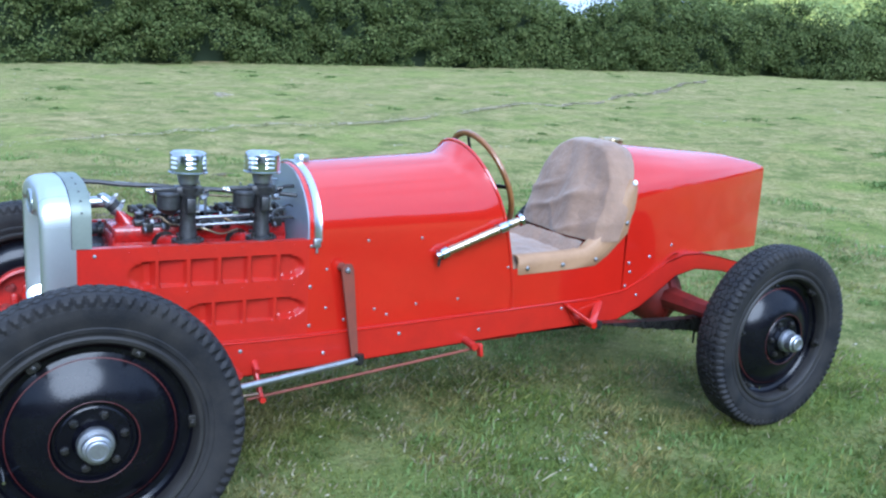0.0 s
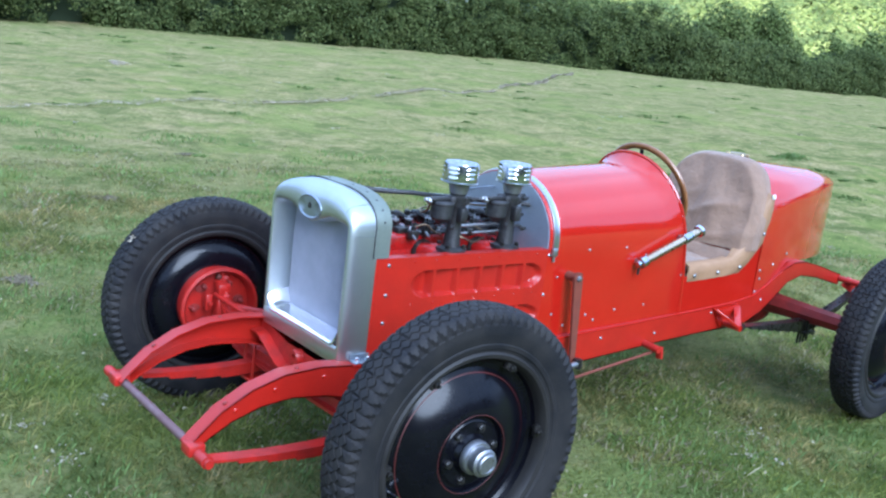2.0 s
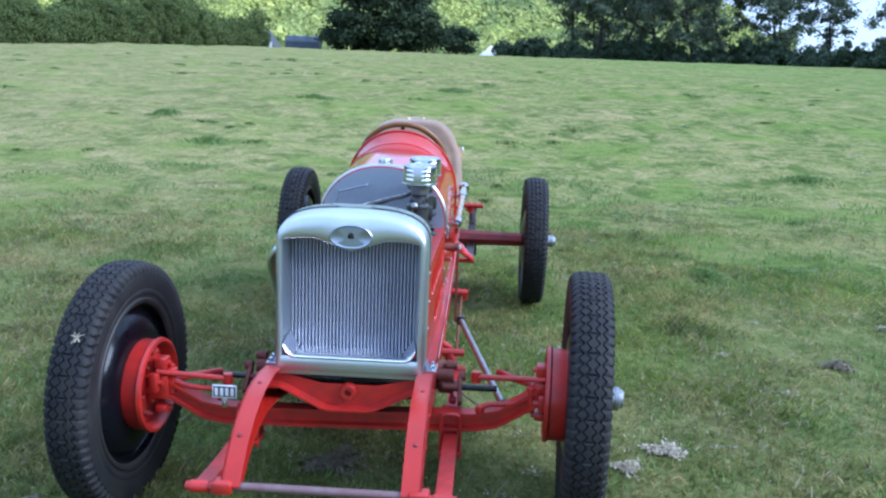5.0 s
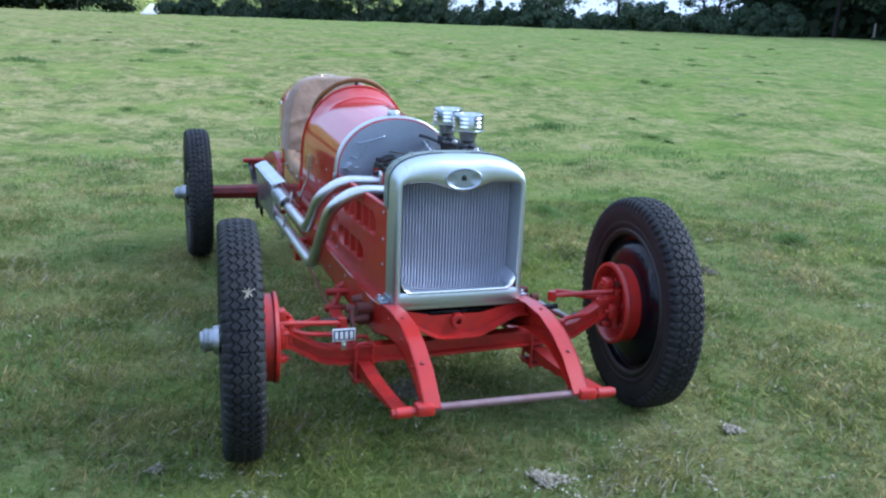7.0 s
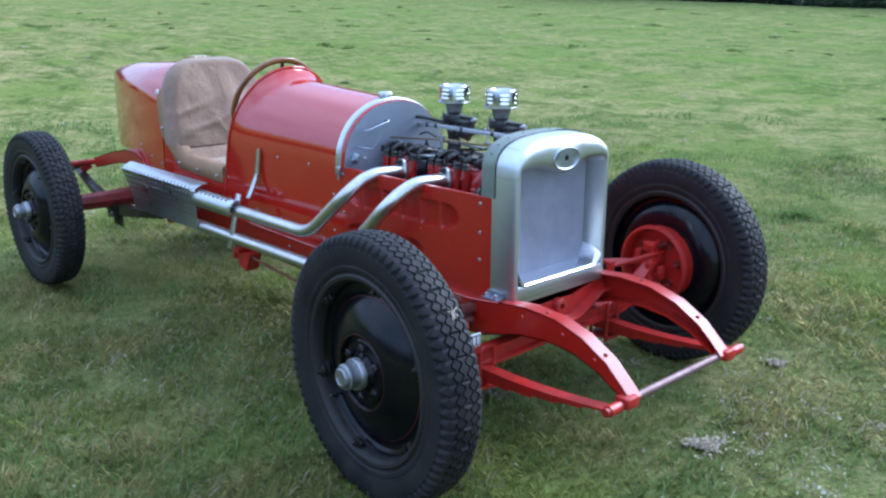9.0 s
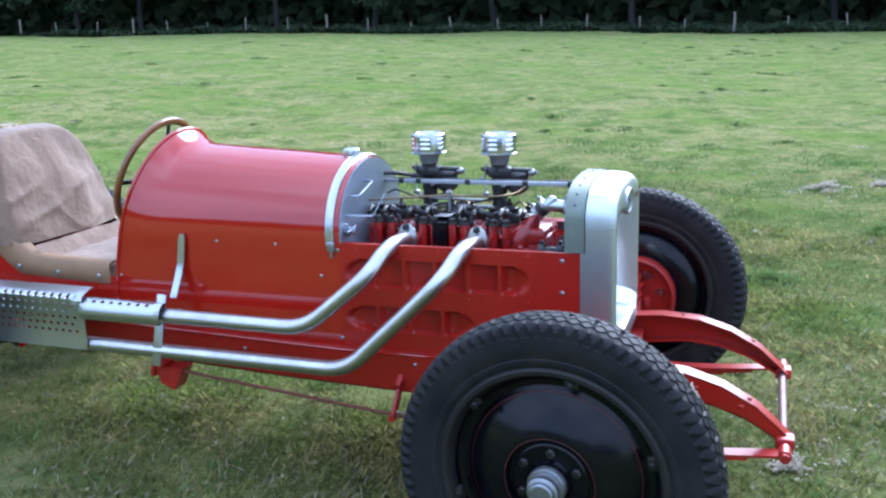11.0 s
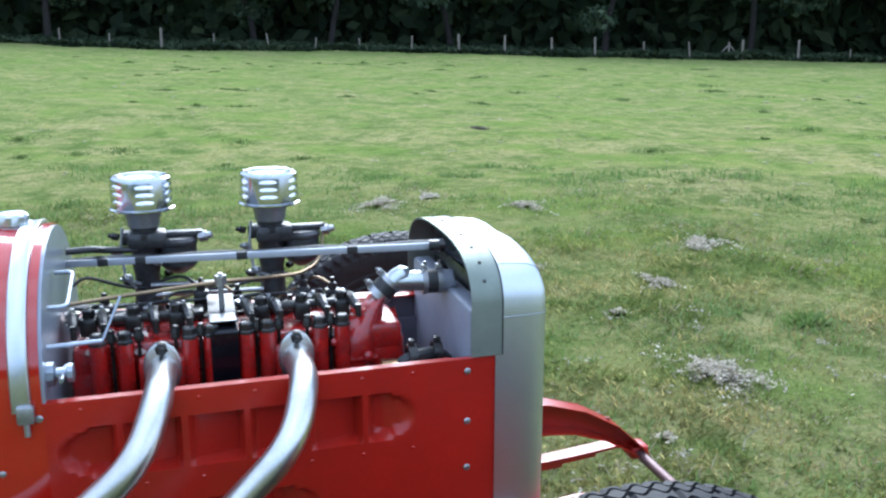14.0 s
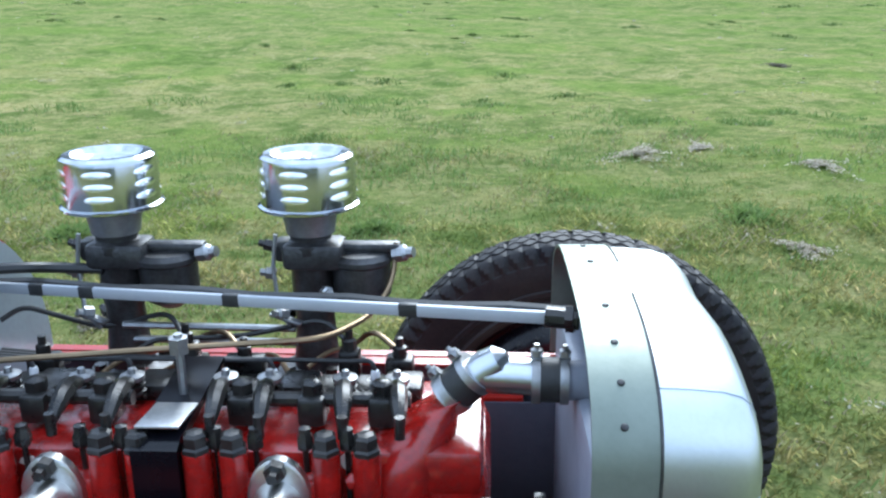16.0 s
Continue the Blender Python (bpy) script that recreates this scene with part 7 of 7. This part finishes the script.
def front_brake(side):
    m = pose(FX, side * TRF, FZ + side * TILT * TRF, 0, 0, STEER + (180 if side < 0 else 0))
    bm = B()
    lathe(bm, [(0.0, -0.048), (0.05, -0.048), (0.12, -0.044), (0.142, -0.046), (0.150, -0.084), (0.158, -0.092), (0.169, -0.089), (0.172, -0.078), (0.163, -0.072), (0.163, -0.030), (0.160, -0.015), (0.10, 0.0), (0, 0.0)], (0, 0, 0), (0, 1, 0), 48)
    ob = part("brake_drum", bm, RED_ROUGH, car, "red front brake drum and backplate", 35)
    ob.matrix_local = m @ Matrix.Translation((0, -0.030, 0)) @ Matrix.Diagonal((0.89, 1.0, 0.89, 1.0))
    s = side
    bits = [((0.0, -0.10, 0.085), (0.055, 0.04, 0.045)), ((0.0, -0.10, -0.085), (0.05, 0.04, 0.03)), ((-0.06, -0.095, 0.03), (0.03, 0.03, 0.07)), ((0.055, -0.095, -0.02), (0.03, 0.03, 0.06)), ((0, -0.10, 0), (0.06, 0.05, 0.09))]
    for c, z in bits:
        bm = B()
        box(bm, c, z, None, 0.008)
        cyl(bm, (c[0], c[1] - 0.03, c[2]), (c[0], c[1] + 0.01, c[2]), 0.010, None, 8)
        part("brake_bracket", bm, RED_ROUGH, ob)
    # dark ovals paint the shade and dirt of hollows in the backplate
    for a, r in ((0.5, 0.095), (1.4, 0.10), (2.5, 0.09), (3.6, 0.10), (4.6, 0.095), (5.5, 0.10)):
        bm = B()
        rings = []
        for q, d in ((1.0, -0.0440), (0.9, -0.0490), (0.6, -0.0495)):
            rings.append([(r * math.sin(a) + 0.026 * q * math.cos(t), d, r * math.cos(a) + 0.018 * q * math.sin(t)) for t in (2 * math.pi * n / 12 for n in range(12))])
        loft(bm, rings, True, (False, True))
        part("dark_pocket", bm, RED_DARK, ob, "dark patch for oily dirt and shade in a backplate hollow")
    for k in range(6):
        a = k * math.pi / 3 + 0.4
        bm = B()
        lathe(bm, [(0.011, 0.0), (0.011, 0.020), (0.007, 0.022), (0.007, 0.032), (0, 0.033)], (0.105 * math.sin(a), -0.046, 0.105 * math.cos(a)), (0, -1, 0), 6)
        part("backplate_bolt", bm, RED_DARK, ob)
    # steering arm and brake lever, pointing inwards
    bm = B()
    sweep(bm, rounded([(-0.02 * s, -0.10, 0.015), (-0.05 * s, -0.18, 0.025), (-0.16 * s, -0.24, 0.01)], 0.04), 0.013, 10, True)
    part("steering_arm", bm, RED_ROUGH, ob)
    bm = B()
    cyl(bm, (0.03 * s, -0.09, 0.06), (-0.02 * s, -0.32, 0.035), 0.010, None, 10)
    lathe(bm, [(0.016, -0.02), (0.016, 0.02), (0, 0.021)], (-0.02 * s, -0.31, 0.035), (0, 0, 1), 10)
    part("brake_lever", bm, RED_ROUGH, ob)
    return ob


for side in (1, -1):
    front_brake(side)
bm = B()
cyl(bm, (-0.14, -0.47, 0.352), (-0.14, 0.47, 0.352), 0.011, None, 10)
part("track_rod", bm, BLACK_PART, car, "black steering track rod")


def leaf_spring(side, x_a, z_a, x_m, z_m, x_b, z_b, y, mat, leaves=6, over=0.018, bow=0.0):
    """A stack of leaves between two eyes, clamped at the axle."""
    top = None
    la, lb = x_a - x_m, x_m - x_b
    for k in range(leaves):
        f = 1 - k / (leaves + 0.6)
        bm = B()
        rows = []
        for i in range(17):
            u = (i / 16 * 2 - 1) * f
            x = x_m + (la if u > 0 else lb) * u
            zend = z_a if u > 0 else z_b
            z = z_m + (zend - z_m) * abs(u) ** 1.6 - bow * math.sin(abs(u) * math.pi) - k * 0.0078
            th, hw = 0.0036, 0.0225
            rows.append([(x, side * y - hw, z - th), (x, side * y + hw, z - th), (x, side * y + hw, z + th), (x, side * y - hw, z + th)])
        loft(bm, rows, True, (True, True))
        if top is None:
            for xe, ze in ((x_a, z_a), (x_b, z_b)):
                cyl(bm, (xe, side * y - 0.024, ze), (xe, side * y + 0.024, ze), 0.017, None, 14)
            top = part("leaf_spring", bm, mat, car, "semi-elliptic leaf spring")
        else:
            part("leaf", bm, mat, top)
    bm = B()
    for dx in (-0.035, 0.035):
        sweep(bm, rounded([(x_m + dx, side * y - 0.03, z_m - 0.075), (x_m + dx, side * y - 0.03, z_m + over), (x_m + dx, side * y + 0.03, z_m + over), (x_m + dx, side * y + 0.03, z_m - 0.075)], 0.02), 0.006, 8)
    box(bm, (x_m, side * y, z_m - 0.06), (0.10, 0.075, 0.012), None, 0.003)
    part("spring_clamp", bm, mat, top)
    return top


for side in (1, -1):
    leaf_spring(side, 0.515, 0.278, FX, 0.252, -0.50, 0.285, 0.325, RED_ROUGH, 5, 0.070, 0.008)
    leaf_spring(side, -2.03, 0.375, XR, 0.345, -3.15, 0.47, 0.335, BLACK_PART, 7)
    bm = B()
    prism(bm, [(-1.90, 0.452), (-2.10, 0.455), (-2.10, 0.44), (-2.03, 0.36), (-1.97, 0.36), (-1.91, 0.44)], side * 0.268, side * 0.278)
    cyl(bm, (-2.0, side * 0.27, 0.375), (-2.0, side * 0.365, 0.375), 0.014, None, 10)
    bar(bm, (-1.92, side * 0.275, 0.445), (-2.0, side * 0.35, 0.38), 0.03, 0.012, 0.003)
    bar(bm, (-2.09, side * 0.275, 0.445), (-2.0, side * 0.35, 0.38), 0.03, 0.012, 0.003)
    part("spring_hanger", bm, RED, car)
    bm = B()
    bar(bm, (-3.06, side * 0.30, 0.50), (-3.10, side * 0.335, 0.47), 0.02, 0.06, 0.004)
    cyl(bm, (-3.06, side * 0.26, 0.505), (-3.06, side * 0.40, 0.505), 0.016, None, 10)
    part("spring_shackle", bm, RED_ROUGH, car)
    # front spring eye bolt and the rear shackle of the front spring
    bm = B()
    cyl(bm, (0.515, side * 0.255, 0.278), (0.515, side * 0.362, 0.278), 0.013, None, 10)
    box(bm, (0.515, side * 0.262, 0.284), (0.05, 0.055, 0.035), None, 0.008)
    part("spring_eye_bolt", bm, RED_ROUGH, car)
    bm = B()
    bar(bm, (-0.50, side * 0.325, 0.285), (-0.52, side * 0.30, 0.34), 0.02, 0.03, 0.004, (1, 0, 0))
    cyl(bm, (-0.52, side * 0.26, 0.345), (-0.52, side * 0.35, 0.345), 0.014, None, 10)
    cyl(bm, (-0.50, side * 0.28, 0.285), (-0.50, side * 0.36, 0.285), 0.011, None, 10)
    part("front_shackle", bm, RED_ROUGH, car)
bm = B()
cyl(bm, (0.512, -0.265, 0.282), (0.512, 0.265, 0.282), 0.0125, None, 12)
part("spreader_bar", bm, SPREADER, car, "worn purplish steel spreader bar")

# front crossmember, dipping to a lug
bm = B()
rows = []
for k in range(25):
    y = -0.255 + 0.51 * k / 24
    q = max(0, 1 - abs(y) / 0.21)
    z = 0.420 - 0.048 * min(1, q * 1.6)
    h = 0.014 + 0.020 * min(1, q * 1.4)
    rows.append([(0.03, y, z + h), (0.036, y, z + h), (0.036, y, z - h), (0.075, y, z - h - 0.004), (0.075, y, z - h - 0.010), (0.03, y, z - h - 0.006)])
loft(bm, rows, True, (True, True))
cross = part("front_crossmember", bm, RED_ROUGH, car, "dipped red crossmember with starting-handle lug")
bm = B()
rings = []
for r, x in ((0.011, 0.03), (0.011, 0.060), (0.023, 0.060), (0.026, 0.054), (0.026, 0.03)):
    rings.append([(x, r * math.cos(2 * math.pi * i / 20), 0.386 + r * math.sin(2 * math.pi * i / 20)) for i in range(20)])
loft(bm, rings, True)
part("handle_lug", bm, RED_ROUGH, cross)
bm = B()
cyl(bm, (-3.05, -0.26, 0.505), (-3.05, 0.26, 0.505), 0.018, None, 12)
part("rear_crossmember", bm, RED_DARK, car)

# rear axle
bm = B()
for side in (1, -1):
    rows = []
    for y, r in ((0.10, 0.060), (0.20, 0.052), (0.40, 0.044), (0.60, 0.040), (0.66, 0.040)):
        rows.append([(XR + r * 1.1 * math.cos(math.pi / 4 + k * math.pi / 4), side * y, RZ + r * math.sin(math.pi / 4 + k * math.pi / 4)) for k in range(8)])
    loft(bm, rows, True, (True, True))
rear = part("rear_axle", bm, RED_DARK, car, "dull red rear axle with round differential")
bm = B()
lathe(bm, [(0.0, -0.13), (0.07, -0.12), (0.12, -0.075), (0.138, -0.02), (0.150, -0.015), (0.150, 0.015), (0.138, 0.02), (0.12, 0.075), (0.07, 0.12), (0, 0.13)], (XR, 0, RZ), (1, 0, 0), 28)
cyl(bm, (XR + 0.1, 0, RZ), (XR + 1.2, 0, 0.42), 0.045, 0.03, 14)
part("differential", bm, RED_DARK, rear)
for side in (1, -1):
    bm = B()
    lathe(bm, [(0, -0.075), (0.12, -0.07), (0.155, -0.06), (0.158, -0.02), (0.10, 0.0), (0, 0)], (XR, side * TR, RZ), (0, side, 0), 36)
    part("rear_drum", bm, BLACK, rear, "black rear brake drum")
    for k in range(4):
        bm = B()
        cyl(bm, (XR + 0.045 - 0.03 * k, side * 0.335, 0.30), (XR + 0.045 - 0.03 * k, side * 0.335, 0.225), 0.007, 0.005, 6)
        part("clamp_stud", bm, BLACK_PART, rear)

# brake rods and small brackets along the rails
for side in (1, -1):
    bm = B()
    cyl(bm, (-0.56, side * 0.315, 0.245), (-1.47, side * 0.315, 0.325), 0.0055, None, 8)
    rodp = part("brake_rod", bm, RUST, car, "thin dull red-brown brake rod")
    bm = B()
    bar(bm, (-0.60, side * 0.275, 0.33), (-0.61, side * 0.315, 0.242), 0.03, 0.012, 0.003, (1, 0, 0))
    cyl(bm, (-0.61, side * 0.30, 0.242), (-0.61, side * 0.335, 0.242), 0.011, None, 8)
    part("rod_bracket", bm, RED_ROUGH, rodp)
    bm = B()
    cyl(bm, (-0.60, side * 0.262, 0.355), (-0.60, side * 0.30, 0.335), 0.013, 0.010, 8)
    part("rod_stop", bm, RED_ROUGH, rodp)
    bm = B()
    cyl(bm, (-1.44, side * 0.262, 0.345), (-1.44, side * 0.345, 0.34), 0.015, None, 10)
    bar(bm, (-1.47, side * 0.325, 0.345), (-1.475, side * 0.33, 0.295), 0.028, 0.014, 0.003, (1, 0, 0))
    part("rod_lever", bm, RED_ROUGH, rodp)
bm = B()
box(bm, (-1.62, 0.16, 0.322), (0.22, 0.10, 0.03), None, 0.006)
part("step_plate", bm, RED_ROUGH, car)

# steering box gear and pipework low beside the radiator
for side in (1, -1):
    bm = B()
    cyl(bm, (-0.10, side * 0.268, 0.405), (-0.10, side * 0.325, 0.405), 0.021, None, 12)
    cyl(bm, (-0.10, side * 0.34, 0.405), (-0.10, side * 0.365, 0.405), 0.016, None, 10)
    box(bm, (-0.13, side * 0.30, 0.37), (0.09, 0.05, 0.05), None, 0.01)
    bar(bm, (-0.10, side * 0.345, 0.40), (-0.03, side * 0.35, 0.335), 0.014, 0.03, 0.004)
    part("friction_damper", bm, RUST_DARK, car, "small rusty damper on the chassis rail")

bm = B()
lathe(bm, [(0.0, 0.0), (0.040, 0.0), (0.042, 0.006), (0.036, 0.010), (0.034, 0.026), (0.026, 0.036), (0.014, 0.040), (0.013, 0.056), (0.0, 0.057)], (-0.155, 0.264, 0.398), (0, 1, 0), 16)
bmesh.ops.scale(bm, vec=(1, 1, 1.15), verts=bm.verts, space=pose(0, 0, -0.398))
gearcase = part("steering_box", bm, RUST, car, "rusty brown cast steering box on the rail")
for k in range(5):
    a = 2 * math.pi * k / 5 + 0.3
    bm = B()
    lathe(bm, [(0.006, 0.0), (0.006, 0.005), (0.0, 0.006)], (-0.155 + 0.037 * math.cos(a), 0.270, 0.398 + 0.042 * math.sin(a)), (0, 1, 0), 6)
    part("box_bolt", bm, RUST_DARK, gearcase)
bm = B()
bar(bm, (-0.155, 0.316, 0.398), (-0.125, 0.322, 0.318), 0.012, 0.022, 0.004, (1, 0, 0))
lathe(bm, [(0.0, -0.014), (0.012, -0.012), (0.015, 0.0), (0.012, 0.012), (0.0, 0.014)], (-0.124, 0.324, 0.312), (0, 1, 0), 12)
part("box_lever", bm, RED_ROUGH, gearcase)

# brake and steering gear beside the front axle
for side in (1, -1):
    bm = B()
    sweep(bm, rounded([(0.016, side * 0.415, 0.345), (0.016, side * 0.44, 0.358), (0.010, side * 0.53, 0.362), (0.004, side * 0.585, 0.385)], 0.03), 0.0085, 10)
    lathe(bm, [(0.0, -0.016), (0.012, -0.013), (0.016, 0.0), (0.012, 0.013), (0.0, 0.016)], (0.016, side * 0.415, 0.338), (0, 0, 1), 12)
    arm_rod = part("brake_arm", bm, RED_ROUGH, car, "bent red brake arm with a ball end")
    bm = B()
    cyl(bm, (0.004, side * 0.575, 0.335), (0.004, side * 0.575, 0.405), 0.013, None, 10)
    lathe(bm, [(0.017, 0.405), (0.017, 0.416), (0.010, 0.420), (0.008, 0.430), (0, 0.431)], (0.004, side * 0.575, 0), (0, 0, 1), 8)
    part("arm_pivot", bm, RED_ROUGH, arm_rod)
    for dx, dz, r in ((-0.014, 0.462, 0.016), (0.012, 0.470, 0.012), (-0.002, 0.482, 0.010)):
        bm = B()
        lathe(bm, [(0.0, -r), (r * 0.75, -r * 0.7), (r, 0.0), (r * 0.75, r * 0.7), (0.0, r)], (FX + dx, side * 0.640, dz), (1, 0, 0.4), 8)
        part("brake_cam_fitting", bm, RUST_DARK if dx > 0 else RED_ROUGH, arm_rod)
    bm = B()
    cyl(bm, (-0.13, side * 0.30, 0.43), (-0.13, side * 0.335, 0.43), 0.018, 0.012, 10)
    cyl(bm, (-0.075, side * 0.29, 0.375), (-0.075, side * 0.345, 0.372), 0.012, None, 10)
    cyl(bm, (-0.16, side * 0.285, 0.36), (-0.16, side * 0.34, 0.352), 0.015, 0.010, 8)
    bar(bm, (-0.16, side * 0.325, 0.355), (-0.085, side * 0.335, 0.372), 0.012, 0.016, 0.003)
    part("damper_arm", bm, RUST_DARK, car, "rusty steering and damper fittings")
    bm = B()
    sweep(bm, rounded([(-0.60, side * 0.318, 0.262), (-0.40, side * 0.330, 0.262), (-0.20, side * 0.36, 0.300), (-0.03, side * 0.405, 0.338)], 0.06), 0.0035, 6)
    part("brake_cable", bm, CABLE, car, "thin tan brake cable")
bm = B()
lathe(bm, [(0.012, 0.0), (0.019, 0.006), (0.019, 0.028), (0.015, 0.034), (0.015, 0.048), (0.011, 0.052), (0.0, 0.052)], (-0.045, 0.497, 0.300), (0, 0, 1), 12)
part("link_boot", bm, HOSE, link, "black rubber joint boot")

# plate on the front axle
bm = B()
box(bm, (0.032, -0.398, 0.358), (0.004, 0.078, 0.044), pose(0, 0, 0, 0, 0, 0), 0.0015)
plate = part("axle_plate", bm, WHITE, car, "small white plate with dark lettering")
bm = B()
box(bm, (0.032, -0.398, 0.322), (0.005, 0.018, 0.035), None, 0.002)
bead(bm, (0.0345, -0.398, 0.320), (1, 0, 0), 0.006)
part("plate_bracket", bm, ALU, plate)
bm = B()
box(bm, (0.0345, -0.398, 0.358), (0.0015, 0.070, 0.034), None, 0.0)
part("plate_field", bm, DARK_SIGN, plate)
for k in range(4):
    bm = B()
    box(bm, (0.0355, -0.398 - 0.0252 + 0.0168 * k, 0.358), (0.0015, 0.0105, 0.026), None, 0.0)
    part("letter_bar", bm, WHITE, plate)


# a wisp of pale grass stuck to one front tyre
def grass_wisp():
    bm = B()
    rng = random.Random(3)
    d = Vector((math.sin(radians(52)), 0, math.cos(radians(52))))
    c = Vector((FX + 0.034, -TRF - 0.004, FZ - TILT * TRF - 0.008)) + d * 0.3985
    along = Vector((d.z, 0, -d.x))
    for k in range(9):
        a = k * 0.72 + rng.uniform(-0.2, 0.2)
        v = along * math.cos(a) + Vector((0, 1, 0)) * math.sin(a)
        e = c + v * rng.uniform(0.008, 0.026) + d * 0.002
        bar(bm, c, e, 0.0030, 0.0015)
    ob = part("grass_wisp", bm, STRAW, None)
    return tagged(ob, "wisp of pale dried grass stuck to a tyre", "grass wisp")


grass_wisp()
